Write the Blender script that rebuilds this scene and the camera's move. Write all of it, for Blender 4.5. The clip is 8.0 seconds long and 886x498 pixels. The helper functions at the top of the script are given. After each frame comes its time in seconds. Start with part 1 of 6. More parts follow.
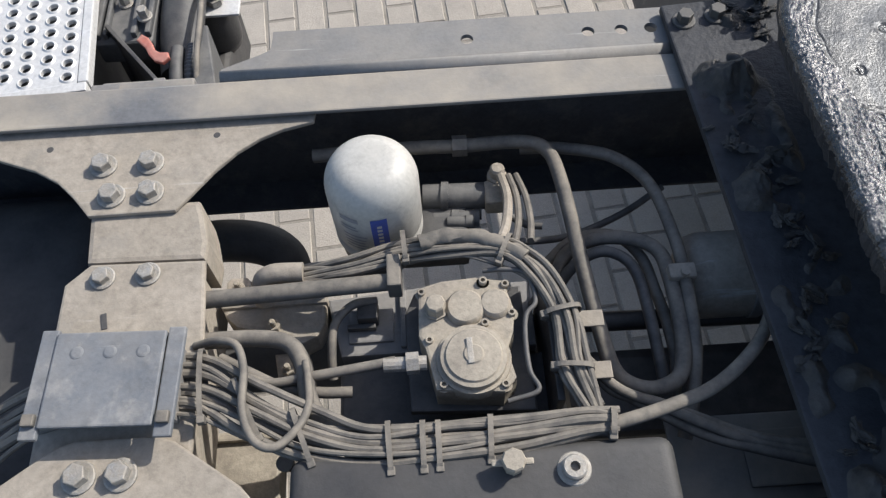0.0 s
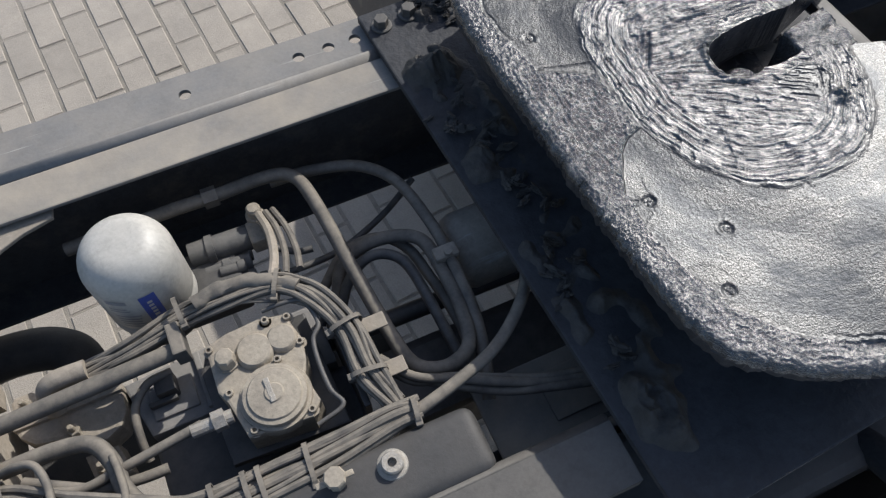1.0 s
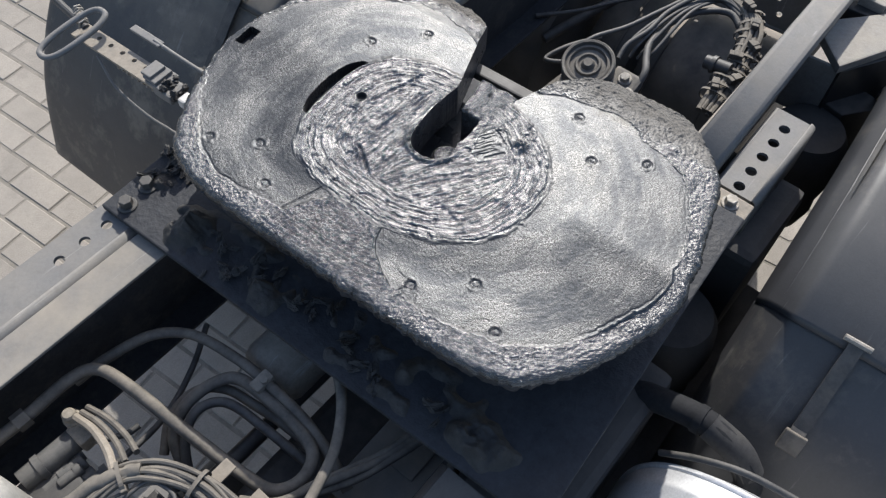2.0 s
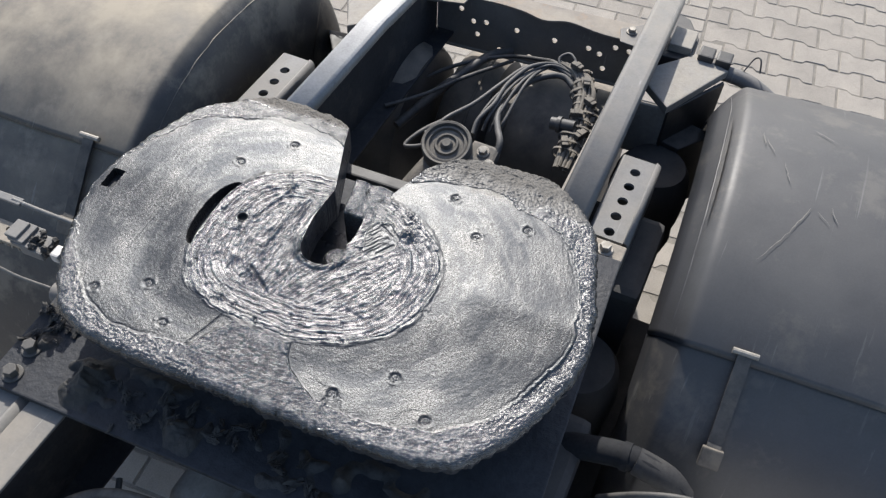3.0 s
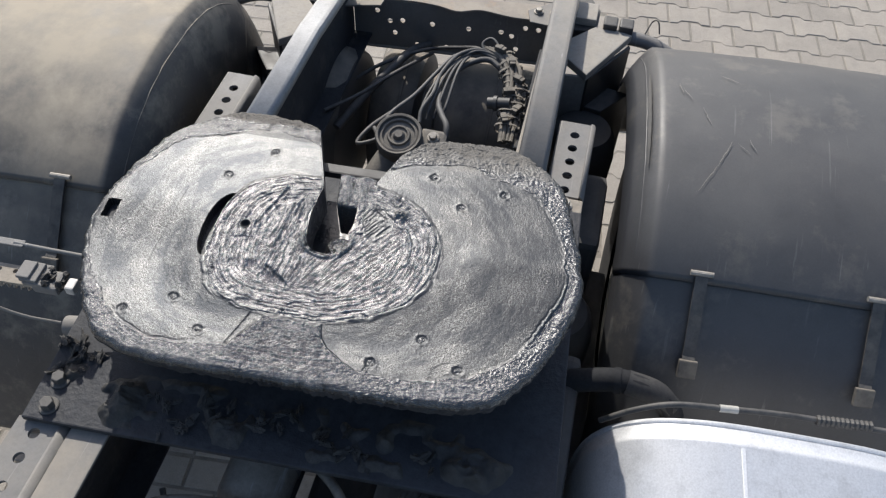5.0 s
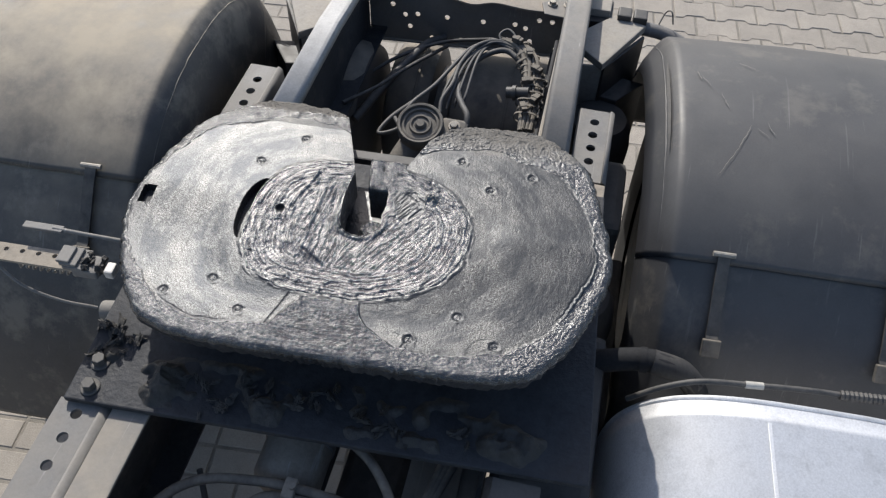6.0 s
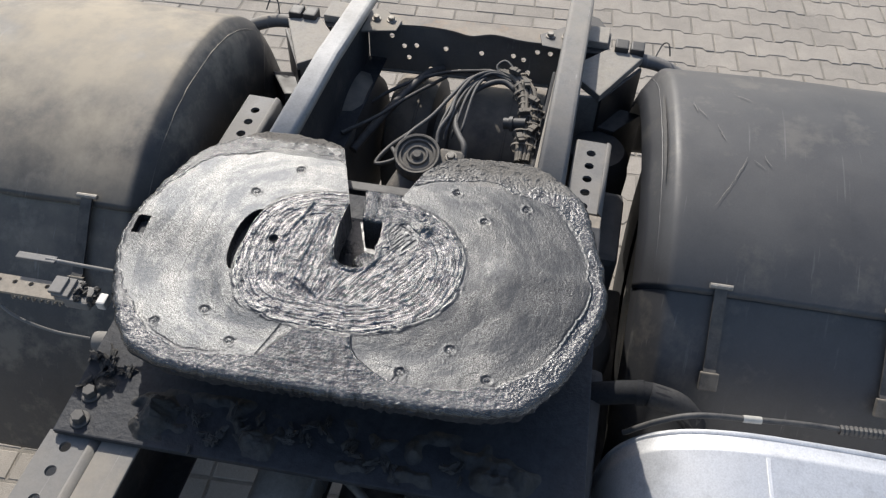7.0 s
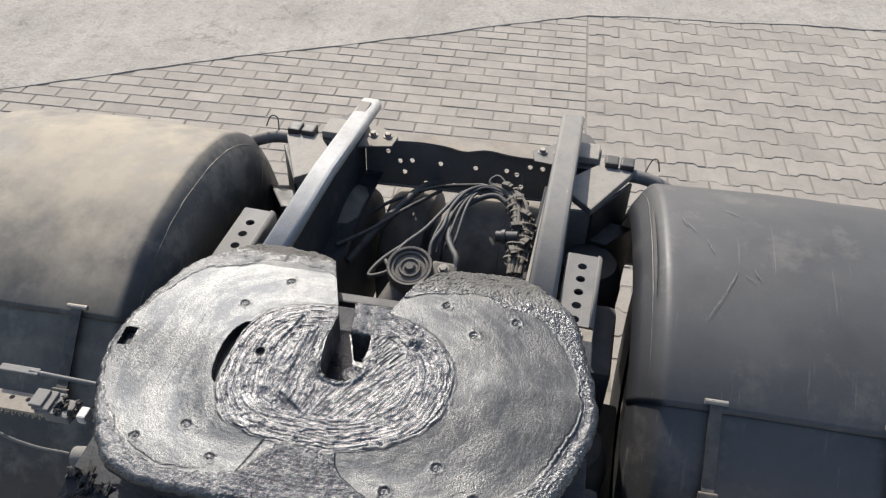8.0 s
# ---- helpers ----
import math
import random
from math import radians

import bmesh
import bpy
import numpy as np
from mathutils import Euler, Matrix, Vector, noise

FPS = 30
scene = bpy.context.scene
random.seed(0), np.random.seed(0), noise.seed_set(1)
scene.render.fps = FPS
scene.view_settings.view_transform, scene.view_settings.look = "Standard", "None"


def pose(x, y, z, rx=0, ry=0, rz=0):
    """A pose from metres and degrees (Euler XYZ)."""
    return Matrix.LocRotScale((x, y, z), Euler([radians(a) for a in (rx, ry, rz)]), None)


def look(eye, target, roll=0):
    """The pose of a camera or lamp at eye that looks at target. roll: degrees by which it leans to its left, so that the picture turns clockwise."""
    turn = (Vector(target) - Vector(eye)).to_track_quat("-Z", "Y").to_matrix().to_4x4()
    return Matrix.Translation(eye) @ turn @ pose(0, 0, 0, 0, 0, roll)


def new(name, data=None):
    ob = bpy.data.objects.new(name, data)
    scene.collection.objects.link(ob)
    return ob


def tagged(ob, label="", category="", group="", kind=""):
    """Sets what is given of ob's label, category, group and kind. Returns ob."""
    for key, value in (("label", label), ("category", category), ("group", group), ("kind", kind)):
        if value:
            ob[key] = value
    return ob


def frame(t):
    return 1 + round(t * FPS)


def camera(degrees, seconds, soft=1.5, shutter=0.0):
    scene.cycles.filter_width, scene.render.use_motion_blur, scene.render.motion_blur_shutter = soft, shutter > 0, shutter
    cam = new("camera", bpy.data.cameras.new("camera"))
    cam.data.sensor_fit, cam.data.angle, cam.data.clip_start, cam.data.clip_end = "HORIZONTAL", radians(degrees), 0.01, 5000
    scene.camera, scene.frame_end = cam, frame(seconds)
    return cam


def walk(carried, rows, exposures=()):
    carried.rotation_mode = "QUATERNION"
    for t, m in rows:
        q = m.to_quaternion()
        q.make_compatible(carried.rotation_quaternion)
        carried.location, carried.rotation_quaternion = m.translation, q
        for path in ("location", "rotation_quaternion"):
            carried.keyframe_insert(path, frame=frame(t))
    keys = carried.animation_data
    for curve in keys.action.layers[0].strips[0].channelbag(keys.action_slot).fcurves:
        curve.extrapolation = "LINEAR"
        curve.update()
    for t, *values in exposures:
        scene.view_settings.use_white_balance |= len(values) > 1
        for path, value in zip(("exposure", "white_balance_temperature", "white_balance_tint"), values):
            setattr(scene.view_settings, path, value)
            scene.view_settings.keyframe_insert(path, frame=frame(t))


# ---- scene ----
cam = camera(58.0, 8.0, soft=1.3)
PATH = [
    (0, (-0.4, -0.537, 1.955), (-0.396, 0.461, 0.222), -3.5),
    (0.5, (-0.355, -0.55, 1.976), (-0.168, 0.415, 0.234), -1.7),
    (1, (-0.31, -0.563, 2.017), (0.098, 0.334, 0.277), -0.0),
    (1.2, (-0.303, -0.561, 2.044), (0.188, 0.295, 0.304), 0.4),
    (1.5, (-0.296, -0.569, 2.119), (0.31, 0.232, 0.39), 0.6),
    (1.7, (-0.295, -0.57, 2.167), (0.413, 0.17, 0.449), 1.3),
    (2, (-0.298, -0.587, 2.212), (0.559, 0.088, 0.536), 2.0),
    (2.2, (-0.297, -0.585, 2.231), (0.638, 0.049, 0.581), 2.2),
    (3.3, (-0.332, -0.528, 2.263), (0.869, -0.086, 0.726), 2.9),
    (3.5, (-0.333, -0.521, 2.271), (0.883, -0.113, 0.736), 3.0),
    (4, (-0.389, -0.496, 2.29), (0.852, -0.163, 0.758), 3.2),
    (4.5, (-0.466, -0.448, 2.32), (0.785, -0.172, 0.784), 3.1),
    (4.7, (-0.482, -0.441, 2.332), (0.761, -0.178, 0.788), 2.8),
    (5.8, (-0.571, -0.375, 2.338), (0.67, -0.133, 0.786), 2.2),
    (6, (-0.573, -0.373, 2.333), (0.674, -0.128, 0.788), 2.2),
    (6.5, (-0.562, -0.381, 2.329), (0.685, -0.129, 0.786), 2.1),
    (7, (-0.559, -0.39, 2.332), (0.737, -0.122, 0.833), 1.9),
    (7.5, (-0.544, -0.4, 2.332), (0.827, -0.112, 0.904), 1.9),
    (8, (-0.547, -0.412, 2.334), (0.935, -0.092, 1.03), 1.8),
]
walk(cam, [(t, look(eye, target, roll)) for t, eye, target, roll in PATH], [(0, 0.38, 6300, 10), (1, 0.09, 6280, 10), (2, 0.28, 6260, 10), (3.5, 0.36, 6340, 10), (4.5, 0.24, 6370, 10), (6, 0.10, 6380, 10), (7, 0.12, 6450, 10), (8, 0.24, 6500, 10)])

# ---- light: low-noon sun from behind and beside the truck, clear sky ----
SUN_EL, SUN_AZ = 40.5, 60.0
world = bpy.data.worlds.new("sky")
scene.world = world
world.use_nodes = True
wn = world.node_tree
sky = wn.nodes.new("ShaderNodeTexSky")
sky.sky_type = "NISHITA"
sky.sun_disc = False
sky.sun_elevation, sky.sun_rotation = radians(SUN_EL), radians(SUN_AZ)
sky.dust_density = 2.0
wn.links.new(sky.outputs[0], wn.nodes["Background"].inputs[0])
wn.nodes["Background"].inputs[1].default_value = 0.14
sun = new("sun", bpy.data.lights.new("sun", "SUN"))
sun.data.energy, sun.data.angle, sun.data.color = 4.2, radians(0.5), (1.0, 0.95, 0.87)
_d = Vector((math.sin(radians(SUN_AZ)) * math.cos(radians(SUN_EL)), math.cos(radians(SUN_AZ)) * math.cos(radians(SUN_EL)), math.sin(radians(SUN_EL))))
sun.matrix_world = look(_d * 20, (0, 0, 0))


# ---- materials ----
def mat(name, c1, c2, rough=(0.5, 0.75), metal=0.0, big=6.0, fine=70.0, bump=0.15, dust=None, dust_amount=0.0, stain=None, stain_amount=0.0, island=0.0, objrand=0.0, spec=0.5, streak=None, depth=0.004, dust_from=(-0.2, 0.85), scratch=0.0, blotch=0.35, crack=0.0, dust_low=0.25):
    m = bpy.data.materials.new(name)
    m.use_nodes = True
    nt = m.node_tree
    N, Lk = nt.nodes, nt.links
    b = N["Principled BSDF"]
    geo = N.new("ShaderNodeNewGeometry")

    def noise_tex(scale, detail=6.0, rough_=0.6, vec=None):
        n = N.new("ShaderNodeTexNoise")
        n.inputs["Scale"].default_value, n.inputs["Detail"].default_value, n.inputs["Roughness"].default_value = scale, detail, rough_
        Lk.new(vec or geo.outputs["Position"], n.inputs["Vector"])
        return n.outputs["Fac"]

    def mapr(src, a, z, lo, hi):
        n = N.new("ShaderNodeMapRange")
        n.inputs[1].default_value, n.inputs[2].default_value, n.inputs[3].default_value, n.inputs[4].default_value = a, z, lo, hi
        Lk.new(src, n.inputs[0])
        return n.outputs[0]

    def mix(fac, a, z, mode="MIX"):
        n = N.new("ShaderNodeMix")
        n.data_type, n.blend_type = "RGBA", mode
        if isinstance(fac, float):
            n.inputs[0].default_value = fac
        else:
            Lk.new(fac, n.inputs[0])
        for k, v in ((6, a), (7, z)):
            if isinstance(v, tuple):
                n.inputs[k].default_value = (*v, 1)
            else:
                Lk.new(v, n.inputs[k])
        return n.outputs[2]

    def times(a, z):
        n = N.new("ShaderNodeMath")
        n.operation = "MULTIPLY"
        Lk.new(a, n.inputs[0])
        if isinstance(z, float):
            n.inputs[1].default_value = z
        else:
            Lk.new(z, n.inputs[1])
        return n.outputs[0]

    vec = None
    if streak:
        mp = N.new("ShaderNodeMapping")
        mp.inputs["Scale"].default_value = streak
        Lk.new(geo.outputs["Position"], mp.inputs["Vector"])
        vec = mp.outputs[0]
    n1, n2 = noise_tex(big, vec=vec), noise_tex(fine, 4.0, 0.65)
    col = mix(mapr(n1, 0.35, 0.65, 0.0, 1.0), c1, c2)
    col = mix(0.45, col, mix(mapr(n2, 0.3, 0.7, 0.0, 1.0), (0.5, 0.5, 0.5), (1.0, 1.0, 1.0)), "MULTIPLY")
    if blotch:
        dark = times(mapr(noise_tex(big * 5.3, 9.0, 0.75), 0.5, 0.66, 0.0, 1.0), blotch)
        col = mix(dark, col, (c1[0] * 0.35, c1[1] * 0.35, c1[2] * 0.35))
    if island or objrand:
        if island:
            r = geo.outputs["Random Per Island"]
        else:
            oi = N.new("ShaderNodeObjectInfo")
            r = oi.outputs["Random"]
        amt = island or objrand
        v = mapr(r, 0.0, 1.0, 1.0 - amt, 1.0)
        cc = N.new("ShaderNodeCombineColor")
        for k in range(3):
            Lk.new(v, cc.inputs[k])
        col = mix(1.0, col, cc.outputs[0], "MULTIPLY")
    rough_out = mapr(n1, 0.3, 0.7, rough[0], rough[1])
    if stain:
        f = times(mapr(noise_tex(big * 2.3, 8.0, 0.7), 0.52, 0.64, 0.0, 1.0), stain_amount)
        col = mix(f, col, stain)
    if dust:
        sx = N.new("ShaderNodeSeparateXYZ")
        Lk.new(geo.outputs["Normal"], sx.inputs[0])
        f = times(mapr(sx.outputs["Z"], dust_from[0], dust_from[1], 0.12, 1.0), mapr(noise_tex(big * 1.7, 7.0, 0.65), 0.32, 0.62, dust_low, 1.0))
        f = times(f, dust_amount)
        col = mix(f, col, dust)
        fr = mapr(f, 0.0, 1.0, 0.0, 1.0)
        rm = N.new("ShaderNodeMix")
        Lk.new(fr, rm.inputs[0])
        Lk.new(rough_out, rm.inputs[2])
        rm.inputs[3].default_value = 0.9
        rough_out = rm.outputs[0]
    if crack:
        nc = noise_tex(0.55, 7.0, 0.62)
        line = mapr(nc, 0.494, 0.5, 0.0, 1.0)
        line2 = mapr(nc, 0.5, 0.506, 1.0, 0.0)
        f = times(times(times(line, line2), mapr(noise_tex(1.3, 3.0), 0.45, 0.6, 0.0, 1.0)), crack)
        col = mix(f, col, (0.16, 0.145, 0.125))
    if scratch:
        for ang, lane in ((0.5, 1.0), (-0.35, 2.0)):
            mp = N.new("ShaderNodeMapping")
            mp.inputs["Rotation"].default_value = (0.0, 0.0, ang)
            mp.inputs["Location"].default_value = (lane, lane, lane)
            mp.inputs["Scale"].default_value = (3.0, 90.0, 12.0)
            Lk.new(geo.outputs["Position"], mp.inputs["Vector"])
            f = times(mapr(noise_tex(1.0, 5.0, 0.6, mp.outputs[0]), 0.64, 0.70, 0.0, 1.0), mapr(noise_tex(big * 0.9 + lane, 3.0), 0.5, 0.6, 0.0, scratch))
            col = mix(f, col, (0.5, 0.49, 0.46))
    Lk.new(col, b.inputs["Base Color"])
    Lk.new(rough_out, b.inputs["Roughness"])
    b.inputs["Metallic"].default_value = metal
    b.inputs["Specular IOR Level"].default_value = spec
    if bump:
        bp = N.new("ShaderNodeBump")
        bp.inputs["Strength"].default_value, bp.inputs["Distance"].default_value = bump, depth
        Lk.new(n2, bp.inputs["Height"])
        Lk.new(bp.outputs[0], b.inputs["Normal"])
    return m


DUST = (0.42, 0.375, 0.31)
M = dict(
    paver=mat("paver", (0.435, 0.39, 0.333), (0.375, 0.34, 0.295), (0.8, 0.95), big=5, fine=240, bump=0.5, blotch=0.18, objrand=0.16, stain=(0.25, 0.23, 0.2), stain_amount=0.25),
    paver_far=mat("paver_far", (0.435, 0.39, 0.333), (0.375, 0.34, 0.295), (0.8, 0.95), big=5, fine=240, bump=0.5, blotch=0.18, island=0.16, stain=(0.25, 0.23, 0.2), stain_amount=0.25),
    sand=mat("joint_sand", (0.31, 0.28, 0.24), (0.24, 0.22, 0.185), (0.9, 1.0), big=12, fine=300, bump=0.6),
    concrete=mat("concrete", (0.46, 0.42, 0.37), (0.38, 0.35, 0.31), (0.85, 0.98), big=2.0, fine=45, bump=0.8, stain=(0.30, 0.27, 0.23), stain_amount=0.5, depth=0.012, crack=0.7, blotch=0.45),
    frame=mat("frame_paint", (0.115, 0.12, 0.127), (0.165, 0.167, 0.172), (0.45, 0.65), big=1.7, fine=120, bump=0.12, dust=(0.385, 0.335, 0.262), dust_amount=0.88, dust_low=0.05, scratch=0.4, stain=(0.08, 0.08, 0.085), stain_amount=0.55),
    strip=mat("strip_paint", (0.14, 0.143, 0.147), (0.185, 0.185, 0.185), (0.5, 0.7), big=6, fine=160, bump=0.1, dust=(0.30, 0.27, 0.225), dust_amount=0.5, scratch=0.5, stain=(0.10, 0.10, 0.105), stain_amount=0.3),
    grease_black=mat("black_grease", (0.036, 0.038, 0.043), (0.058, 0.06, 0.066), (0.45, 0.75), big=10, fine=60, bump=0.6, spec=0.25),
    grease_old=mat("old_grease", (0.026, 0.026, 0.027), (0.045, 0.043, 0.041), (0.45, 0.7), big=30, fine=160, bump=0.5, spec=0.35, dust=(0.13, 0.12, 0.105), dust_amount=0.3, dust_low=0.1),
    # grease in the lock hole; its shade and sky blue are in the colour
    wet_grease_shaded=mat("wet_grease_shaded", (0.03, 0.034, 0.042), (0.045, 0.05, 0.06), (0.22, 0.4), big=14, fine=90, bump=0.35, spec=0.6),
    tan=mat("dusty_cast", (0.30, 0.262, 0.21), (0.365, 0.32, 0.262), (0.75, 0.95), big=9, fine=90, bump=0.25, stain=(0.22, 0.20, 0.17), stain_amount=0.5, scratch=0.45),
    cast=mat("dusty_alloy", (0.30, 0.26, 0.205), (0.38, 0.335, 0.265), (0.6, 0.85), big=14, fine=160, bump=0.25, stain=(0.18, 0.16, 0.13), stain_amount=0.4),
    steel=mat("zinc_bolt", (0.40, 0.39, 0.37), (0.26, 0.25, 0.23), (0.4, 0.65), 0.5, big=60, fine=300, bump=0.3, dust=DUST, dust_amount=0.6, stain=(0.2, 0.18, 0.15), stain_amount=0.5),
    hose=mat("rubber_hose", (0.055, 0.053, 0.05), (0.085, 0.08, 0.073), (0.6, 0.85), big=18, fine=150, bump=0.15, dust=(0.34, 0.297, 0.237), dust_amount=0.52, dust_from=(-0.1, 0.75)),
    hose_dark=mat("dark_hose", (0.02, 0.021, 0.024), (0.035, 0.036, 0.04), (0.4, 0.6), big=18, fine=150, bump=0.1, dust=(0.25, 0.235, 0.21), dust_amount=0.4),
    rubber=mat("tyre_rubber", (0.03, 0.03, 0.032), (0.045, 0.045, 0.047), (0.6, 0.85), big=8, fine=120, bump=0.15, dust=(0.2, 0.185, 0.16), dust_amount=0.25),
    fender=mat("mudguard_plastic", (0.034, 0.036, 0.043), (0.05, 0.052, 0.058), (0.4, 0.52), big=3, fine=220, bump=0.06, dust=(0.25, 0.235, 0.21), dust_amount=0.27, dust_from=(0.3, 1.0), scratch=0.12, blotch=0.25, stain=(0.17, 0.155, 0.13), stain_amount=0.4, dust_low=0.62),
    fender_dusty=mat("dusty_mudguard", (0.045, 0.046, 0.05), (0.06, 0.06, 0.064), (0.42, 0.55), big=2.8, fine=200, bump=0.06, dust=(0.44, 0.378, 0.285), dust_amount=0.82, dust_from=(0.62, 0.96), scratch=0.15, blotch=0.25, stain=(0.24, 0.215, 0.175), stain_amount=0.55, dust_low=0.12, streak=(0.6, 1.6, 1.0)),
    # left ramp only: the sun's shine is put into this pale colour
    ramp=mat("ramp_steel_sunlit", (0.50, 0.50, 0.495), (0.40, 0.40, 0.395), (0.5, 0.65), 0.0, big=8, fine=200, bump=0.08, dust=DUST, dust_amount=0.2),
    drum=mat("drum_rubber", (0.03, 0.03, 0.032), (0.042, 0.042, 0.044), (0.45, 0.6), big=5, fine=90, bump=0.12, dust=(0.34, 0.29, 0.23), dust_amount=0.7, dust_from=(0.45, 0.9), spec=0.5),
    bracket=mat("bracket_paint", (0.27, 0.26, 0.24), (0.36, 0.34, 0.31), (0.6, 0.8), big=9, fine=110, bump=0.25, dust=(0.42, 0.375, 0.31), dust_amount=0.6),
    greybox=mat("grey_moulding", (0.16, 0.16, 0.165), (0.2, 0.2, 0.202), (0.5, 0.7), big=9, fine=150, bump=0.1, dust=(0.34, 0.31, 0.265), dust_amount=0.45),
    greybox_dark=mat("dusty_solenoid", (0.055, 0.057, 0.06), (0.08, 0.082, 0.084), (0.5, 0.7), big=20, fine=150, bump=0.12, dust=(0.24, 0.225, 0.2), dust_amount=0.45),
    casing=mat("dark_casing", (0.03, 0.03, 0.032), (0.045, 0.045, 0.046), (0.5, 0.7), big=7, fine=150, bump=0.1, dust=(0.2, 0.18, 0.15), dust_amount=0.14),
    rail_web=mat("dark_web", (0.038, 0.039, 0.043), (0.056, 0.057, 0.061), (0.6, 0.8), big=6, fine=120, bump=0.12, spec=0.25, stain=(0.12, 0.108, 0.09), stain_amount=0.35),
    # right mounting angle with its shade put into the colour; also greasy plate bolts
    strip_dark=mat("dark_strip", (0.07, 0.067, 0.063), (0.10, 0.095, 0.088), (0.5, 0.7), big=7, fine=150, bump=0.12, dust=(0.24, 0.21, 0.175), dust_amount=0.15),
    strap=mat("strap_rubber", (0.04, 0.04, 0.042), (0.06, 0.058, 0.055), (0.5, 0.7), big=20, fine=150, bump=0.12, dust=(0.26, 0.235, 0.2), dust_amount=0.35, dust_low=0.1),
    # elbow and cuff: the shadow over them is put into dark, dull colours
    elbow=mat("elbow_rubber", (0.026, 0.027, 0.03), (0.038, 0.039, 0.042), (0.75, 0.9), big=12, fine=140, bump=0.12, spec=0.15),
    elbow_cuff=mat("cuff_rubber", (0.05, 0.05, 0.052), (0.075, 0.073, 0.07), (0.75, 0.9), big=12, fine=140, bump=0.12, spec=0.2),
    scuff=mat("scuffed_plastic", (0.20, 0.19, 0.17), (0.28, 0.26, 0.23), (0.7, 0.9), big=40, fine=200, bump=0.2),
    black=mat("black_plastic", (0.028, 0.028, 0.03), (0.042, 0.042, 0.044), (0.35, 0.6), big=20, fine=150, bump=0.1, dust=(0.20, 0.185, 0.16), dust_amount=0.3),
    white=mat("filter_enamel", (0.50, 0.49, 0.455), (0.43, 0.42, 0.39), (0.3, 0.45), big=10, fine=160, bump=0.05, dust=(0.5, 0.46, 0.39), dust_amount=0.3),
    blue=mat("blue_label", (0.02, 0.06, 0.32), (0.03, 0.075, 0.36), (0.4, 0.5), big=30, fine=200, bump=0.02),
    grey_print=mat("grey_print", (0.25, 0.26, 0.28), (0.3, 0.3, 0.32), (0.4, 0.5), big=30, fine=200, bump=0.0),
    alu=mat("tank_aluminium", (0.85, 0.86, 0.875), (0.8, 0.81, 0.825), (0.33, 0.42), 0.4, big=3, fine=250, bump=0.04, dust=(0.6, 0.57, 0.52), dust_amount=0.2),
    galv=mat("galvanised_step", (0.72, 0.71, 0.69), (0.6, 0.595, 0.58), (0.4, 0.55), 0.3, big=20, fine=150, bump=0.1, dust=(0.6, 0.57, 0.52), dust_amount=0.35),
    cover=mat("cover_paint", (0.115, 0.13, 0.15), (0.15, 0.165, 0.185), (0.45, 0.65), big=9, fine=140, bump=0.12, dust=DUST, dust_amount=0.22, scratch=0.6, stain=(0.4, 0.38, 0.34), stain_amount=0.3),
    red=mat("red_lever", (0.45, 0.10, 0.07), (0.5, 0.16, 0.11), (0.45, 0.6), big=30, fine=150, bump=0.05, dust=DUST, dust_amount=0.4),
    flange=mat("dusty_flange", (0.075, 0.072, 0.067), (0.12, 0.112, 0.10), (0.6, 0.85), big=14, fine=140, bump=0.25, dust=(0.34, 0.305, 0.255), dust_amount=0.6, dust_from=(0.2, 0.95), dust_low=0.2),
    rust=mat("rusty_member", (0.16, 0.15, 0.14), (0.24, 0.21, 0.18), (0.6, 0.85), big=6, fine=110, bump=0.2, dust=(0.42, 0.37, 0.30), dust_amount=0.65, stain=(0.33, 0.17, 0.07), stain_amount=0.55),
)


# ---- geometry helpers ----
def part(name, bm, material, parent=None, label="", smooth=False, place=None):
    me = bpy.data.meshes.new(name)
    bm.normal_update()
    bm.to_mesh(me)
    bm.free()
    if smooth:
        me.polygons.foreach_set("use_smooth", [True] * len(me.polygons))
        me.set_sharp_from_angle(angle=radians(38))
    me.materials.append(material)
    ob = new(name, me)
    if parent:
        ob.parent = parent
    if place is not None:
        ob.matrix_basis = place
    if label:
        ob["label"] = label
    return ob


def thing(name, label, category, group="", kind="", at=(0, 0, 0), rz=0.0):
    ob = new(name)
    ob.empty_display_size = 0.05
    ob.matrix_basis = pose(*at, 0, 0, rz)
    return tagged(ob, label, category, group, kind)


def bm_new():
    return bmesh.new()


def bevel_all(bm, w, seg=2):
    bmesh.ops.bevel(bm, geom=list(bm.edges), offset=w, segments=seg, profile=0.6, affect="EDGES", clamp_overlap=True)


def box(x0, x1, y0, y1, z0, z1, w=0.0, seg=2, bm=None):
    b = bmesh.new()
    r = bmesh.ops.create_cube(b, size=1.0)
    for v in r["verts"]:
        v.co = (x0 + (v.co.x + 0.5) * (x1 - x0), y0 + (v.co.y + 0.5) * (y1 - y0), z0 + (v.co.z + 0.5) * (z1 - z0))
    if w:
        bevel_all(b, w, seg)
    if bm is None:
        return b
    join(bm, b)
    return bm


def join(bm, other, m=None):
    """Adds another bmesh to bm."""
    if m is not None:
        other.transform(m)
    vs = [bm.verts.new(v.co) for v in other.verts]
    other.verts.index_update()
    for f in other.faces:
        try:
            bm.faces.new([vs[v.index] for v in f.verts])
        except ValueError:
            pass
    other.free()
    return bm


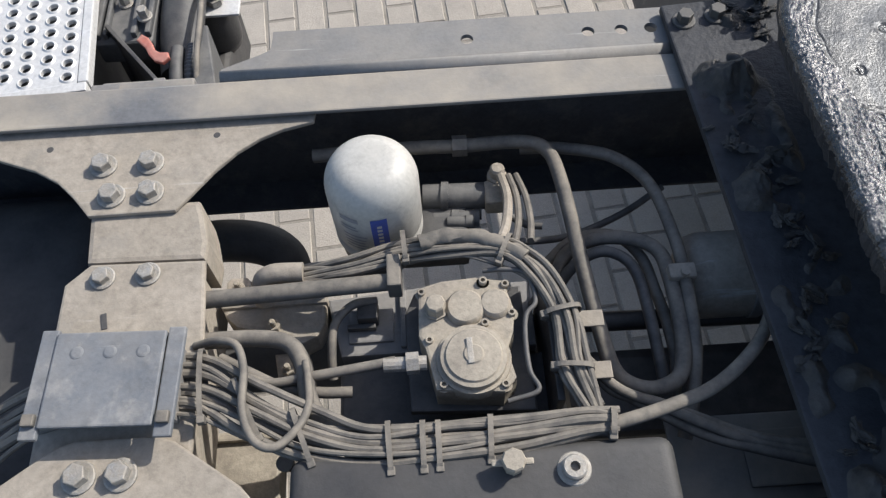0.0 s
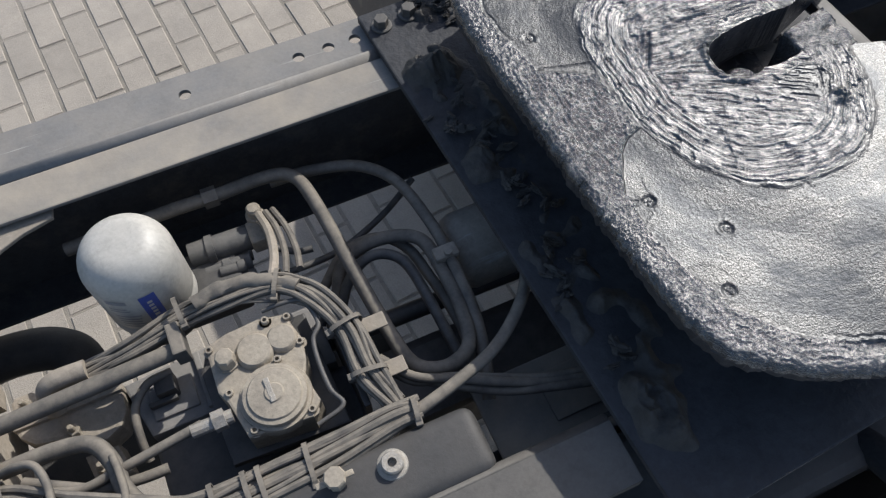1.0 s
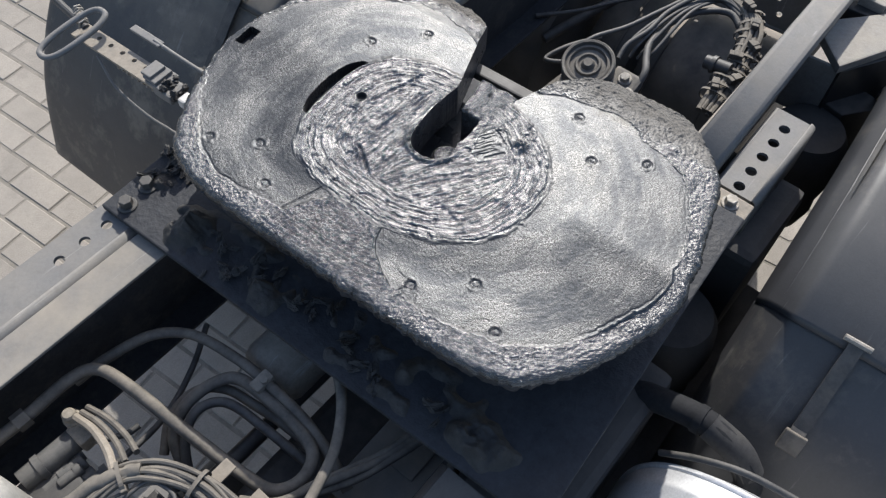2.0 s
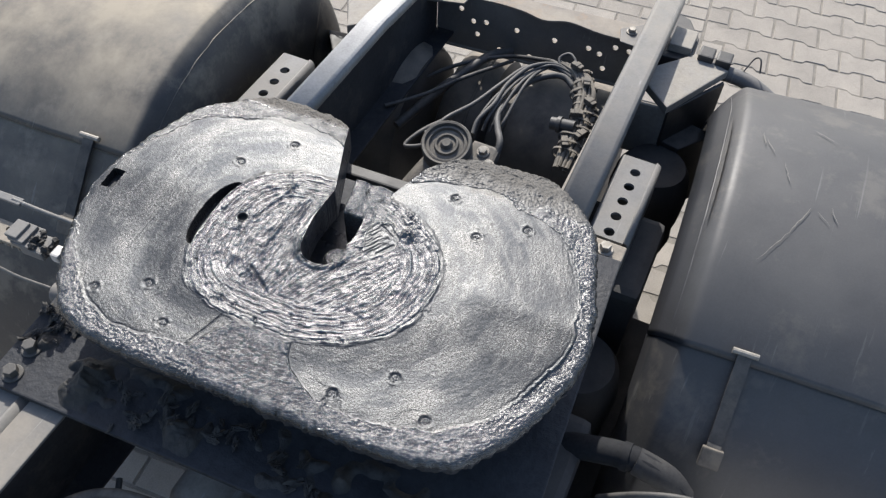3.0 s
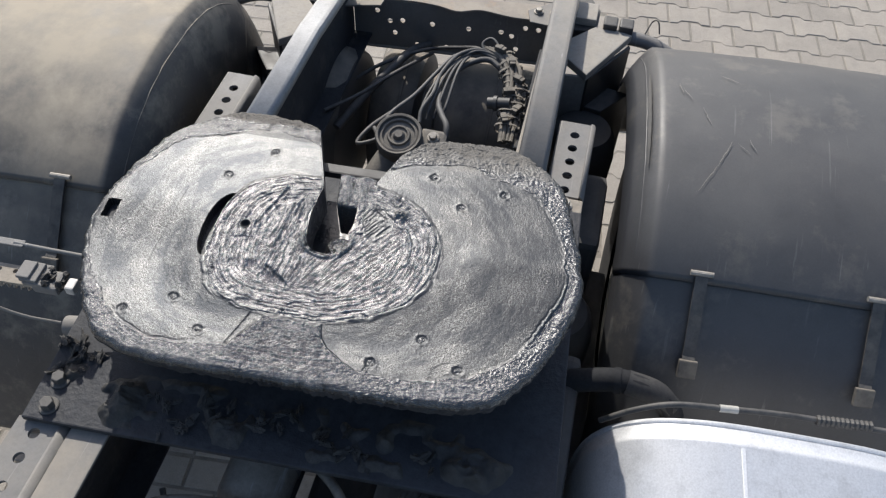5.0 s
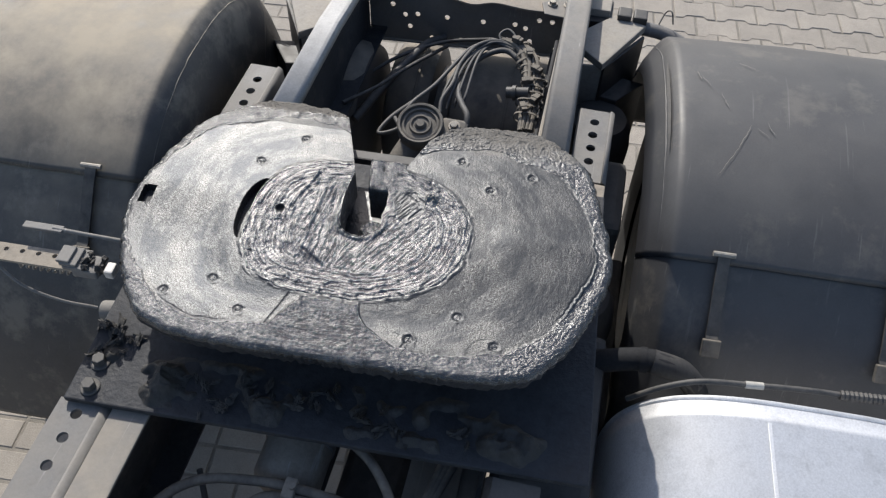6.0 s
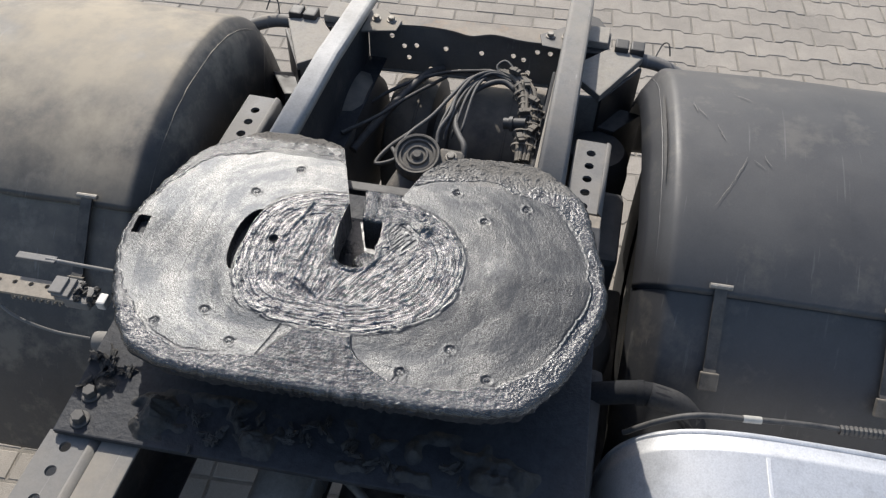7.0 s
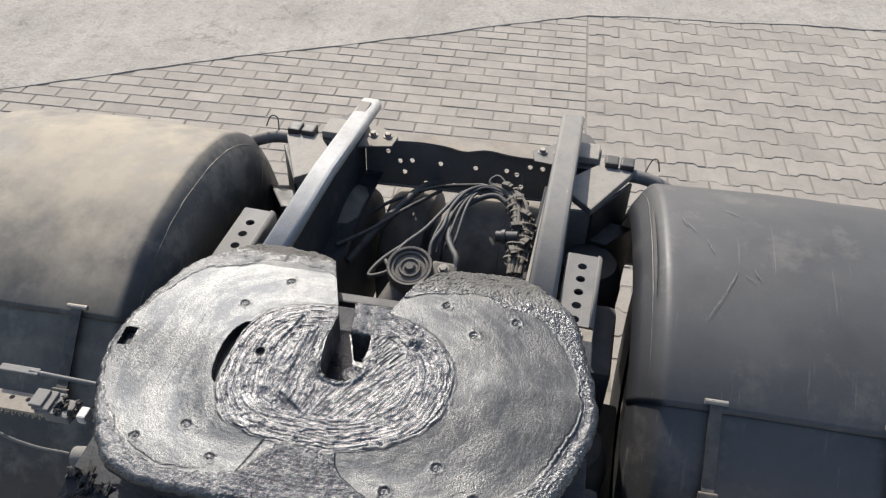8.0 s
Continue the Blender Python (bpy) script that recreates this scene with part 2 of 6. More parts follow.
def prism(pts, z0, z1, w=0.0, bm=None):
    """A plate of the outline pts (counter-clockwise in plan)."""
    b = bmesh.new()
    top = [b.verts.new((x, y, z1)) for x, y in pts]
    bot = [b.verts.new((x, y, z0)) for x, y in pts]
    b.faces.new(top)
    b.faces.new(bot[::-1])
    n = len(pts)
    for i in range(n):
        j = (i + 1) % n
        b.faces.new((top[i], bot[i], bot[j], top[j]))
    bmesh.ops.recalc_face_normals(b, faces=b.faces)
    if w:
        bmesh.ops.bevel(b, geom=[e for e in b.edges if abs(e.verts[0].co.z - e.verts[1].co.z) < 1e-6], offset=w, segments=2, profile=0.6, affect="EDGES", clamp_overlap=True)
    if bm is None:
        return b
    return join(bm, b)


def cyl(p0, p1, r, seg=20, r2=None, w=0.0, bm=None):
    p0, p1 = Vector(p0), Vector(p1)
    d = p1 - p0
    b = bmesh.new()
    bmesh.ops.create_cone(b, cap_ends=True, segments=seg, radius1=r, radius2=r if r2 is None else r2, depth=d.length)
    if w:
        bmesh.ops.bevel(b, geom=[e for e in b.edges if abs(e.verts[0].co.z - e.verts[1].co.z) < 1e-6], offset=w, segments=2, profile=0.6, affect="EDGES", clamp_overlap=True)
    b.transform(Matrix.Translation((p0 + p1) / 2) @ d.to_track_quat("Z", "Y").to_matrix().to_4x4())
    if bm is None:
        return b
    return join(bm, b)


def lathe(profile, seg=32, place=None, bm=None):
    """Turns a profile of (radius, height) about z."""
    b = bmesh.new()
    rings = []
    for r, z in profile:
        if r < 1e-5:
            rings.append([b.verts.new((0, 0, z))])
        else:
            rings.append([b.verts.new((r * math.cos(2 * math.pi * k / seg), r * math.sin(2 * math.pi * k / seg), z)) for k in range(seg)])
    for a, c in zip(rings, rings[1:]):
        for k in range(seg):
            j = (k + 1) % seg
            if len(a) == 1 and len(c) == 1:
                continue
            if len(a) == 1:
                b.faces.new((a[0], c[k], c[j]))
            elif len(c) == 1:
                b.faces.new((a[k], c[0], a[j]))
            else:
                b.faces.new((a[k], c[k], c[j], a[j]))
    bmesh.ops.recalc_face_normals(b, faces=b.faces)
    if place is not None:
        b.transform(place)
    if bm is None:
        return b
    return join(bm, b)


def spline(pts, steps=6):
    """A smooth line through pts."""
    p = [Vector(q) for q in pts]
    p = [p[0] * 2 - p[1], *p, p[-1] * 2 - p[-2]]
    out = []
    for i in range(1, len(p) - 2):
        a, b, c, d = p[i - 1:i + 3]
        for k in range(steps):
            t = k / steps
            out.append(0.5 * ((2 * b) + (c - a) * t + (2 * a - 5 * b + 4 * c - d) * t * t + (3 * b - a - 3 * c + d) * t ** 3))
    out.append(p[-2])
    return out


def sweep(pts, r, seg=10, smooth=True, bm=None, steps=6, ridges=0.0):
    """A round hose of radius r along pts."""
    line = spline(pts, steps) if smooth else [Vector(q) for q in pts]
    b = bmesh.new()
    up = Vector((0, 0, 1))
    rings, side = [], None
    for i, q in enumerate(line):
        d = (line[min(i + 1, len(line) - 1)] - line[max(i - 1, 0)]).normalized()
        if side is None:
            side = d.cross(up) if abs(d.z) < 0.95 else d.cross(Vector((1, 0, 0)))
        side = (side - d * side.dot(d)).normalized()
        other = d.cross(side)
        rr = r * (1 + ridges * (i % 2))
        rings.append([b.verts.new(q + rr * (side * math.cos(2 * math.pi * k / seg) + other * math.sin(2 * math.pi * k / seg))) for k in range(seg)])
    for a, c in zip(rings, rings[1:]):
        for k in range(seg):
            j = (k + 1) % seg
            b.faces.new((a[k], a[j], c[j], c[k]))
    b.faces.new(rings[0][::-1])
    b.faces.new(rings[-1])
    bmesh.ops.recalc_face_normals(b, faces=b.faces)
    if bm is None:
        return b
    return join(bm, b)


def hexhead(r, h, washer=1.45):
    """A hexagon bolt head on its washer, standing on z = 0."""
    b = lathe([(r * washer, 0.0), (r * washer, 0.003), (r * washer * 0.9, 0.004), (0, 0.004)], 20)
    k = bmesh.new()
    bmesh.ops.create_cone(k, cap_ends=True, segments=6, radius1=r, radius2=r, depth=h)
    bmesh.ops.bevel(k, geom=[e for e in k.edges if e.verts[0].co.z > 0 and e.verts[1].co.z > 0], offset=r * 0.12, segments=2, profile=0.5, affect="EDGES")
    k.transform(Matrix.Translation((0, 0, h / 2 + 0.003)))
    return join(b, k)


def bolts(parent, places, r=0.011, h=0.014, material=None, name="bolt", tilt=None):
    me = None
    for i, (x, y, z) in enumerate(places):
        m = pose(x, y, z, 0, 0, 37 * i + 11) if tilt is None else pose(x, y, z, *tilt)
        if me is None:
            ob = part(name, hexhead(r, h), material or M["steel"], parent, place=m)
            me = ob.data
        else:
            ob = new(name, me)
            ob.parent = parent
            ob.matrix_basis = m


def plate_holes(outline, holes, z0, z1, hr, seg=14):
    """A flat plate with round holes that go through, both from rectangles (x0, x1, y0, y1) round each hole and filler strips."""
    x0, x1, y0, y1 = outline
    b = bmesh.new()
    cuts = sorted(holes)
    half = (y1 - y0) / 2
    edges = [x0]
    for a, c in zip(cuts, cuts[1:]):
        edges.append((a[0] + c[0]) / 2)
    edges.append(x1)
    for (hx, hy), a, c in zip(cuts, edges, edges[1:]):
        ring, outer = [], []
        for k in range(seg * 2):
            t = 2 * math.pi * (k + 0.5) / (seg * 2)
            dx, dy = math.cos(t), math.sin(t)
            s = min((c - hx if dx > 0 else hx - a) / max(abs(dx), 1e-6), (y1 - hy if dy > 0 else hy - y0) / max(abs(dy), 1e-6))
            ring.append((hx + hr * dx, hy + hr * dy))
            outer.append((hx + s * dx, hy + s * dy))
        corners = [(c, y1), (a, y1), (a, y0), (c, y0)]
        top_r = [b.verts.new((*p, z1)) for p in ring]
        bot_r = [b.verts.new((*p, z0)) for p in ring]
        top_o = [b.verts.new((*p, z1)) for p in outer]
        bot_o = [b.verts.new((*p, z0)) for p in outer]
        n = len(ring)
        for k in range(n):
            j = (k + 1) % n
            b.faces.new((top_r[k], top_o[k], top_o[j], top_r[j]))
            b.faces.new((bot_r[k], bot_r[j], bot_o[j], bot_o[k]))
            b.faces.new((top_r[k], top_r[j], bot_r[j], bot_r[k]))
            lo_a, step = 2 * math.pi * (k + 0.5) / n, 2 * math.pi / n
            inside = sorted(((math.atan2(q[1] - hy, q[0] - hx) - lo_a) % (2 * math.pi), q) for q in corners)
            inside = [q for d, q in inside if 1e-6 < d < step - 1e-6]
            if inside:
                vt = [b.verts.new((*q, z1)) for q in inside]
                vb = [b.verts.new((*q, z0)) for q in inside]
                b.faces.new([top_o[k]] + vt + [top_o[j]])
                b.faces.new([bot_o[j]] + vb[::-1] + [bot_o[k]])
    bmesh.ops.remove_doubles(b, verts=b.verts, dist=1e-5)
    for e in [e for e in b.edges if len(e.link_faces) == 1 and e.verts[0].co.z > (z0 + z1) / 2 and e.verts[1].co.z > (z0 + z1) / 2]:
        va, vb = e.verts
        lo = [b.verts.new((v.co.x, v.co.y, z0)) for v in (va, vb)]
        b.faces.new((va, vb, lo[1], lo[0]))
    bmesh.ops.remove_doubles(b, verts=b.verts, dist=1e-5)
    bmesh.ops.recalc_face_normals(b, faces=b.faces)
    return b


# ---- ground ----
GA = radians(5.1)
GC, GS = math.cos(GA), math.sin(GA)


def ground_xy(u, v):
    return u * GC - v * GS, u * GS + v * GC


def ground_sheet():
    b = bmesh.new()
    n = 40
    grid = {}
    for i in range(n + 1):
        for j in range(n + 1):
            f = lambda k: math.copysign(abs(k / (n / 2) - 1) ** 3, k - n / 2) * 300
            grid[i, j] = b.verts.new((f(i), f(j), -0.0030))
    for i in range(n):
        for j in range(n):
            b.faces.new((grid[i, j], grid[i + 1, j], grid[i + 1, j + 1], grid[i, j + 1]))
    return tagged(part("ground", b, M["sand"]), "sandy bedding ground under the paved yard", "ground", kind="structure")


ground_sheet()


def concrete_edge(y):
    """The x at which the paving meets the concrete, at y."""
    pts = ((-9.0, 6.6), (-2.214, 5.09), (-0.217, 4.739), (1.85, 3.496), (2.91, 2.806), (9.0, -1.5))
    for (a, p), (c, q) in zip(pts, pts[1:]):
        if a <= y <= c:
            return p + (q - p) * (y - a) / (c - a)
    return pts[0][1] if y < pts[0][0] else pts[-1][1]


def concrete_slab():
    b = bmesh.new()
    rows = []
    ys = [-60 + k * 3 for k in range(17)] + [-9 + 0.12 * k for k in range(151)] + [9 + k * 3 for k in range(1, 18)]
    xs = [0, 0.05, 0.15, 0.3, 0.5, 0.75, 1.0, 1.4, 1.9, 2.6, 3.5, 5, 8, 14, 30, 70]
    for y in ys:
        e = concrete_edge(y) + 0.035 * noise.noise(Vector((y * 2.1, 3.3, 0))) + 0.02 * noise.noise(Vector((y * 9, 1.3, 0)))
        rows.append([b.verts.new((e + d, y, 0.005 + 0.006 * noise.noise(Vector((e + d, y, 0)) * 1.4) * min(1, d * 4) + 0.006 * noise.noise(Vector((e + d, y, 5)) * 6) * min(1, d * 4))) for d in xs])
        rows[-1].insert(0, b.verts.new((e - 0.004, y, -0.03)))
    for a, c in zip(rows, rows[1:]):
        for k in range(len(a) - 1):
            b.faces.new((a[k], a[k + 1], c[k + 1], c[k]))
    return tagged(part("concrete_yard", b, M["concrete"], smooth=True), "rough sunlit pale concrete yard with cracks beside paving", "concrete", kind="structure")


concrete_slab()


# ---- truck frame ----
def frame_rail(side):
    """A C channel that opens to the middle of the truck. side: 1 or -1."""
    r = thing("frame_rail", "dusty grey steel truck frame rail, open channel", "frame rail", "truck frame rails")
    s = side
    b = box(-2.4, 1.62, *sorted((s * 0.336, s * 0.344)), 0.73, 0.992) if s > 0 else box(-2.4, 0.06, -0.344, -0.336, 0.73, 0.93, bm=box(0.06, 1.62, -0.344, -0.336, 0.73, 0.992))
    # web and bottom flange are darker than the top flange
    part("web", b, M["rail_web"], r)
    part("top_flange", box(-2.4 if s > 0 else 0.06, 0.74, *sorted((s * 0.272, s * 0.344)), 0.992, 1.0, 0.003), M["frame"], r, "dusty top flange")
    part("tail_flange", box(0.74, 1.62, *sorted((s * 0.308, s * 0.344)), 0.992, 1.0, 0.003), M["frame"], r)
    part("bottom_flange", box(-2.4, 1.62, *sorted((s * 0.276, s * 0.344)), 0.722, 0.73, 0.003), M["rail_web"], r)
    return r


frame_rail(1)
frame_rail(-1)


def hole_strip(side, x0, x1, holes, taper=False, y_in=0.362, y_out=0.446, paint="strip"):
    """An angle section with holes along its flat, bolted outside the rail."""
    r = thing("mounting_angle", "grey steel angle strip with round holes beside frame rail", "mounting angle", "mounting angles")
    s = side
    b = plate_holes((x0 + (0.08 if taper else 0), x1, *sorted((s * y_in, s * y_out))), [(h, s * 0.402) for h in holes], 0.992, 1.0, 0.0105)
    if taper:
        join(b, prism([(x0, s * y_in), (x0 + 0.08, s * y_in), (x0 + 0.08, s * (y_out - 0.012)), (x0 + 0.078, s * (y_out - 0.04)), (x0 + 0.06, s * (y_out - 0.05)), (x0, s * (y_in + 0.008))][::s], 0.992, 1.0))
    part("flat", b, M[paint], r)
    b = bmesh.new()
    prof = []
    for k in range(7):
        a = math.pi / 2 * k / 6
        prof.append((y_in - 0.014 * math.sin(a), 1.0 - 0.014 * (1 - math.cos(a))))
    prof.append((y_in - 0.014, 0.90))
    ring = [[b.verts.new((x, s * y, z)) for y, z in prof] for x in (x0, x1)]
    for k in range(len(prof) - 1):
        b.faces.new((ring[0][k], ring[0][k + 1], ring[1][k + 1], ring[1][k]))
    bmesh.ops.recalc_face_normals(b, faces=b.faces)
    ob = part("leg", b, M[paint], r, smooth=True)
    so = ob.modifiers.new("thick", "SOLIDIFY")
    so.thickness, so.offset = 0.006, -1 if s < 0 else 1
    part("edge", box(x0 + (0.08 if taper else 0.0), x1, *sorted((s * (y_out - 0.006), s * (y_out + 0.001))), 0.975, 0.9985, 0.002), M[paint], r)
    return r


hole_strip(1, -0.734, -0.012, [-0.337, -0.140, -0.086, -0.038], True)
# darker than its left twin: the shade over it is in the colour
hole_strip(-1, -0.734, 0.02, [-0.50, -0.338], True, paint="strip_dark")


def rear_angle(side, y_mid, x0, x1, holes):
    r = thing("mounting_angle", "galvanised channel bracket with five round holes behind coupling", "mounting angle", "rear mounting brackets")
    lo, hi = y_mid - 0.043, y_mid + 0.043
    part("flat", plate_holes((x0, x1, lo + 0.008, hi - 0.008), [(h, y_mid) for h in holes], 0.993, 1.0, 0.0115), M["strip"], r)
    for y, sgn in ((lo + 0.008, -1), (hi - 0.008, 1)):
        b = bmesh.new()
        prof = [(y, 1.0)]
        for k in range(1, 7):
            a = math.pi / 2 * k / 6
            prof.append((y + sgn * 0.008 * math.sin(a), 1.0 - 0.008 * (1 - math.cos(a))))
        prof.append((y + sgn * 0.008, 0.88))
        ring = [[b.verts.new((x, yy, z)) for yy, z in prof] for x in (x0, x1)]
        for k in range(len(prof) - 1):
            b.faces.new((ring[0][k], ring[0][k + 1], ring[1][k + 1], ring[1][k]))
        bmesh.ops.recalc_face_normals(b, faces=b.faces)
        ob = part("side", b, M["strip"], r, smooth=True)
        so = ob.modifiers.new("thick", "SOLIDIFY")
        so.thickness, so.offset = 0.005, -1 if sgn > 0 else 1
    return r


rear_angle(-1, -0.439, 0.785, 1.04, [0.804 + 0.0475 * k for k in range(5)])
rear_angle(1, 0.432, 0.66, 1.0, [0.752 + 0.0475 * k for k in range(5)])


def slide_ramp(side, x0, xk, x1, y0, y1, zk, z1, skew=0.0):
    """A channel laid over the rail end, which bends down towards its tail."""
    r = thing("slide_ramp", "bare worn steel slide ramp on the frame tail, left one coloured paler for sunshine", "slide ramp", "slide ramps")
    b = bmesh.new()
    secs = []
    for x, z in ((x0, 1.032), (xk - 0.02, zk), (xk, zk - 0.001), (xk + 0.02, zk - 0.004), (x1, z1)):
        dy = skew * (x - x0) / (x1 - x0)
        secs.append([b.verts.new((x, y + dy, zz)) for y, zz in ((y0, z - 0.03), (y0, z - 0.0135), (y0, z - 0.012), (y0 + 0.004, z - 0.003), (y0 + 0.0115, z), (y0 + 0.013, z), (y1 - 0.013, z), (y1 - 0.0115, z), (y1 - 0.004, z - 0.003), (y1, z - 0.012), (y1, z - 0.0135), (y1, z - 0.03))])
    for a, c in zip(secs, secs[1:]):
        for k in range(len(a) - 1):
            b.faces.new((a[k], c[k], c[k + 1], a[k + 1]))
    bmesh.ops.recalc_face_normals(b, faces=b.faces)
    # same steel on both sides; the left one's sun glint is coloured in
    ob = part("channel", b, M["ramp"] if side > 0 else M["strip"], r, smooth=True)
    so = ob.modifiers.new("thick", "SOLIDIFY")
    so.thickness, so.offset = 0.005, -1
    for x in (x0 + 0.1, xk - 0.05):
        part("foot", box(x - 0.03, x + 0.03, y0 + 0.008, y1 - 0.008, 1.0, 1.012, 0.003), M["frame"], r)
    part("end_plate", box(x1 - 0.012, x1 - 0.006, y0 + skew + 0.006, y1 + skew - 0.006, z1 - 0.03, z1 - 0.007, 0.002), M["frame"], r)
    return r


slide_ramp(1, 0.78, 1.215, 1.655, 0.288, 0.353, 1.03, 0.992, -0.002)
slide_ramp(-1, 0.78, 1.285, 1.70, -0.391, -0.319, 1.03, 1.012, 0.017)

def packing_piece():
    r = thing("packing_plate", "dusty tan packing plate with one bolt behind coupling", "packing plate")
    part("plate", box(0.685, 0.778, -0.486, -0.405, 0.955, 1.002, 0.004), M["tan"], r)
    bolts(r, [(0.752, -0.446, 1.002)], 0.012, 0.014)
    return r


packing_piece()

# ---- mounting plate under the coupling ----
FW = pose(0.38, -0.035, 0, 0, 0, 3.2)


def mounting_plate():
    r = thing("mounting_plate", "black greasy steel mounting plate across frame rails", "mounting plate")
    r.matrix_basis = FW
    part("plate", box(-0.374, 0.32, -0.47, 0.488, 1.004, 1.018, 0.003), M["grease_black"], r)
    bolts(r, [(-0.346, 0.448, 1.018), (-0.293, 0.452, 1.018)], 0.0125, 0.016, M["strip_dark"])
    for s in (1, -1):
        b = box(-0.10, 0.12, s * 0.33 - 0.05, s * 0.33 + 0.05, 1.018, 1.075, 0.008)
        join(b, cyl((0.0, s * 0.33 - 0.055, 1.09), (0.0, s * 0.33 + 0.055, 1.09), 0.055, 24))
        part("bearing_bracket", b, M["grease_black"], r)
    return r


mounting_plate()

# ---- fifth wheel ----
OUT = [(x - 0.02, y) for x, y in ((-0.284, 0.0), (-0.284, 0.13), (-0.282, 0.226), (-0.272, 0.30), (-0.252, 0.348), (-0.20, 0.392), (-0.125, 0.434), (-0.04, 0.464), (0.015, 0.468), (0.115, 0.449), (0.225, 0.411), (0.30, 0.352), (0.338, 0.312), (0.352, 0.262), (0.346, 0.155), (0.322, 0.108))]


CX, CY = 0.004, 0.011


def outline_radius():
    """The plate's radius round the lock hole, by angle; its far corner is a little wider on the driver's off side."""
    line = [p for p in spline([(x, y, 0) for x, y in OUT], 8)]
    both = [(p.x, p.y) for p in line] + [(p.x, -p.y * (1 + 0.04 * smooth01(0.12, 0.26, p.x))) for p in line]
    table = sorted((math.atan2(y - CY, x - CX), math.hypot(x - CX, y - CY)) for x, y in both)
    ang, rad = np.array([a for a, _ in table]), np.array([r for _, r in table])
    return lambda th: float(np.interp(math.atan2(math.sin(th), math.cos(th)), ang, rad))


def ridged(q):
    return 1 - 2 * abs(noise.noise(q))


def smooth01(a, b, x):
    t = min(1.0, max(0.0, (x - a) / (b - a)))
    return t * t * (3 - 2 * t)


def near_line(x, y, x0, y0, x1, y1):
    """Distance from a short straight line."""
    dx, dy = x1 - x0, y1 - y0
    t = min(1.0, max(0.0, ((x - x0) * dx + (y - y0) * dy) / (dx * dx + dy * dy)))
    return math.hypot(x - x0 - t * dx, y - y0 - t * dy)


GOUGES = ((-0.083, 0.101, 0.067, 0.093), (-0.019, 0.095, 0.087, 0.081), (-0.083, 0.101, -0.118, 0.052), (0.01, 0.150, 0.11, 0.118))
# scored lines and rubbed-up ridges on the smooth pads: ends, height
SCORES = ((0.075, 0.312, -0.13, 0.322, -0.0004), (-0.172, 0.094, -0.255, 0.120, -0.0012), (0.09, 0.36, -0.02, 0.385, -0.0003), (-0.233, -0.13, -0.262, -0.118, -0.0014))
# width of the rough rim by angle round the plate
RIM_A = np.array([-180, -158, -145, -132, -121, -109, -98, -90, -83, -75, -63, -52, -39, -27, -10, 10, 20, 31, 46, 60, 70, 81, 96, 105, 119, 131, 142, 155, 180], float)
RIM_W = np.array([50, 50, 50, 62, 52, 46, 36, 32, 34, 36, 66, 112, 125, 118, 90, 60, 75, 80, 90, 44, 28, 12, 8, 12, 34, 50, 45, 55, 50], float) / 1000


def ring_rho(x, y):
    """1 on the edge of the combed field round the lock, 0 in its middle."""
    pw = 2.1 + 0.8 * smooth01(0.02, 0.12, y)
    return ((abs(x + 0.015) / 0.171) ** pw + (abs(y - 0.0125) / 0.217) ** pw) ** (1 / pw)


def sag(x, y):
    """How far the worn top lies from flat: sinking to the front, dished in the pads, with ends bent down to the rear."""
    out = smooth01(0.96, 1.35, ring_rho(x, y))
    z = -0.013 * max(0.0, 0.025 - x)
    if y > 0:
        z -= out * 0.0075 * smooth01(0.05, -0.08, x) * smooth01(-0.27, -0.10, x)
    else:
        z += out * 0.0036 * math.exp(-((x - 0.015 - 0.05 * noise.noise(Vector((x, y, 0)) * 4)) / 0.035) ** 2) * smooth01(-0.2, -0.3, y)
        z -= out * 0.004 * smooth01(-0.02, -0.12, x) * smooth01(-0.30, -0.14, x)
    return z - 0.20 * max(0.0, x - 0.242) * (1.0 if y > 0 else 0.8)


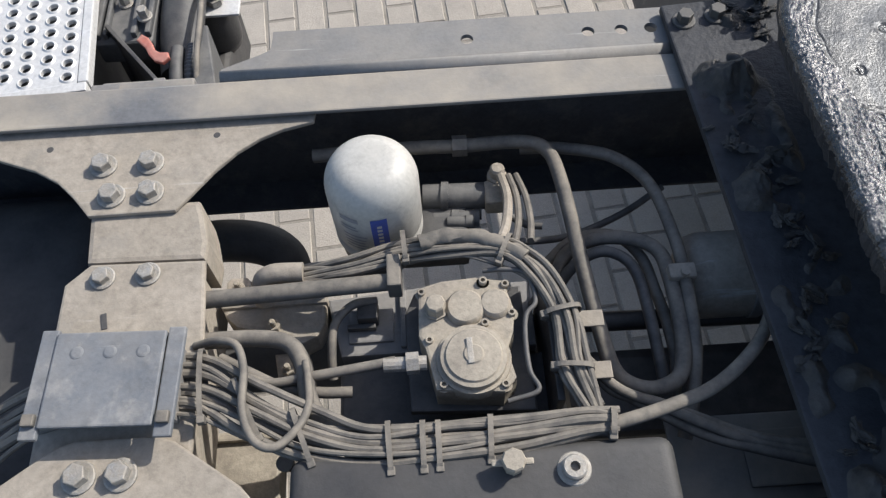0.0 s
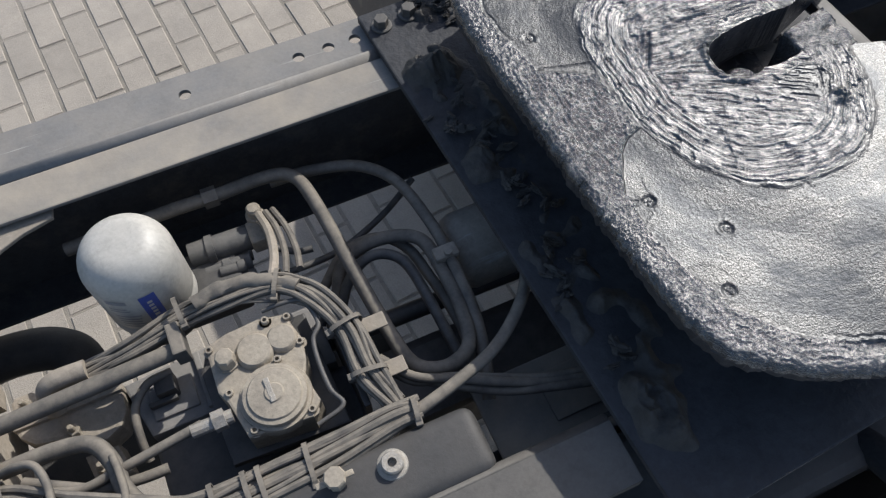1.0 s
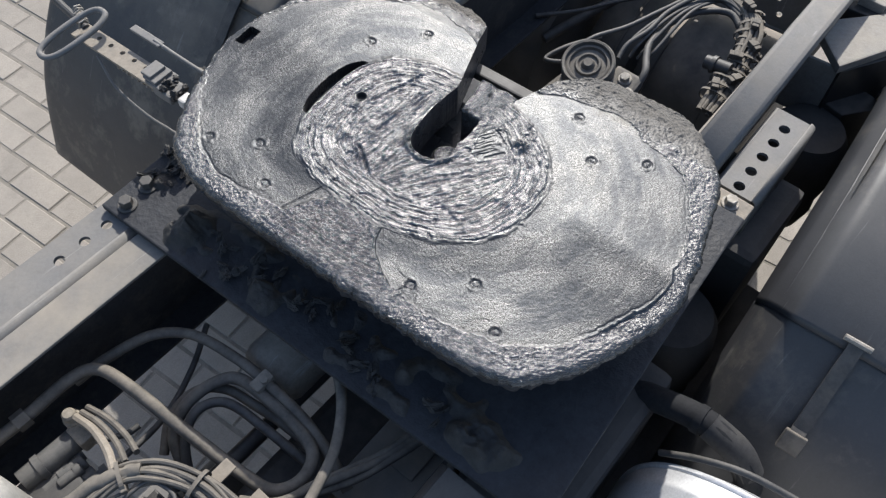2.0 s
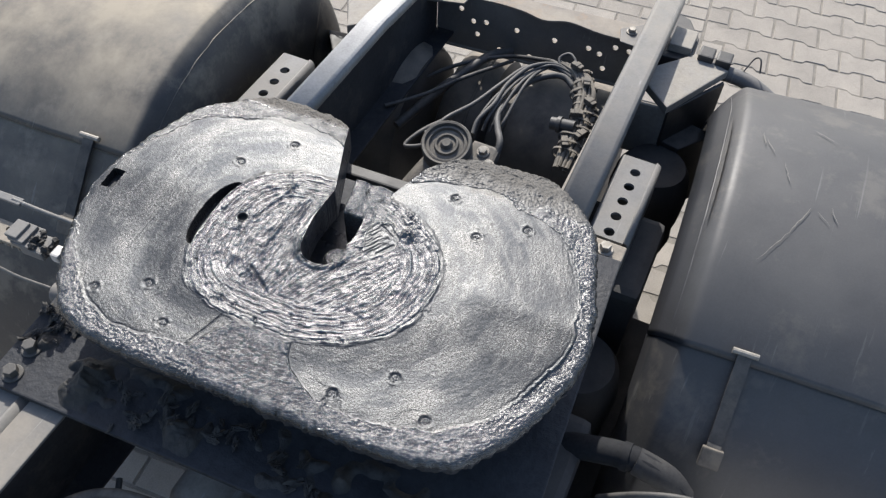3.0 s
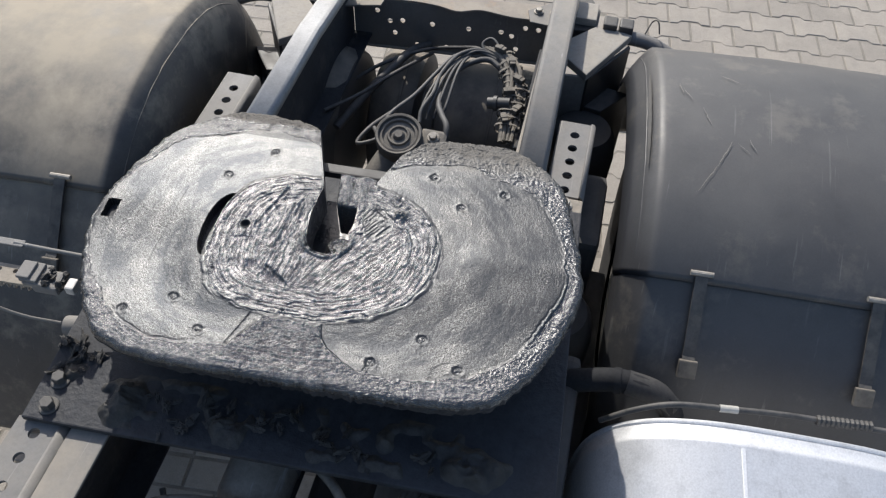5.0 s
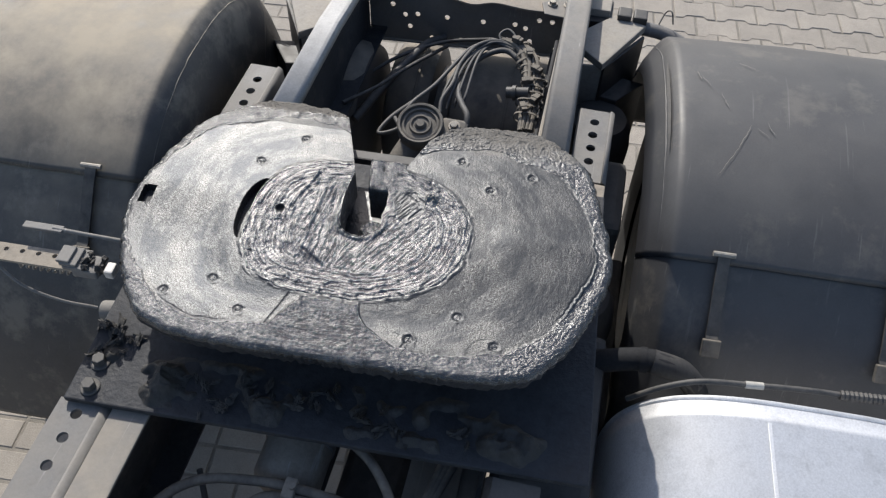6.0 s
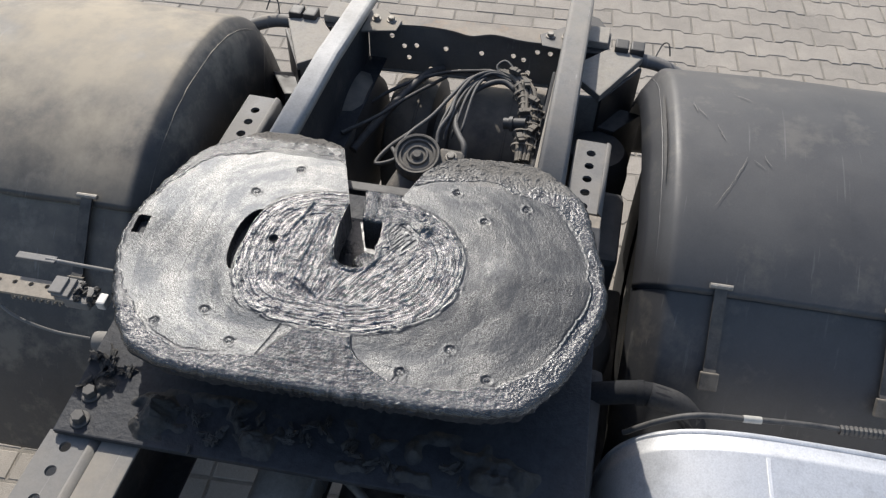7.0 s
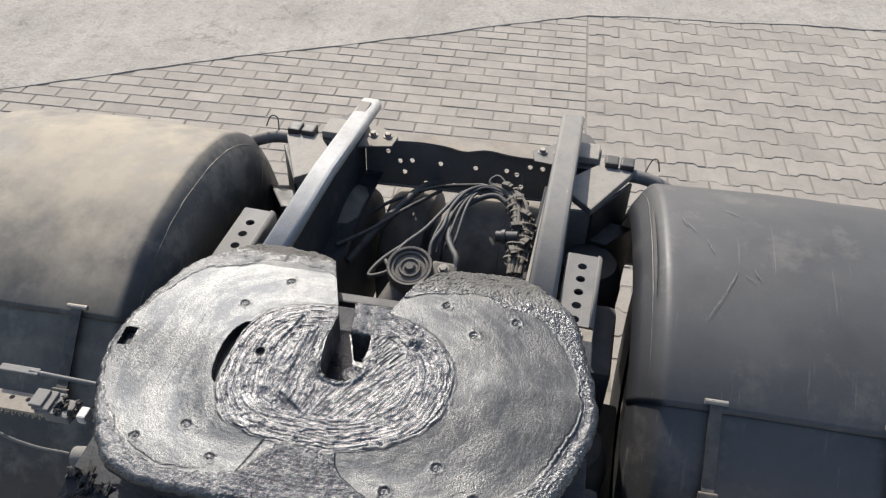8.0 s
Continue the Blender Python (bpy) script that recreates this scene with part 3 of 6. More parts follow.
def fifth_wheel():
    R = outline_radius()
    na, nr, r_in = 1040, 280, 0.0395
    nz = noise.noise
    b = bmesh.new()
    rows, skirt, sk = [], [], bmesh.new()
    zone, dry, flow_a, flow_b = [], [], [], []
    for i in range(na + 1):
        f_th = i / na
        row = []
        for k in range(nr + 1):
            f = (k / nr) ** 0.94
            # the throat: a straight slit beside the lock, then flaring to the rear
            thm = radians(19.0 + (339.0 - 19.0) * f_th)
            r = r_in + (R(thm) - r_in) * f
            t0 = max(radians(18.2), math.asin(min(1.0, 0.041 / r)))
            t1 = 2 * math.pi - max(radians(20.5 + 3.0 * smooth01(0.25, 0.33, r)), math.asin(min(1.0, 0.0355 / r)))
            th = t0 + (t1 - t0) * f_th
            c, s = math.cos(th), math.sin(th)
            u = Vector((c, s, 0))
            ro = R(th) + 0.004 * nz(u * 14) + 0.003 * nz(u * 45) + 0.0022 * nz(u * 110)
            r = r_in + (ro - r_in) * f
            x, y = CX + r * c, CY + r * s
            e = ro - r
            q = Vector((x, y, 0))
            a = math.degrees(math.atan2(s, c))
            n30, n12, n48, n120 = nz(q * 30), nz(q * 12), nz(q * 48), nz(q * 120)
            rho = ring_rho(x, y)
            # thick combed grease round the lock, which runs out between the tips of the two pads
            ins = 1 - smooth01(0.96, 1.03, rho + 0.026 * n30 + 0.014 * n120)
            w_l = y - (0.071 + 0.66 * (-0.182 - x)) + 0.004 * n48
            w_r = y - (-0.030 - 13.9 * max(0.0, -0.187 - x) ** 2) + 0.004 * n48
            wedge = smooth01(-0.150, -0.172, x) * (1 - smooth01(-0.002, 0.002, w_l)) * smooth01(-0.002, 0.002, w_r) * (1 - ins)
            band = float(np.interp(a, RIM_A, RIM_W)) + 0.006 * nz(q * 9) + 0.004 * n30
            rim = max(wedge, (1 - smooth01(band - 0.002, band + 0.002, e)) * (1 - ins))
            arcs = smooth01(0.56, 0.70, rho + 0.10 * nz(q * 11) + (0.10 if y > 0.11 else 0.0))
            turn = radians(-6.0 if y > 0.03 else -33.0)
            fa = (th * 0.10 + 0.006 * nz(q * 15), rho * 0.19 + 0.005 * n12 + 0.0025 * n48, 0.0)
            fb = (x * math.cos(turn) + y * math.sin(turn), -x * math.sin(turn) + y * math.cos(turn) + 0.005 * n12 + 0.002 * n48, 0.3 if y > 0.03 else 0.0)
            z = 0.0
            comb = max(ins, 0.55 * wedge)
            if comb > 0:
                # short strokes pulled through the grease: lumpy ridges with sharp furrows
                ca = nz(Vector((fa[0] * 36, fa[1] * 215, 0.7))) + 0.5 * nz(Vector((fa[0] * 100, fa[1] * 420, 3.1)))
                cb = nz(Vector((fb[0] * 27, fb[1] * 195, fb[2]))) + 0.5 * nz(Vector((fb[0] * 80, fb[1] * 400, 5.0 + fb[2])))
                c2 = ca * arcs + cb * (1 - arcs)
                clump = max(0.0, n48 - 0.1)
                z = comb * (0.0005 * nz(q * 26) + 0.005 * clump * clump + 0.0012 * smooth01(-0.40, 0.10, c2) + 0.0004 * c2 + 0.0005 * n120 + 0.0004 * nz(q * 230))
                pit = nz(q * 62 + Vector((0, 0, 9)))
                z -= ins * 0.0018 * smooth01(0.48, 0.60, pit)
                # a lip of grease pushed up along the edge of the combed field
                z += 0.0007 * math.exp(-((rho - 0.975) / 0.014) ** 2) * (0.3 + n30)
                for ln in GOUGES:
                    d = near_line(x, y, *ln)
                    if d < 0.02:
                        z += ins * (0.0010 * math.exp(-((d - 0.006) / 0.003) ** 2) - 0.0020 * math.exp(-(d / 0.0020) ** 2))
            d = math.hypot((x - 0.081) / 1.2, y + 0.112)
            if d < 0.05:
                z += 0.008 * math.exp(-(d / 0.011) ** 2) * (1 + 0.9 * nz(q * 120))
            # raised lip of the lock hole
            z += 0.003 * math.exp(-((r - 0.0465) / 0.004) ** 2) * smooth01(0.0, 0.02, 0.02 - x)
            # open crescent between the ring and the pad
            if y > 0.15 and abs(x + 0.002) < 0.078:
                wdt = 0.082 * math.sqrt(1 - ((x + 0.002) / 0.078) ** 2)
                z -= 0.020 * smooth01(0.985, 1.0, rho) * (1 - smooth01(1.0 + wdt, 1.008 + wdt, rho))
            # rough rim of pushed-out grease
            if rim > 0:
                crumb = smooth01(-0.30, 0.15, nz(q * 190) + 0.5 * nz(q * 380))
                z += rim * (-0.0003 + 0.0008 * nz(q * 40) + 0.0011 * crumb + 0.0008 * nz(q * 95) + 0.0006 * nz(q * 250))
                rear = smooth01(0.235, 0.26, x)
                z -= rim * rear * 0.0022 * smooth01(0.18, 0.42, nz(q * 55 + Vector((0, 0, 3))))
            # the pad stands proud over a dark broken edge on one side
            if -116 < a < -82:
                win = smooth01(-116, -104, a) * (1 - smooth01(-93, -82, a))
                z -= win * 0.0045 * smooth01(band + 0.001, band - 0.004, e) * (1 - 0.75 * smooth01(band - 0.013, band - 0.022, e))
            # worn smooth pads, with the faint shorelines of dried grease on them
            pad = (1 - ins) * (1 - rim)
            shore = nz(q * 8.5 + Vector((4, 0, 2)))
            z += pad * (0.0002 * nz(q * 7) + 0.00008 * n48 + 0.00012 * nz(q * 190) + 0.00016 * nz(q * 330) + 0.0006 * smooth01(-0.02, 0.02, shore + 0.05 * n48) * smooth01(-0.02, -0.12, x + 0.15))
            z += sag(x, y)
            z -= pad * 0.0009 * math.exp(-((e - band - 0.004) / 0.002) ** 2) * smooth01(-0.2, 0.3, nz(q * 6 + Vector((0, 0, 8))))
            for x0, y0, x1, y1, hgt in SCORES:
                if abs(x - x0) < 0.22 and abs(y - y0) < 0.08:
                    d = near_line(x + 0.004 * n30, y + 0.004 * nz(q * 22), x0, y0, x1, y1)
                    if d < 0.008:
                        z += (1 - ins) * hgt * math.exp(-(d / (0.0016 if hgt < 0 else 0.003)) ** 2)
            for sx, sy in SCREWS:
                if abs(x - sx) < 0.018 and abs(y - sy) < 0.018:
                    d = math.hypot(x - sx, y - sy)
                    z -= 0.0013 * (1 - smooth01(0.0065, 0.010, d))
                    z += 0.0010 * math.exp(-((d - 0.0115) / 0.003) ** 2) * (0.4 + nz(q * 110))
            z -= 0.02 * (1 - smooth01(0.007, 0.0095, math.hypot(x - 0.006, y - 0.171)))
            if abs(x + 0.003) < 0.02 and abs(y - 0.436) < 0.012:
                z -= 0.016
            # rounded, broken rim
            if e < 0.016:
                z -= 0.013 * (1 - math.sqrt(max(0.0, 1 - (1 - e / 0.016) ** 2))) + 0.0016 * nz(q * 75) * (1 - e / 0.016)
            row.append(b.verts.new((x, y, 1.188 + z)))
            d = math.hypot((x - 0.056) / 0.042, (y + 0.072) / 0.032)
            wiped = 1 - smooth01(0.75, 1.0, d + 0.3 * nz(q * 50))
            zone.append((comb * (1 - 0.85 * wiped), arcs, rim))
            flow_a.append(fa)
            flow_b.append(fb)
            dry.append(smooth01(0.290, 0.302, x + 0.010 * n30 + 0.006 * n120) if y > 0 else (0.45 * smooth01(0.225, 0.25, x + 0.02 * n30 + 0.01 * n120) + 0.5 * smooth01(0.262, 0.288, x + 0.022 * n30 + 0.01 * n120)) * (0.85 + 0.15 * nz(q * 60)))
        # hanging edge
        hang = [sk.verts.new(row[-1].co)]
        drop = 0.20 * max(0.0, ro * math.cos(th) - 0.242)
        for dz, pull in ((0.018, 0.001), (0.032, 0.004), (0.055, 0.014)):
            j = 0.006 * noise.noise(Vector((math.cos(th) * 30, math.sin(th) * 30, dz * 60)))
            hang.append(sk.verts.new((CX + (ro - pull + j) * math.cos(th), CY + (ro - pull + j) * math.sin(th), 1.188 - dz - drop)))
        skirt.append(hang)
        rows.append(row)
    for a, c in zip(rows, rows[1:]):
        for k in range(len(a) - 1):
            b.faces.new((a[k], a[k + 1], c[k + 1], c[k]))
    for a, c in zip(skirt, skirt[1:]):
        for k in range(3):
            sk.faces.new((a[k], a[k + 1], c[k + 1], c[k]))
    bmesh.ops.recalc_face_normals(sk, faces=sk.faces)
    # walls of the throat and of the lock hole
    wl, last = bmesh.new(), None
    for v in [rows[0][k] for k in range(nr, -1, -1)] + [rows[i][0] for i in range(1, na)] + [rows[-1][k] for k in range(nr + 1)]:
        pair = [wl.verts.new((v.co.x, v.co.y, h)) for h in (v.co.z, 0.5 * v.co.z + 0.5575, 1.115)]
        if last:
            for k in range(2):
                wl.faces.new((last[k], pair[k], pair[k + 1], last[k + 1]))
        last = pair
    bmesh.ops.recalc_face_normals(wl, faces=wl.faces)
    bmesh.ops.recalc_face_normals(b, faces=b.faces)
    fw = thing("fifth_wheel", "steel fifth wheel coupling plate thick with combed silver grease", "fifth wheel")
    fw.matrix_basis = FW
    top = part("top_plate", b, M["greased"], fw, smooth=True)
    for nm, vals in (("zone", zone), ("flow_a", flow_a), ("flow_b", flow_b)):
        at = top.data.attributes.new(nm, "FLOAT_VECTOR", "POINT")
        at.data.foreach_set("vector", [c for v in vals for c in v])
    at = top.data.attributes.new("dry", "FLOAT", "POINT")
    at.data.foreach_set("value", dry)
    part("skirt", sk, M["grease_black"], fw, smooth=True)
    # throat wall and lock floor are coloured dark for the shade inside
    part("throat_wall", wl, M["wet_grease_shaded"], fw, smooth=True)
    # body under the plate
    body = prism([(-0.24, -0.33), (0.18, -0.36), (0.20, -0.12), (0.10, -0.06), (-0.08, -0.05), (-0.08, 0.05), (0.10, 0.07), (0.22, 0.12), (0.20, 0.36), (-0.24, 0.33)], 1.09, 1.135, 0.006)
    part("rear_tie", box(0.235, 0.262, -0.09, 0.115, 1.10, 1.118, 0.004), M["casing"], fw)
    part("lower_body", body, M["grease_black"], fw)
    part("lock_floor", prism([(-0.09, -0.075), (0.20, -0.085), (0.20, 0.095), (-0.09, 0.075)], 1.035, 1.07, 0.004), M["wet_grease_shaded"], fw)
    lb = box(0.087, 0.170, -0.062, 0.016, 1.10, 1.186, 0.006, 3)
    bmesh.ops.subdivide_edges(lb, edges=lb.edges[:], cuts=16, use_grid_fill=True)
    for v in lb.verts:
        if v.co.z > 1.15:
            v.co.y += 0.16 * (v.co.x - 0.085)
            v.co.z += 0.004 * ridged(Vector((v.co.x * 60, v.co.y * 150, 0))) + 0.003 * noise.noise(v.co * 40)
    part("lock_bar", lb, M["greased_plain"], fw, "grease-covered lock bar", smooth=True)
    jaw = lathe([(0.0, 0.012), (0.010, 0.012), (0.012, 0.009), (0.02, 0.012), (0.026, 0.006), (0.030, -0.01), (0.034, -0.07)], 20, Matrix.Translation((0.016, -0.006, 1.138)))
    part("lock_jaw", jaw, M["greased_plain"], fw, smooth=True)
    for x, y in SCREWS:
        s = lathe([(0, -0.0008), (0.0045, -0.0008), (0.0062, -0.0012), (0.0072, -0.0034), (0.0072, -0.006)], 14)
        join(s, box(-0.006, 0.006, -0.0011, 0.0011, -0.003, 0.0001))
        part("screw", s, M["greased_plain"], fw, place=pose(x, y, 1.1878 + sag(x, y), 0, 0, 5000 * x))
    # round and square openings
    part("grease_port", lathe([(0, -0.008), (0.0075, -0.008), (0.0085, 0.0), (0.0098, 0.0005), (0.011, -0.003)], 20), M["grease_black"], fw, place=pose(0.006, 0.171, 1.1895 + sag(0.006, 0.171)))
    part("edge_slot", box(-0.017, 0.017, -0.010, 0.010, -0.022, -0.0135, 0.002), M["grease_black"], fw, place=pose(-0.003, 0.436, 1.187 + sag(-0.003, 0.436)))
    return fw


def local_fw(x, y):
    a = radians(3.2)
    dx, dy = x - 0.38, y + 0.035
    return dx * math.cos(a) + dy * math.sin(a), -dx * math.sin(a) + dy * math.cos(a)


SCREWS = [local_fw(*p) for p in ((0.191, 0.197), (0.137, 0.127), (0.146, 0.271), (0.146, -0.177), (0.166, -0.322), (0.212, -0.249), (0.519, -0.25), (0.586, -0.18), (0.573, -0.325), (0.572, 0.151), (0.489, 0.217))]


def greased_material(plain=False):
    """Silver grease: combed ridges in the ring, crumbs on the rim, speckle on the pads."""
    m = bpy.data.materials.new("silver_grease")
    m.use_nodes = True
    nt = m.node_tree
    N, Lk = nt.nodes, nt.links
    b = N["Principled BSDF"]
    geo = N.new("ShaderNodeNewGeometry")

    def attr(name):
        n = N.new("ShaderNodeAttribute")
        n.attribute_name = name
        return n

    def tex(scale, detail, vec=None, stretch=None, rough=0.55):
        n = N.new("ShaderNodeTexNoise")
        n.inputs["Scale"].default_value, n.inputs["Detail"].default_value, n.inputs["Roughness"].default_value = scale, detail, rough
        src = vec or geo.outputs["Position"]
        if stretch:
            mp = N.new("ShaderNodeMapping")
            mp.inputs["Scale"].default_value = stretch
            Lk.new(src, mp.inputs["Vector"])
            src = mp.outputs[0]
        Lk.new(src, n.inputs["Vector"])
        return n.outputs["Fac"]

    def remap(src, a, z, lo, hi):
        n = N.new("ShaderNodeMapRange")
        n.inputs[1].default_value, n.inputs[2].default_value, n.inputs[3].default_value, n.inputs[4].default_value = a, z, lo, hi
        Lk.new(src, n.inputs[0])
        return n.outputs[0]

    def op(kind, a, z):
        n = N.new("ShaderNodeMath")
        n.operation = kind
        for k, v in ((0, a), (1, z)):
            if isinstance(v, float):
                n.inputs[k].default_value = v
            else:
                Lk.new(v, n.inputs[k])
        return n.outputs[0]

    def blend(f, a, z):
        n = N.new("ShaderNodeMix")
        for k, v in ((0, f), (2, a), (3, z)):
            if isinstance(v, float):
                n.inputs[k].default_value = v
            else:
                Lk.new(v, n.inputs[k])
        return n.outputs[0]

    def colours(f, a, z):
        n = N.new("ShaderNodeMix")
        n.data_type = "RGBA"
        Lk.new(f, n.inputs[0])
        for k, v in ((6, a), (7, z)):
            if isinstance(v, tuple):
                n.inputs[k].default_value = (*v, 1)
            else:
                Lk.new(v, n.inputs[k])
        return n.outputs[2]

    if plain:
        val = N.new("ShaderNodeValue")
        val.outputs[0].default_value = 1.0
        ring = rim = val.outputs[0]
        dry = op("MULTIPLY", ring, 0.0)
        comb = tex(300, 3, None, (0.5, 1.0, 1.0))
    else:
        zn = N.new("ShaderNodeSeparateXYZ")
        Lk.new(attr("zone").outputs["Vector"], zn.inputs[0])
        ring, arcs, rim = zn.outputs["X"], zn.outputs["Y"], zn.outputs["Z"]
        dry = attr("dry").outputs["Fac"]
        fa, fb = attr("flow_a").outputs["Vector"], attr("flow_b").outputs["Vector"]
        comb = blend(arcs, tex(1.0, 4.0, fb, (26, 290, 1.0)), tex(1.0, 4.0, fa, (30, 300, 1.0)))
    # narrow furrows between ridges
    furrow = remap(comb, 0.40, 0.49, 0.0, 1.0)
    lumps = tex(330, 3.5, None, (1.0, 0.75, 1.0))
    crumbs = remap(lumps, 0.38, 0.50, 0.0, 1.0)
    speck = tex(480, 2, None, None, 0.6)
    flecks = remap(speck, 0.40, 0.62, 0.55, 1.5)
    patch = remap(tex(7.5, 6, None, None, 0.62), 0.40, 0.60, 0.0, 1.0)
    wipe = remap(tex(19, 5), 0.46, 0.55, 0.0, 1.0) if plain else remap(tex(1.0, 6, fa, (34, 34, 1.0), 0.62), 0.45, 0.55, 0.0, 1.0)
    grain = op("ADD", op("MULTIPLY", patch, 0.55), op("MULTIPLY", wipe, 0.45))
    thick = op("MAXIMUM", ring, rim)
    base = colours(remap(tex(60, 5), 0.35, 0.65, 0.0, 1.0), (0.088, 0.090, 0.094), (0.145, 0.146, 0.146))
    pads = colours(grain, (0.038, 0.041, 0.046), (0.088, 0.089, 0.089))
    fl = N.new("ShaderNodeMix")
    fl.data_type, fl.blend_type = "RGBA", "MULTIPLY"
    Lk.new(remap(grain, 0.0, 1.0, 0.35, 1.0), fl.inputs[0])
    Lk.new(pads, fl.inputs[6])
    cc = N.new("ShaderNodeCombineColor")
    for k in range(3):
        Lk.new(flecks, cc.inputs[k])
    Lk.new(cc.outputs[0], fl.inputs[7])
    col = colours(thick, fl.outputs[2], base)
    gap = op("MULTIPLY", op("SUBTRACT", 1.0, blend(ring, crumbs, furrow)), thick)
    col = colours(op("MULTIPLY", gap, 0.25), col, (0.03, 0.031, 0.034))
    col = colours(dry, col, (0.13, 0.12, 0.105))
    Lk.new(col, b.inputs["Base Color"])
    Lk.new(remap(dry, 0.0, 1.0, 0.82, 0.05), b.inputs["Metallic"])
    rough = blend(thick, remap(grain, 0.0, 1.0, 0.42, 0.32), 0.26)
    Lk.new(blend(dry, rough, 0.85), b.inputs["Roughness"])
    h = op("ADD", op("MULTIPLY", op("MULTIPLY", furrow, 0.0004), ring), op("MULTIPLY", op("MULTIPLY", crumbs, 0.0003), rim))
    h = op("ADD", h, op("MULTIPLY", op("MULTIPLY", comb, 0.0012), ring))
    h = op("ADD", h, op("MULTIPLY", op("MULTIPLY", lumps, 0.0012), op("MAXIMUM", rim, op("MULTIPLY", ring, 0.5))))
    h = op("ADD", h, op("MULTIPLY", speck, remap(grain, 0.0, 1.0, 0.0004, 0.0008)))
    h = op("ADD", h, op("MULTIPLY", tex(110, 3), 0.0003))
    bp = N.new("ShaderNodeBump")
    bp.inputs["Strength"].default_value, bp.inputs["Distance"].default_value = 1.0, 1.0
    Lk.new(h, bp.inputs["Height"])
    Lk.new(bp.outputs[0], b.inputs["Normal"])
    return m


M["greased"] = greased_material()
M["greased_plain"] = greased_material(True)
fifth_wheel()


# ---- mudguards and wheels ----
def mudguard(side, x_mid, y_in, y_out, label, skin, torn=False, wall=0.10, B=0.615):
    """Three moulded sections over twin wheels, with turned-down edges."""
    r = thing("mudguard", label, "mudguard", "mudguards")
    r.matrix_basis = pose(x_mid, 0, 0.5, 0, 0, 3.4)
    A, P = 0.60, 2.3

    def at(t, off):
        """t: 0 at the front foot, 1 at the crest, 2 at the rear foot; off: metres out from the shell."""
        if t < 0:
            return -(A + off) - 0.27 * (0.45 - t), t
        a = math.pi * (1 - t / 2)
        c, s = math.cos(a), math.sin(a)
        p = lambda a_, b_: (a_ * math.copysign(abs(c) ** (2 / P), c), b_ * abs(s) ** (2 / P))
        x, z = p(A + off, B + off)
        # the front foot flares forwards
        return (x - 0.27 * max(0.0, 0.45 - z) if c < 0 else x), z

    w = y_out - y_in
    prof = [(-0.044 - 0.06 * (wall - 0.10), -wall), (-0.026, -0.060), (-0.003, -0.0262), (-0.001, -0.0235), (0.014, -0.0055), (0.022, -0.0012), (0.032, 0.0), (0.05, 0.0)] + [(0.04 + (w - 0.08) * k / 10, 0.004 * math.sin(math.pi * k / 10)) for k in range(1, 10)] + [(w - 0.04, 0.0), (w - 0.022, -0.001), (w - 0.010, -0.006), (w - 0.003, -0.016), (w, -0.03), (w, -0.055)]

    def section(name, t0, t1, lift, lbl=""):
        b = bmesh.new()
        n = 60
        rows = []
        for i in range(n + 1):
            t = t0 + (t1 - t0) * i / n
            row = []
            for y, off in prof:
                x, z = at(t, off + lift)
                d = 0.004 * noise.noise(Vector((x * 4, y * 4, side))) + 0.002 * noise.noise(Vector((x * 11, y * 11, side)))
                row.append(b.verts.new((x, side * (y_in + y), z + d)))
            rows.append(row)
        for a, c in zip(rows, rows[1:]):
            for k in range(len(a) - 1):
                b.faces.new((a[k], a[k + 1], c[k + 1], c[k]))
        bmesh.ops.recalc_face_normals(b, faces=b.faces)
        ob = part(name, b, M[skin], r, lbl, smooth=True)
        so = ob.modifiers.new("thick", "SOLIDIFY")
        so.thickness, so.offset = 0.004, -1
        return ob

    if torn:
        b = bmesh.new()
        rows = []
        for i in range(31):
            t = 0.845 + 0.30 * i / 30
            wd = 0.0045 * math.sin(math.pi * (i + 0.4) / 31) ** 0.6 + 0.0012 * noise.noise(Vector((i * 0.7, 2.0, 0)))
            row = []
            for k in (-1, 1):
                x, z = at(t, -0.0225 + k * wd * 0.7 + 0.0115)
                d = 0.004 * noise.noise(Vector((x * 4, 0, side))) + 0.002 * noise.noise(Vector((x * 11, 0, side)))
                row.append(b.verts.new((x, side * (y_in - 0.004 + k * wd * 0.75), z + d)))
            rows.append(row)
        for a, c in zip(rows, rows[1:]):
            b.faces.new((a[0], a[1], c[1], c[0]))
        part("tear", b, M["black"], r, "ragged dark tear in the edge")
    # rolled bead along the inner edge
    bead = []
    for i in range(40):
        x, z = at(0.60 + 0.84 * i / 39, -0.030)
        d = 0.004 * noise.noise(Vector((x * 4, 0, side))) + 0.002 * noise.noise(Vector((x * 11, 0, side)))
        bead.append((x, side * (y_in - 0.006), z + d + 0.002 * noise.noise(Vector((x * 25, 3, side)))))
    part("edge_bead", sweep(bead, 0.004, 8, steps=2), M[skin], r, smooth=True)
    section("front_section", -0.10, 0.565, 0.0)
    section("top_section", 0.56, 1.52, 0.006, "dusty scuffed top section")
    section("rear_section", 1.515, 2.0, 0.0)
    return r, at


guard_r, guard_at = mudguard(-1, 0.985, 0.606, 1.27, "dusty black plastic mudguard, torn at its inner edge", "fender", True, B=0.600)
guard_l, guard_l_at = mudguard(1, 0.975, 0.585, 1.27, "dusty black plastic mudguard with pale dust on top", "fender_dusty", wall=0.24)


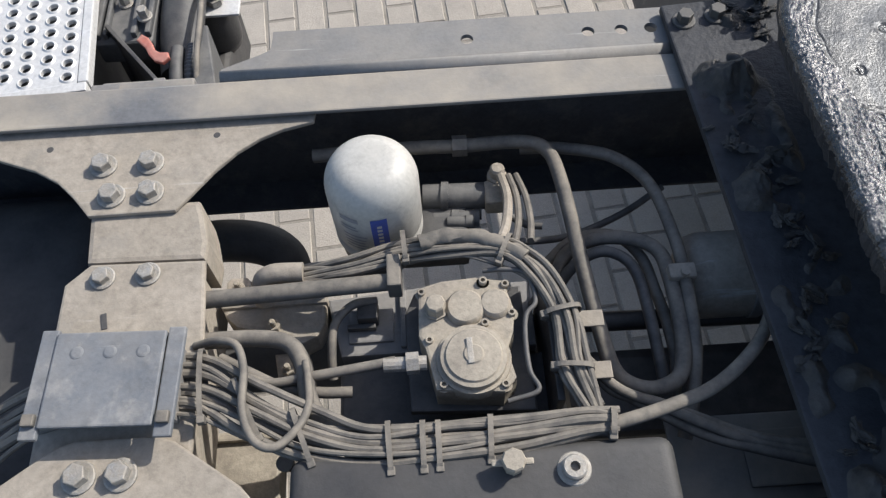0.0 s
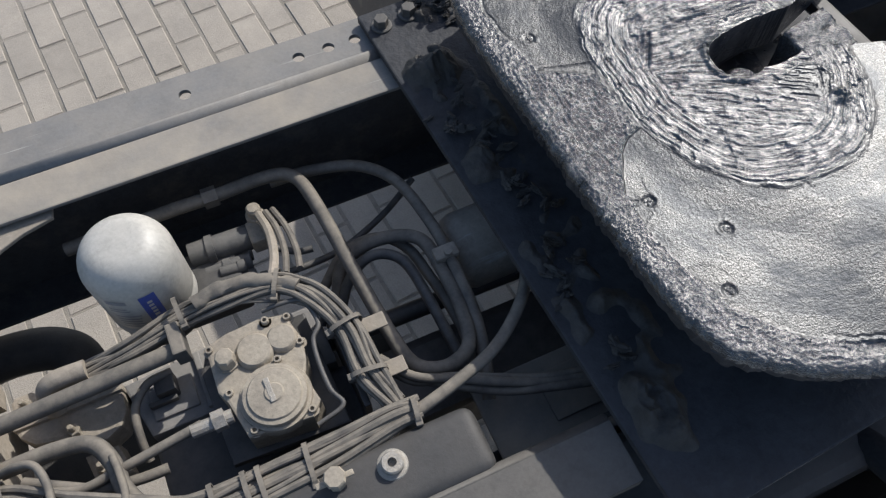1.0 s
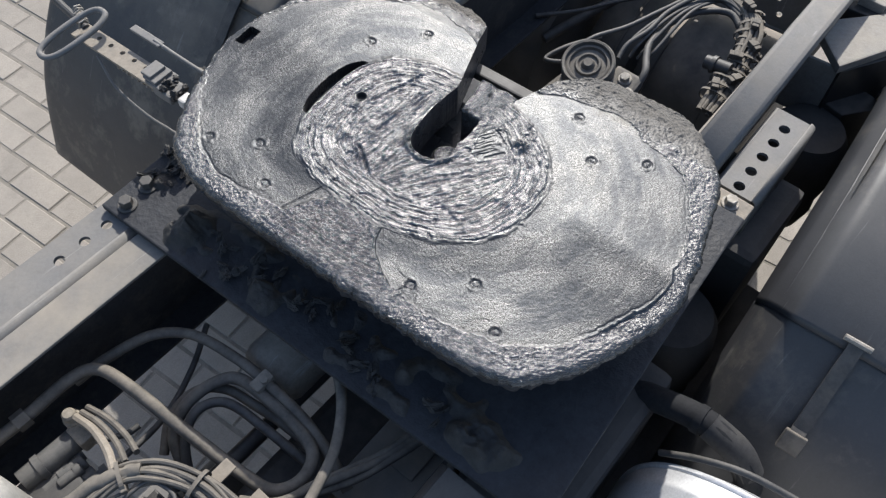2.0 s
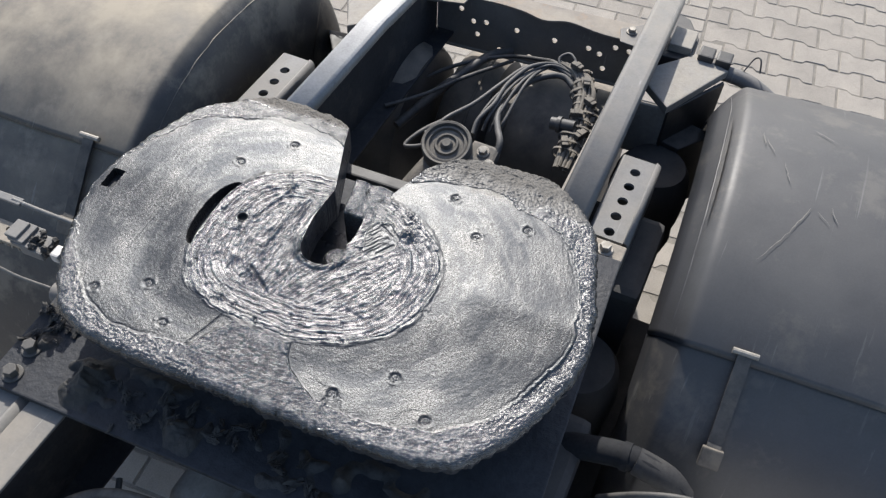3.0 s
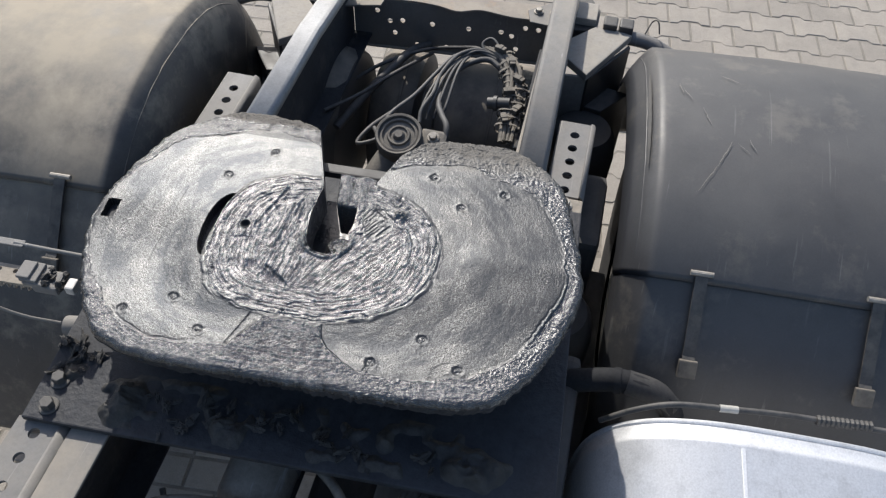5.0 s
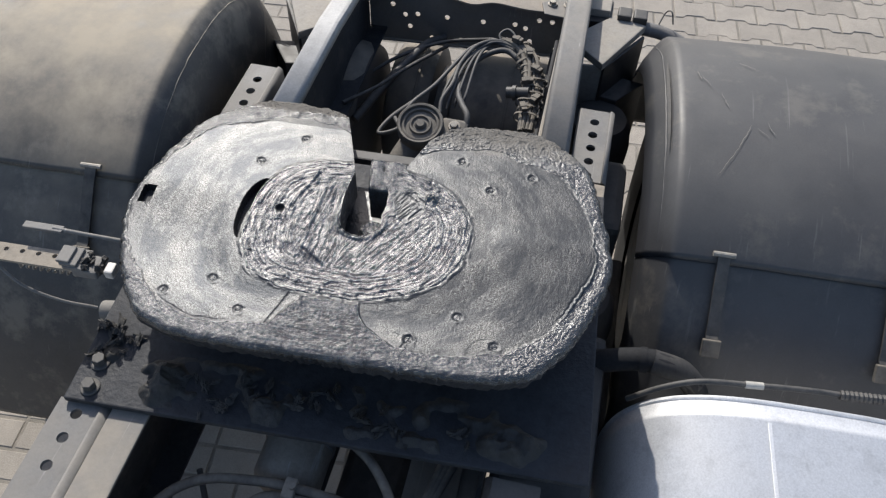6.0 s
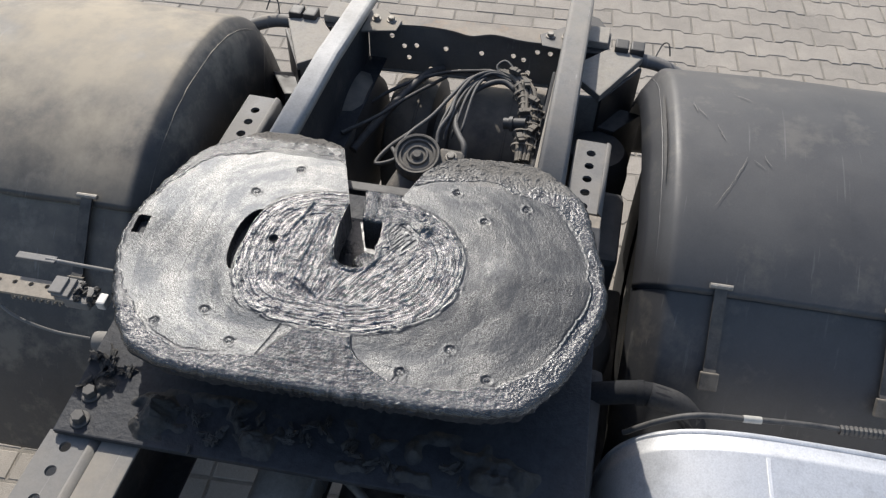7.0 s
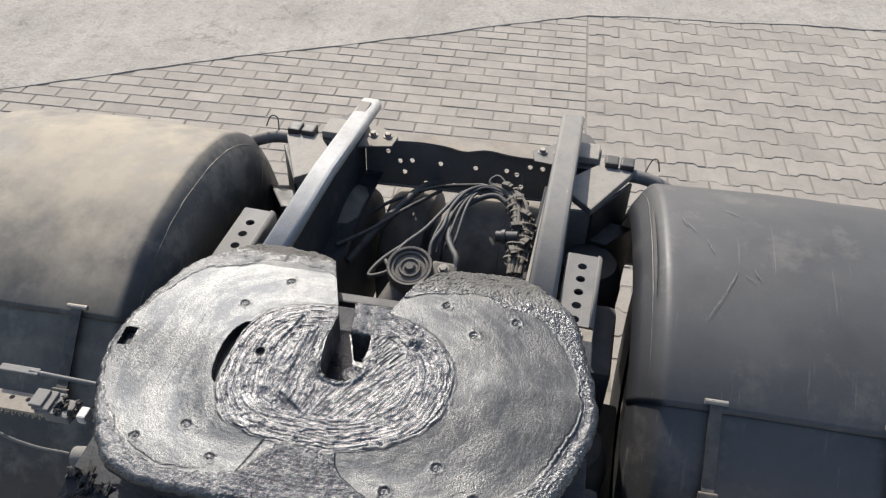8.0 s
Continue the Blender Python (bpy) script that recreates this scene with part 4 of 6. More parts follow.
def guard_strap(guard, guard_at, side, y, t0, t1):
    b = bmesh.new()
    rows = []
    n = 16
    for i in range(n + 1):
        t = t0 + (t1 - t0) * i / n
        wd = 0.013
        lift = 0.012
        if i < 2:
            lift = 0.02
        x, z = guard_at(t, lift)
        x2, z2 = guard_at(t, lift + 0.006)
        rows.append([b.verts.new((x, side * (y - wd), z)), b.verts.new((x2, side * (y - wd), z2)), b.verts.new((x2, side * (y + wd), z2)), b.verts.new((x, side * (y + wd), z))])
    for a, c in zip(rows, rows[1:]):
        for k in range(4):
            j = (k + 1) % 4
            b.faces.new((a[k], a[j], c[j], c[k]))
    b.faces.new(rows[0])
    b.faces.new(rows[-1][::-1])
    bmesh.ops.recalc_face_normals(b, faces=b.faces)
    s = part("strap", b, M["strap"], guard, "dark rubber hold-down strap")
    x, z = guard_at(t1, 0.016)
    part("hook", cyl((x, side * (y - 0.024), z), (x, side * (y + 0.024), z), 0.006, 10), M["steel"], s)
    x, z = guard_at(t0, 0.022)
    part("buckle", box(-0.02, 0.02, -0.02, 0.02, -0.006, 0.006, 0.003), M["hose"], s, place=pose(x, side * y, z, 0, -50, 0))


guard_strap(guard_r, guard_at, -1, 0.735, 0.37, 0.585)
guard_strap(guard_r, guard_at, -1, 1.10, 0.37, 0.585)
guard_strap(guard_l, guard_l_at, 1, 0.70, 0.37, 0.585)


def scuff(guard, x_mid, x0, y0, x1, y1, w):
    """A pale scrape on the crest of a mudguard, between two places of the plan."""
    b = bmesh.new()
    turn = pose(x_mid, 0, 0.5, 0, 0, 3.4).inverted()
    rows = []
    for i in range(13):
        f = i / 12
        p = turn @ Vector((x0 + (x1 - x0) * f, y0 + (y1 - y0) * f, 1.11))
        z = 0.6065 * (1 - (abs(p.x) / 0.6065) ** 2.3) ** (1 / 2.3)
        d = Vector((-(y1 - y0), x1 - x0, 0)).normalized() * w * math.sin(math.pi * (i + 0.3) / 12.6) * (0.6 + 0.5 * noise.noise(Vector((i * 1.3, x0 * 9, y0))))
        j = 0.003 * noise.noise(Vector((i * 0.5, x0 * 40, 1)))
        n = 0.004 * noise.noise(Vector((p.x * 4, (abs(p.y) - 0.606) * 4, -1))) + 0.002 * noise.noise(Vector((p.x * 11, (abs(p.y) - 0.606) * 11, -1)))
        lift = 0.0040 + 0.004 * math.sin(math.pi * min(1.0, max(0.0, (abs(p.y) - 0.64) / 0.59))) + n
        rows.append([b.verts.new((p.x + k * d.x, p.y + j + k * d.y, z + lift)) for k in (-1, 1)])
    for a, c in zip(rows, rows[1:]):
        b.faces.new((a[0], a[1], c[1], c[0]))
    part("scuff", b, M["scuff"], guard, "pale scrape")


for x0, y0, x1, y1, w in ((0.789, -0.719, 0.876, -0.763, 0.0012), (0.87, -0.76, 0.945, -0.788, 0.002), (1.186, -0.758, 1.158, -0.809, 0.0018), (1.044, -0.718, 0.987, -0.738, 0.0018), (1.127, -0.66, 1.082, -0.672, 0.0025), (0.96, -0.823, 0.926, -0.841, 0.002), (1.106, -0.671, 1.061, -0.695, 0.0016), (0.94, -0.80, 0.915, -0.83, 0.0012)):
    scuff(guard_r, 0.985, x0, y0, x1, y1, w)


def wheel(x, y, side):
    r = thing("wheel", "black truck tyre on a steel rim under mudguard", "wheel", "drive wheels", at=(x, y, 0.5))
    prof = [(0.29, -0.13), (0.33, -0.145), (0.40, -0.15), (0.46, -0.143), (0.492, -0.12), (0.5, -0.09), (0.5, 0.09), (0.492, 0.12), (0.46, 0.143), (0.40, 0.15), (0.33, 0.145), (0.29, 0.13)]
    turn = pose(0, 0, 0, 90, 0, 0)
    t = lathe(prof, 56, turn)
    part("tyre", t, M["rubber"], r, smooth=True)
    rim = lathe([(0.29, -0.12), (0.275, -0.11), (0.27, 0.0), (0.24, 0.03), (0.14, 0.03), (0.12, 0.06), (0.0, 0.06), (0.0, 0.0), (0.2, -0.02), (0.26, -0.11)], 40, turn)
    part("rim", rim, M["frame"], r, smooth=True)
    return r


for s in (1, -1):
    for y in (0.765, 1.085):
        wheel(1.0, s * y, s)


# ---- fuel tank ----
def fuel_tank():
    r = thing("fuel_tank", "bright bare aluminium fuel tank with a rolled end seam", "fuel tank")
    r.matrix_basis = pose(0.325, -0.955, 0.615, 0, 0, 3.0)
    ny, nz = 0.385, 0.34

    def ring(x, k):
        pts = []
        for i in range(72):
            a = 2 * math.pi * i / 72
            c, s = math.cos(a), math.sin(a)
            e = 2 / 3.2
            pts.append((x, k * ny * math.copysign(abs(c) ** e, c), k * nz * math.copysign(abs(s) ** e, s)))
        return pts

    def shell(xs):
        b = bmesh.new()
        rows = [[b.verts.new(p) for p in ring(x, k)] for x, k in xs]
        for a, c in zip(rows, rows[1:]):
            for i in range(72):
                j = (i + 1) % 72
                b.faces.new((a[i], a[j], c[j], c[i]))
        b.faces.new(rows[0])
        b.faces.new(rows[-1])
        bmesh.ops.recalc_face_normals(b, faces=b.faces)
        return b

    part("shell", shell([(-1.5, 0.97), (-1.48, 1.0), (-0.05, 1.0), (-0.047, 1.004), (-0.038, 1.004), (-0.035, 1.0), (-0.012, 1.0)]), M["alu"], r, smooth=True)
    part("end_cap", shell([(-0.011, 1.0), (-0.008, 1.006), (-0.002, 1.006), (0.0, 1.0), (0.006, 0.97), (0.02, 0.9), (0.028, 0.7), (0.03, 0.4)]), M["alu"], r, smooth=True)
    part("seam", box(-1.45, -0.05, -0.004, 0.004, 0, 0.0015, 0.0007), M["alu"], r, place=pose(0, 0.10, nz - 0.0005))
    return r


fuel_tank()


# ---- crossmember in front of the coupling ----
def crossmember():
    r = thing("crossmember", "dusty tan steel crossmember with gusset plates and big bolts", "crossmember")
    part("gusset", prism([(-1.13, 0.335), (-1.125, 0.262), (-1.106, 0.246), (-1.063, 0.226), (-1.006, 0.203), (-0.967, 0.178), (-0.939, 0.149), (-0.912, 0.115), (-0.784, 0.116), (-0.763, 0.142), (-0.733, 0.181), (-0.701, 0.214), (-0.667, 0.238), (-0.633, 0.253), (-0.585, 0.265), (-0.575, 0.335)], 0.977, 0.985, 0.0025), M["tan"], r)
    right = prism([(-1.05, -0.345), (-0.61, -0.345), (-0.66, -0.29), (-0.745, -0.23), (-0.77, -0.222), (-0.87, -0.222), (-0.895, -0.23), (-0.98, -0.29)], 0.981, 0.989, 0.0025)
    part("gusset", right, M["tan"], r, "tan gusset with worn grey paint")
    part("neck", prism([(-0.914, 0.137), (-0.905, 0.04), (-0.736, 0.036), (-0.734, 0.065), (-0.745, 0.113), (-0.753, 0.137)], 0.88, 0.976, 0.008), M["tan"], r)
    part("top_plate", prism([(-0.928, 0.005), (-0.928, -0.305), (-0.727, -0.305), (-0.725, -0.091), (-0.734, 0.032), (-0.896, 0.036)], 0.968, 0.980, 0.004), M["tan"], r)
    part("web", box(-0.915, -0.745, -0.31, 0.03, 0.80, 0.968, 0.01), M["tan"], r)
    bolts(r, [(x, y, 0.985) for x, y in [(-0.901, 0.203), (-0.83, 0.203), (-0.881, 0.147), (-0.824, 0.149)]], 0.0145, 0.015)
    bolts(r, [(x, y, 0.980) for x, y in [(-0.875, 0.012), (-0.812, 0.014)]], 0.0125, 0.011)
    bolts(r, [(-0.857, -0.268, 0.989), (-0.806, -0.268, 0.989)], 0.0145, 0.015)
    part("slot", box(-0.004, 0.004, -0.012, 0.012, 0, 0.0015, 0.0006), M["black"], r, place=pose(-0.863, -0.055, 0.980, 0, 0, 12))
    for x, y in [(-0.99, 0.242), (-0.734, 0.25)]:
        part("hole", lathe([(0, 0.0004), (0.005, 0.0004), (0.0055, 0.0)], 14), M["black"], r, place=pose(x, y, 0.985))
    return r


crossmember()


def cable_cover():
    r = thing("cable_cover", "grey sheet-metal cover strapped over the cable loom", "cable cover")
    r.matrix_basis = pose(-0.825, -0.158, 1.022, 0, 0, -2)
    b = box(-0.072, 0.068, -0.062, 0.062, 0.006, 0.012, 0.0025)
    join(b, box(-0.072, 0.068, 0.056, 0.062, -0.035, 0.006, 0.002))
    part("lid", b, M["cover"], r, "blue-grey painted lid, scratched")
    for x in (-0.042, 0.0, 0.042):
        part("rivet", lathe([(0, 0.0016), (0.006, 0.0014), (0.0085, 0.0006), (0.009, -0.0005)], 18), M["cover"], r, place=pose(x, 0.034, 0.012))
    for x in (-0.083, 0.080):
        part("clip", box(x - 0.011, x + 0.011, -0.075, 0.068, 0.0, 0.008, 0.002), M["cover"], r)
        part("latch", box(x - 0.008, x + 0.008, -0.06, -0.045, 0.008, 0.016, 0.002), M["hose"], r)
    part("base", box(-0.085, 0.083, -0.045, 0.05, -0.043, -0.002, 0.004), M["frame"], r)
    return r


cable_cover()


# ---- air dryer ----
def air_dryer():
    r = thing("air_dryer", "white air dryer cartridge with a blue label on its black valve", "air dryer")
    r.matrix_basis = pose(-0.495, 0.135, 0.875)
    R, H = 0.069, 0.175
    prof = [(0, 0.0), (R - 0.006, 0.0), (R, 0.006), (R, 0.02), (R - 0.002, 0.024), (R - 0.002, 0.028), (R, 0.032), (R, H - 0.05)]
    for k in range(1, 11):
        a = math.pi / 2 * k / 10
        prof.append((R - 0.042 + 0.042 * math.cos(a), H - 0.05 + 0.05 * math.sin(a)))
    prof.append((0, H + 0.0015))
    part("cartridge", lathe(prof, 56), M["white"], r, smooth=True)
    base = lathe([(0, -0.07), (0.05, -0.07), (0.062, -0.05), (0.066, -0.005), (0.066, 0.0), (0, 0.0)], 36)
    join(base, box(0.03, 0.14, -0.05, 0.06, -0.06, -0.01, 0.008))
    part("base", base, M["black"], r, smooth=True)

    def patch(name, a0, a1, z0, z1, material, lift, parent):
        b = bmesh.new()
        n = 10
        rows = [[b.verts.new(((R + lift) * math.cos(radians(a0 + (a1 - a0) * i / n)), (R + lift) * math.sin(radians(a0 + (a1 - a0) * i / n)), z)) for z in (z0, z1)] for i in range(n + 1)]
        for a, c in zip(rows, rows[1:]):
            b.faces.new((a[0], c[0], c[1], a[1]))
        return part(name, b, material, parent)

    patch("label", -93, -73, 0.03, 0.125, M["blue"], 0.0007, r)
    # unreadable print as plain bars
    for k, (a0, a1, z) in enumerate(((-133, -108, 0.113), (-134, -112, 0.098), (-134, -110, 0.091), (-132, -100, 0.075), (-131, -102, 0.066), (-131, -104, 0.058), (-130, -101, 0.05), (-130, -104, 0.042))):
        patch("print", a0, a1, z, z + (0.011 if k == 0 else 0.003), M["grey_print"], 0.0006, r)
    for k in range(6):
        patch("print", -86, -80, 0.056 + 0.0095 * k, 0.062 + 0.0095 * k, M["white"], 0.0011, r)
    return r


air_dryer()


def valve_block():
    """The cast valve with its round covers."""
    r = thing("valve_block", "dusty cast alloy valve block with round covers and screws", "valve block")
    r.matrix_basis = pose(-0.372, -0.10, 0.93, 0, 0, 1.5)
    body = prism([(-0.062, 0.072), (-0.066, 0.0), (-0.058, -0.02), (-0.048, -0.078), (0.04, -0.088), (0.058, -0.07), (0.05, -0.03), (0.062, -0.005), (0.066, 0.03), (0.056, 0.074), (0.02, 0.082), (-0.03, 0.08)], -0.05, 0.04, 0.004)
    part("housing", body, M["cast"], r)
    part("flange", prism([(-0.085, 0.06), (-0.085, -0.085), (0.085, -0.098), (0.085, 0.09), (-0.07, 0.092)], -0.03, -0.015, 0.003), M["black"], r)
    big = [(0, 0.017), (0.012, 0.017), (0.014, 0.015), (0.036, 0.013), (0.038, 0.010), (0.0435, 0.009), (0.0445, 0.0), (0.049, 0.0), (0.05, -0.004), (0.05, -0.02)]
    part("round_cover", lathe(big, 44, Matrix.Translation((0.004, -0.04, 0.044))), M["cast"], r, smooth=True)
    part("rib", box(-0.004, 0.004, -0.018, 0.018, 0, 0.003, 0.001), M["steel"], r, place=pose(0.0, -0.035, 0.0585))
    for x, y, q in ((0.0, 0.035, 0.026), (0.041, 0.037, 0.021)):
        part("small_cover", lathe([(0, 0.010), (q - 0.003, 0.009), (q, 0.006), (q + 0.0015, 0.0)], 32, Matrix.Translation((x, y, 0.040))), M["cast"], r, smooth=True)
    part("cap", lathe([(0, 0.022), (0.012, 0.021), (0.014, 0.018), (0.014, 0.0), (0.0165, 0.0), (0.0165, -0.004)], 8, Matrix.Translation((-0.040, 0.036, 0.044))), M["cast"], r)
    for x, y, z in [(0.028, 0.072, 0.040), (0.058, 0.066, 0.036), (-0.058, 0.064, 0.036), (0.062, 0.022, 0.036), (0.024, 0.008, 0.041), (-0.038, -0.072, 0.036), (0.042, -0.078, 0.036), (-0.052, -0.008, 0.036)]:
        sc = lathe([(0, 0.002), (0.0028, 0.002), (0.003, 0.0085), (0.005, 0.0085), (0.0058, 0.0075), (0.0058, 0.0), (0.009, 0.0), (0.009, -0.003)], 14)
        part("screw", sc, M["cast"], r, place=pose(x, y, z))
    part("union", join(cyl((-0.115, -0.035, 0.035), (-0.058, -0.037, 0.035), 0.010, 12), cyl((-0.085, -0.036, 0.035), (-0.068, -0.036, 0.035), 0.015, 6)), M["steel"], r)
    return r


valve_block()


def valve_carrier():
    r = thing("valve_carrier", "dusty grey box bracket carrying valve block between frame rails", "bracket")
    # black on the tray stands in for the shadow it lies in
    part("tray", box(-0.56, -0.25, -0.215, -0.085, 0.79, 0.85, 0.006), M["black"], r)
    part("grey_box", prism([(-0.578, 0.012), (-0.556, -0.082), (-0.27, -0.082), (-0.27, 0.024), (-0.439, 0.024)], 0.79, 0.868, 0.004), M["greybox"], r, "dusty grey moulded box")
    part("raised_panel", box(-0.545, -0.478, -0.064, -0.010, 0.866, 0.874, 0.003), M["greybox"], r)
    part("rib", box(-0.468, -0.458, -0.075, 0.018, 0.866, 0.876, 0.002), M["greybox"], r)
    part("side", box(-0.262, -0.252, -0.20, 0.0, 0.79, 0.96, 0.002), M["black"], r)
    return r


valve_carrier()


def cast_bracket():
    r = thing("cast_bracket", "dusty tan cast bracket with studs beside crossmember", "bracket")
    part("body", prism([(-0.735, 0.004), (-0.728, -0.012), (-0.71, -0.029), (-0.67, -0.038), (-0.64, -0.058), (-0.613, -0.063), (-0.59, -0.052), (-0.578, -0.03), (-0.578, 0.006)], 0.83, 0.88, 0.006), M["tan"], r)
    part("rear_wall", box(-0.735, -0.575, 0.0, 0.012, 0.80, 0.886, 0.004), M["tan"], r)
    for x in (-0.711, -0.606):
        part("lug", prism([(x - 0.019, 0.01), (x + 0.019, 0.01), (x + 0.019, 0.045), (x + 0.012, 0.052), (x - 0.012, 0.052), (x - 0.019, 0.045)][::-1], 0.84, 0.885, 0.004), M["tan"], r)
    for x, y, z in ((-0.708, 0.03, 0.884), (-0.602, 0.03, 0.884), (-0.653, -0.034, 0.879), (-0.636, -0.09, 0.845)):
        st = lathe([(0.0, 0.026), (0.0035, 0.026), (0.0045, 0.024), (0.0045, 0.012), (0.0045, 0.012)], 12)
        join(st, lathe([(0.0, 0.012), (0.0085, 0.012), (0.0095, 0.010), (0.0095, 0.002), (0.014, 0.002), (0.014, -0.004)], 6))
        part("stud", st, M["cast"], r, place=pose(x, y, z, 0, 0, 900 * x))
    part("lower_arm", prism([(-0.66, -0.06), (-0.61, -0.06), (-0.60, -0.11), (-0.65, -0.12)][::-1], 0.80, 0.845, 0.006), M["tan"], r)
    return r


cast_bracket()


def gearbox_lug():
    r = thing("gearbox_lug", "pale dusty cast lug with a raised rim under the loom", "lug")
    part("plate", box(-0.785, -0.655, -0.315, -0.165, 0.74, 0.79, 0.006), M["cast"], r)
    part("rim", prism([(-0.792, -0.318), (-0.770, -0.318), (-0.770, -0.225), (-0.782, -0.21), (-0.782, -0.176), (-0.655, -0.176), (-0.655, -0.162), (-0.792, -0.162)], 0.775, 0.802, 0.004), M["cast"], r)
    part("rod", cyl((-0.63, -0.19, 0.70), (-0.62, -0.25, 0.93), 0.011, 14), M["hose"], r, smooth=True)
    return r


gearbox_lug()


# ---- hoses and cables ----
def hose(name, pts, r, material="hose", label="", category="hose", ends=0.0, group=""):
    ob = part(name, sweep(pts, r), M[material], smooth=True)
    tagged(ob, label, category, group)
    if ends:
        for a, c in ((pts[0], pts[1]), (pts[-1], pts[-2])):
            a, c = Vector(a), Vector(c)
            d = (c - a).normalized()
            part("collar", cyl(a - d * 0.004, a + d * ends, r * 1.35, 8), M["hose"], ob)
    return ob


bp = hose("air_pipe", [(-0.60, 0.262, 0.90), (-0.436, 0.258, 0.91), (-0.353, 0.256, 0.91), (-0.262, 0.257, 0.91), (-0.220, 0.235, 0.912), (-0.205, 0.165, 0.915), (-0.194, 0.021, 0.915), (-0.183, -0.098, 0.915), (-0.172, -0.150, 0.914), (-0.145, -0.172, 0.912), (-0.112, -0.174, 0.91), (-0.080, -0.152, 0.905), (-0.066, -0.09, 0.90), (-0.064, 0.0, 0.895), (-0.072, 0.05, 0.89), (-0.105, 0.075, 0.885), (-0.157, 0.083, 0.88), (-0.205, 0.07, 0.86), (-0.23, 0.03, 0.83)], 0.0115, label="thick grey air pipe bent in a loop between rails")
part("nut", cyl((-0.372, 0.2565, 0.91), (-0.348, 0.2562, 0.91), 0.0175, 6), M["hose"], bp)
hose("air_pipe", [(-0.26, 0.262, 0.885), (-0.195, 0.254, 0.89), (-0.115, 0.227, 0.895), (-0.066, 0.167, 0.90), (-0.048, 0.071, 0.905), (-0.045, -0.003, 0.905), (-0.050, -0.103, 0.90), (-0.066, -0.18, 0.89), (-0.085, -0.235, 0.87)], 0.010, label="grey air pipe curving over the loop")
hose("air_pipe", [(-0.24, 0.0, 0.82), (-0.205, 0.04, 0.86), (-0.165, 0.058, 0.88), (-0.130, 0.052, 0.88), (-0.108, 0.02, 0.88), (-0.101, -0.054, 0.88), (-0.094, -0.143, 0.86), (-0.09, -0.19, 0.84)], 0.009, "hose_dark", "dark rubber air hose in a narrow loop")
hose("air_pipe", [(-0.24, 0.07, 0.82), (-0.19, 0.10, 0.85), (-0.13, 0.10, 0.86), (-0.092, 0.06, 0.86), (-0.080, 0.0, 0.86), (-0.072, -0.06, 0.86), (-0.070, -0.12, 0.855), (-0.08, -0.17, 0.84)], 0.009, "hose", "dusty rubber air hose in a narrow loop")
pc = thing("pipe_clip", "dusty double pipe clip round the air pipes", "pipe clip")
part("clip", join(box(-0.07, -0.03, -0.012, 0.012, 0.895, 0.918, 0.004), cyl((-0.048, -0.006, 0.915), (-0.048, -0.006, 0.925), 0.007, 6)), M["tan"], pc)
hose("cable", [(-0.44, -0.287, 0.985), (-0.335, -0.273, 0.995), (-0.209, -0.247, 0.995), (-0.134, -0.227, 0.988), (-0.062, -0.199, 0.978), (0.006, -0.145, 0.97), (0.05, -0.08, 0.965), (0.10, -0.02, 0.96)], 0.009, "hose", "dusty corrugated cable running under mounting plate", "cable")


def loom(name, mids, r, count, label, material="hose"):
    """A loom of loose lines through common waypoints (x, y, z, width across)."""
    t = thing(name, label, "cable loom")
    for k in range(count):
        f = (k + 0.5) / count - 0.5
        pts = []
        for i, (x, y, z, ax, ay, w) in enumerate(mids):
            jit = 0.009 * noise.noise(Vector((k * 7.1, i * 3.3, 0.5)))
            pts.append((x + ax * w * f + jit, y + ay * w * f + jit, z + 0.009 * noise.noise(Vector((k * 3.7, i * 5.1, 9.5))) + (0.007 if k % 2 else 0.0)))
        part("cable", sweep(pts, r * (0.6 + 0.6 * ((k * 37) % 10) / 10), 8), M[material], t, smooth=True)
    return t


low_loom = loom("cable_loom", [(-0.80, -0.155, 0.985, 0, 1, 0.085), (-0.72, -0.160, 0.99, 0.1, 1, 0.082), (-0.65, -0.200, 0.992, 0.35, 0.93, 0.075), (-0.58, -0.238, 0.993, 0.35, 0.93, 0.062), (-0.50, -0.256, 0.995, 0.1, 1, 0.05), (-0.41, -0.258, 0.995, 0, 1, 0.048), (-0.32, -0.252, 0.996, 0, 1, 0.04), (-0.24, -0.245, 0.996, 0, 1, 0.03), (-0.20, -0.245, 0.99, 0, 1, 0.022)], 0.0054, 12, "dusty loom of cables and hoses tied together with straps")
top_loom = loom("cable_loom", [(-0.66, 0.01, 0.93, 0, 1, 0.02), (-0.60, 0.018, 0.94, 0, 1, 0.025), (-0.53, 0.018, 0.952, 0, 1, 0.03), (-0.46, 0.028, 0.965, 0, 1, 0.034), (-0.385, 0.028, 0.978, 0, 1, 0.034), (-0.315, 0.018, 0.98, 0.3, 0.95, 0.034), (-0.268, -0.02, 0.98, 0.8, 0.6, 0.036), (-0.243, -0.09, 0.98, 1, 0, 0.036), (-0.240, -0.163, 0.98, 1, 0.1, 0.036), (-0.222, -0.225, 0.985, 0.8, 0.5, 0.03)], 0.0046, 13, "dusty loom of cables arched round the valve block")

front_loom = loom("cable_loom", [(-0.88, -0.16, 0.985, 0, 1, 0.08), (-0.94, -0.17, 0.965, 0, 1, 0.09), (-1.02, -0.20, 0.93, 0, 1, 0.10), (-1.12, -0.26, 0.89, 0, 1, 0.10)], 0.0062, 7, "dusty loom of cables dropping away in front of crossmember")


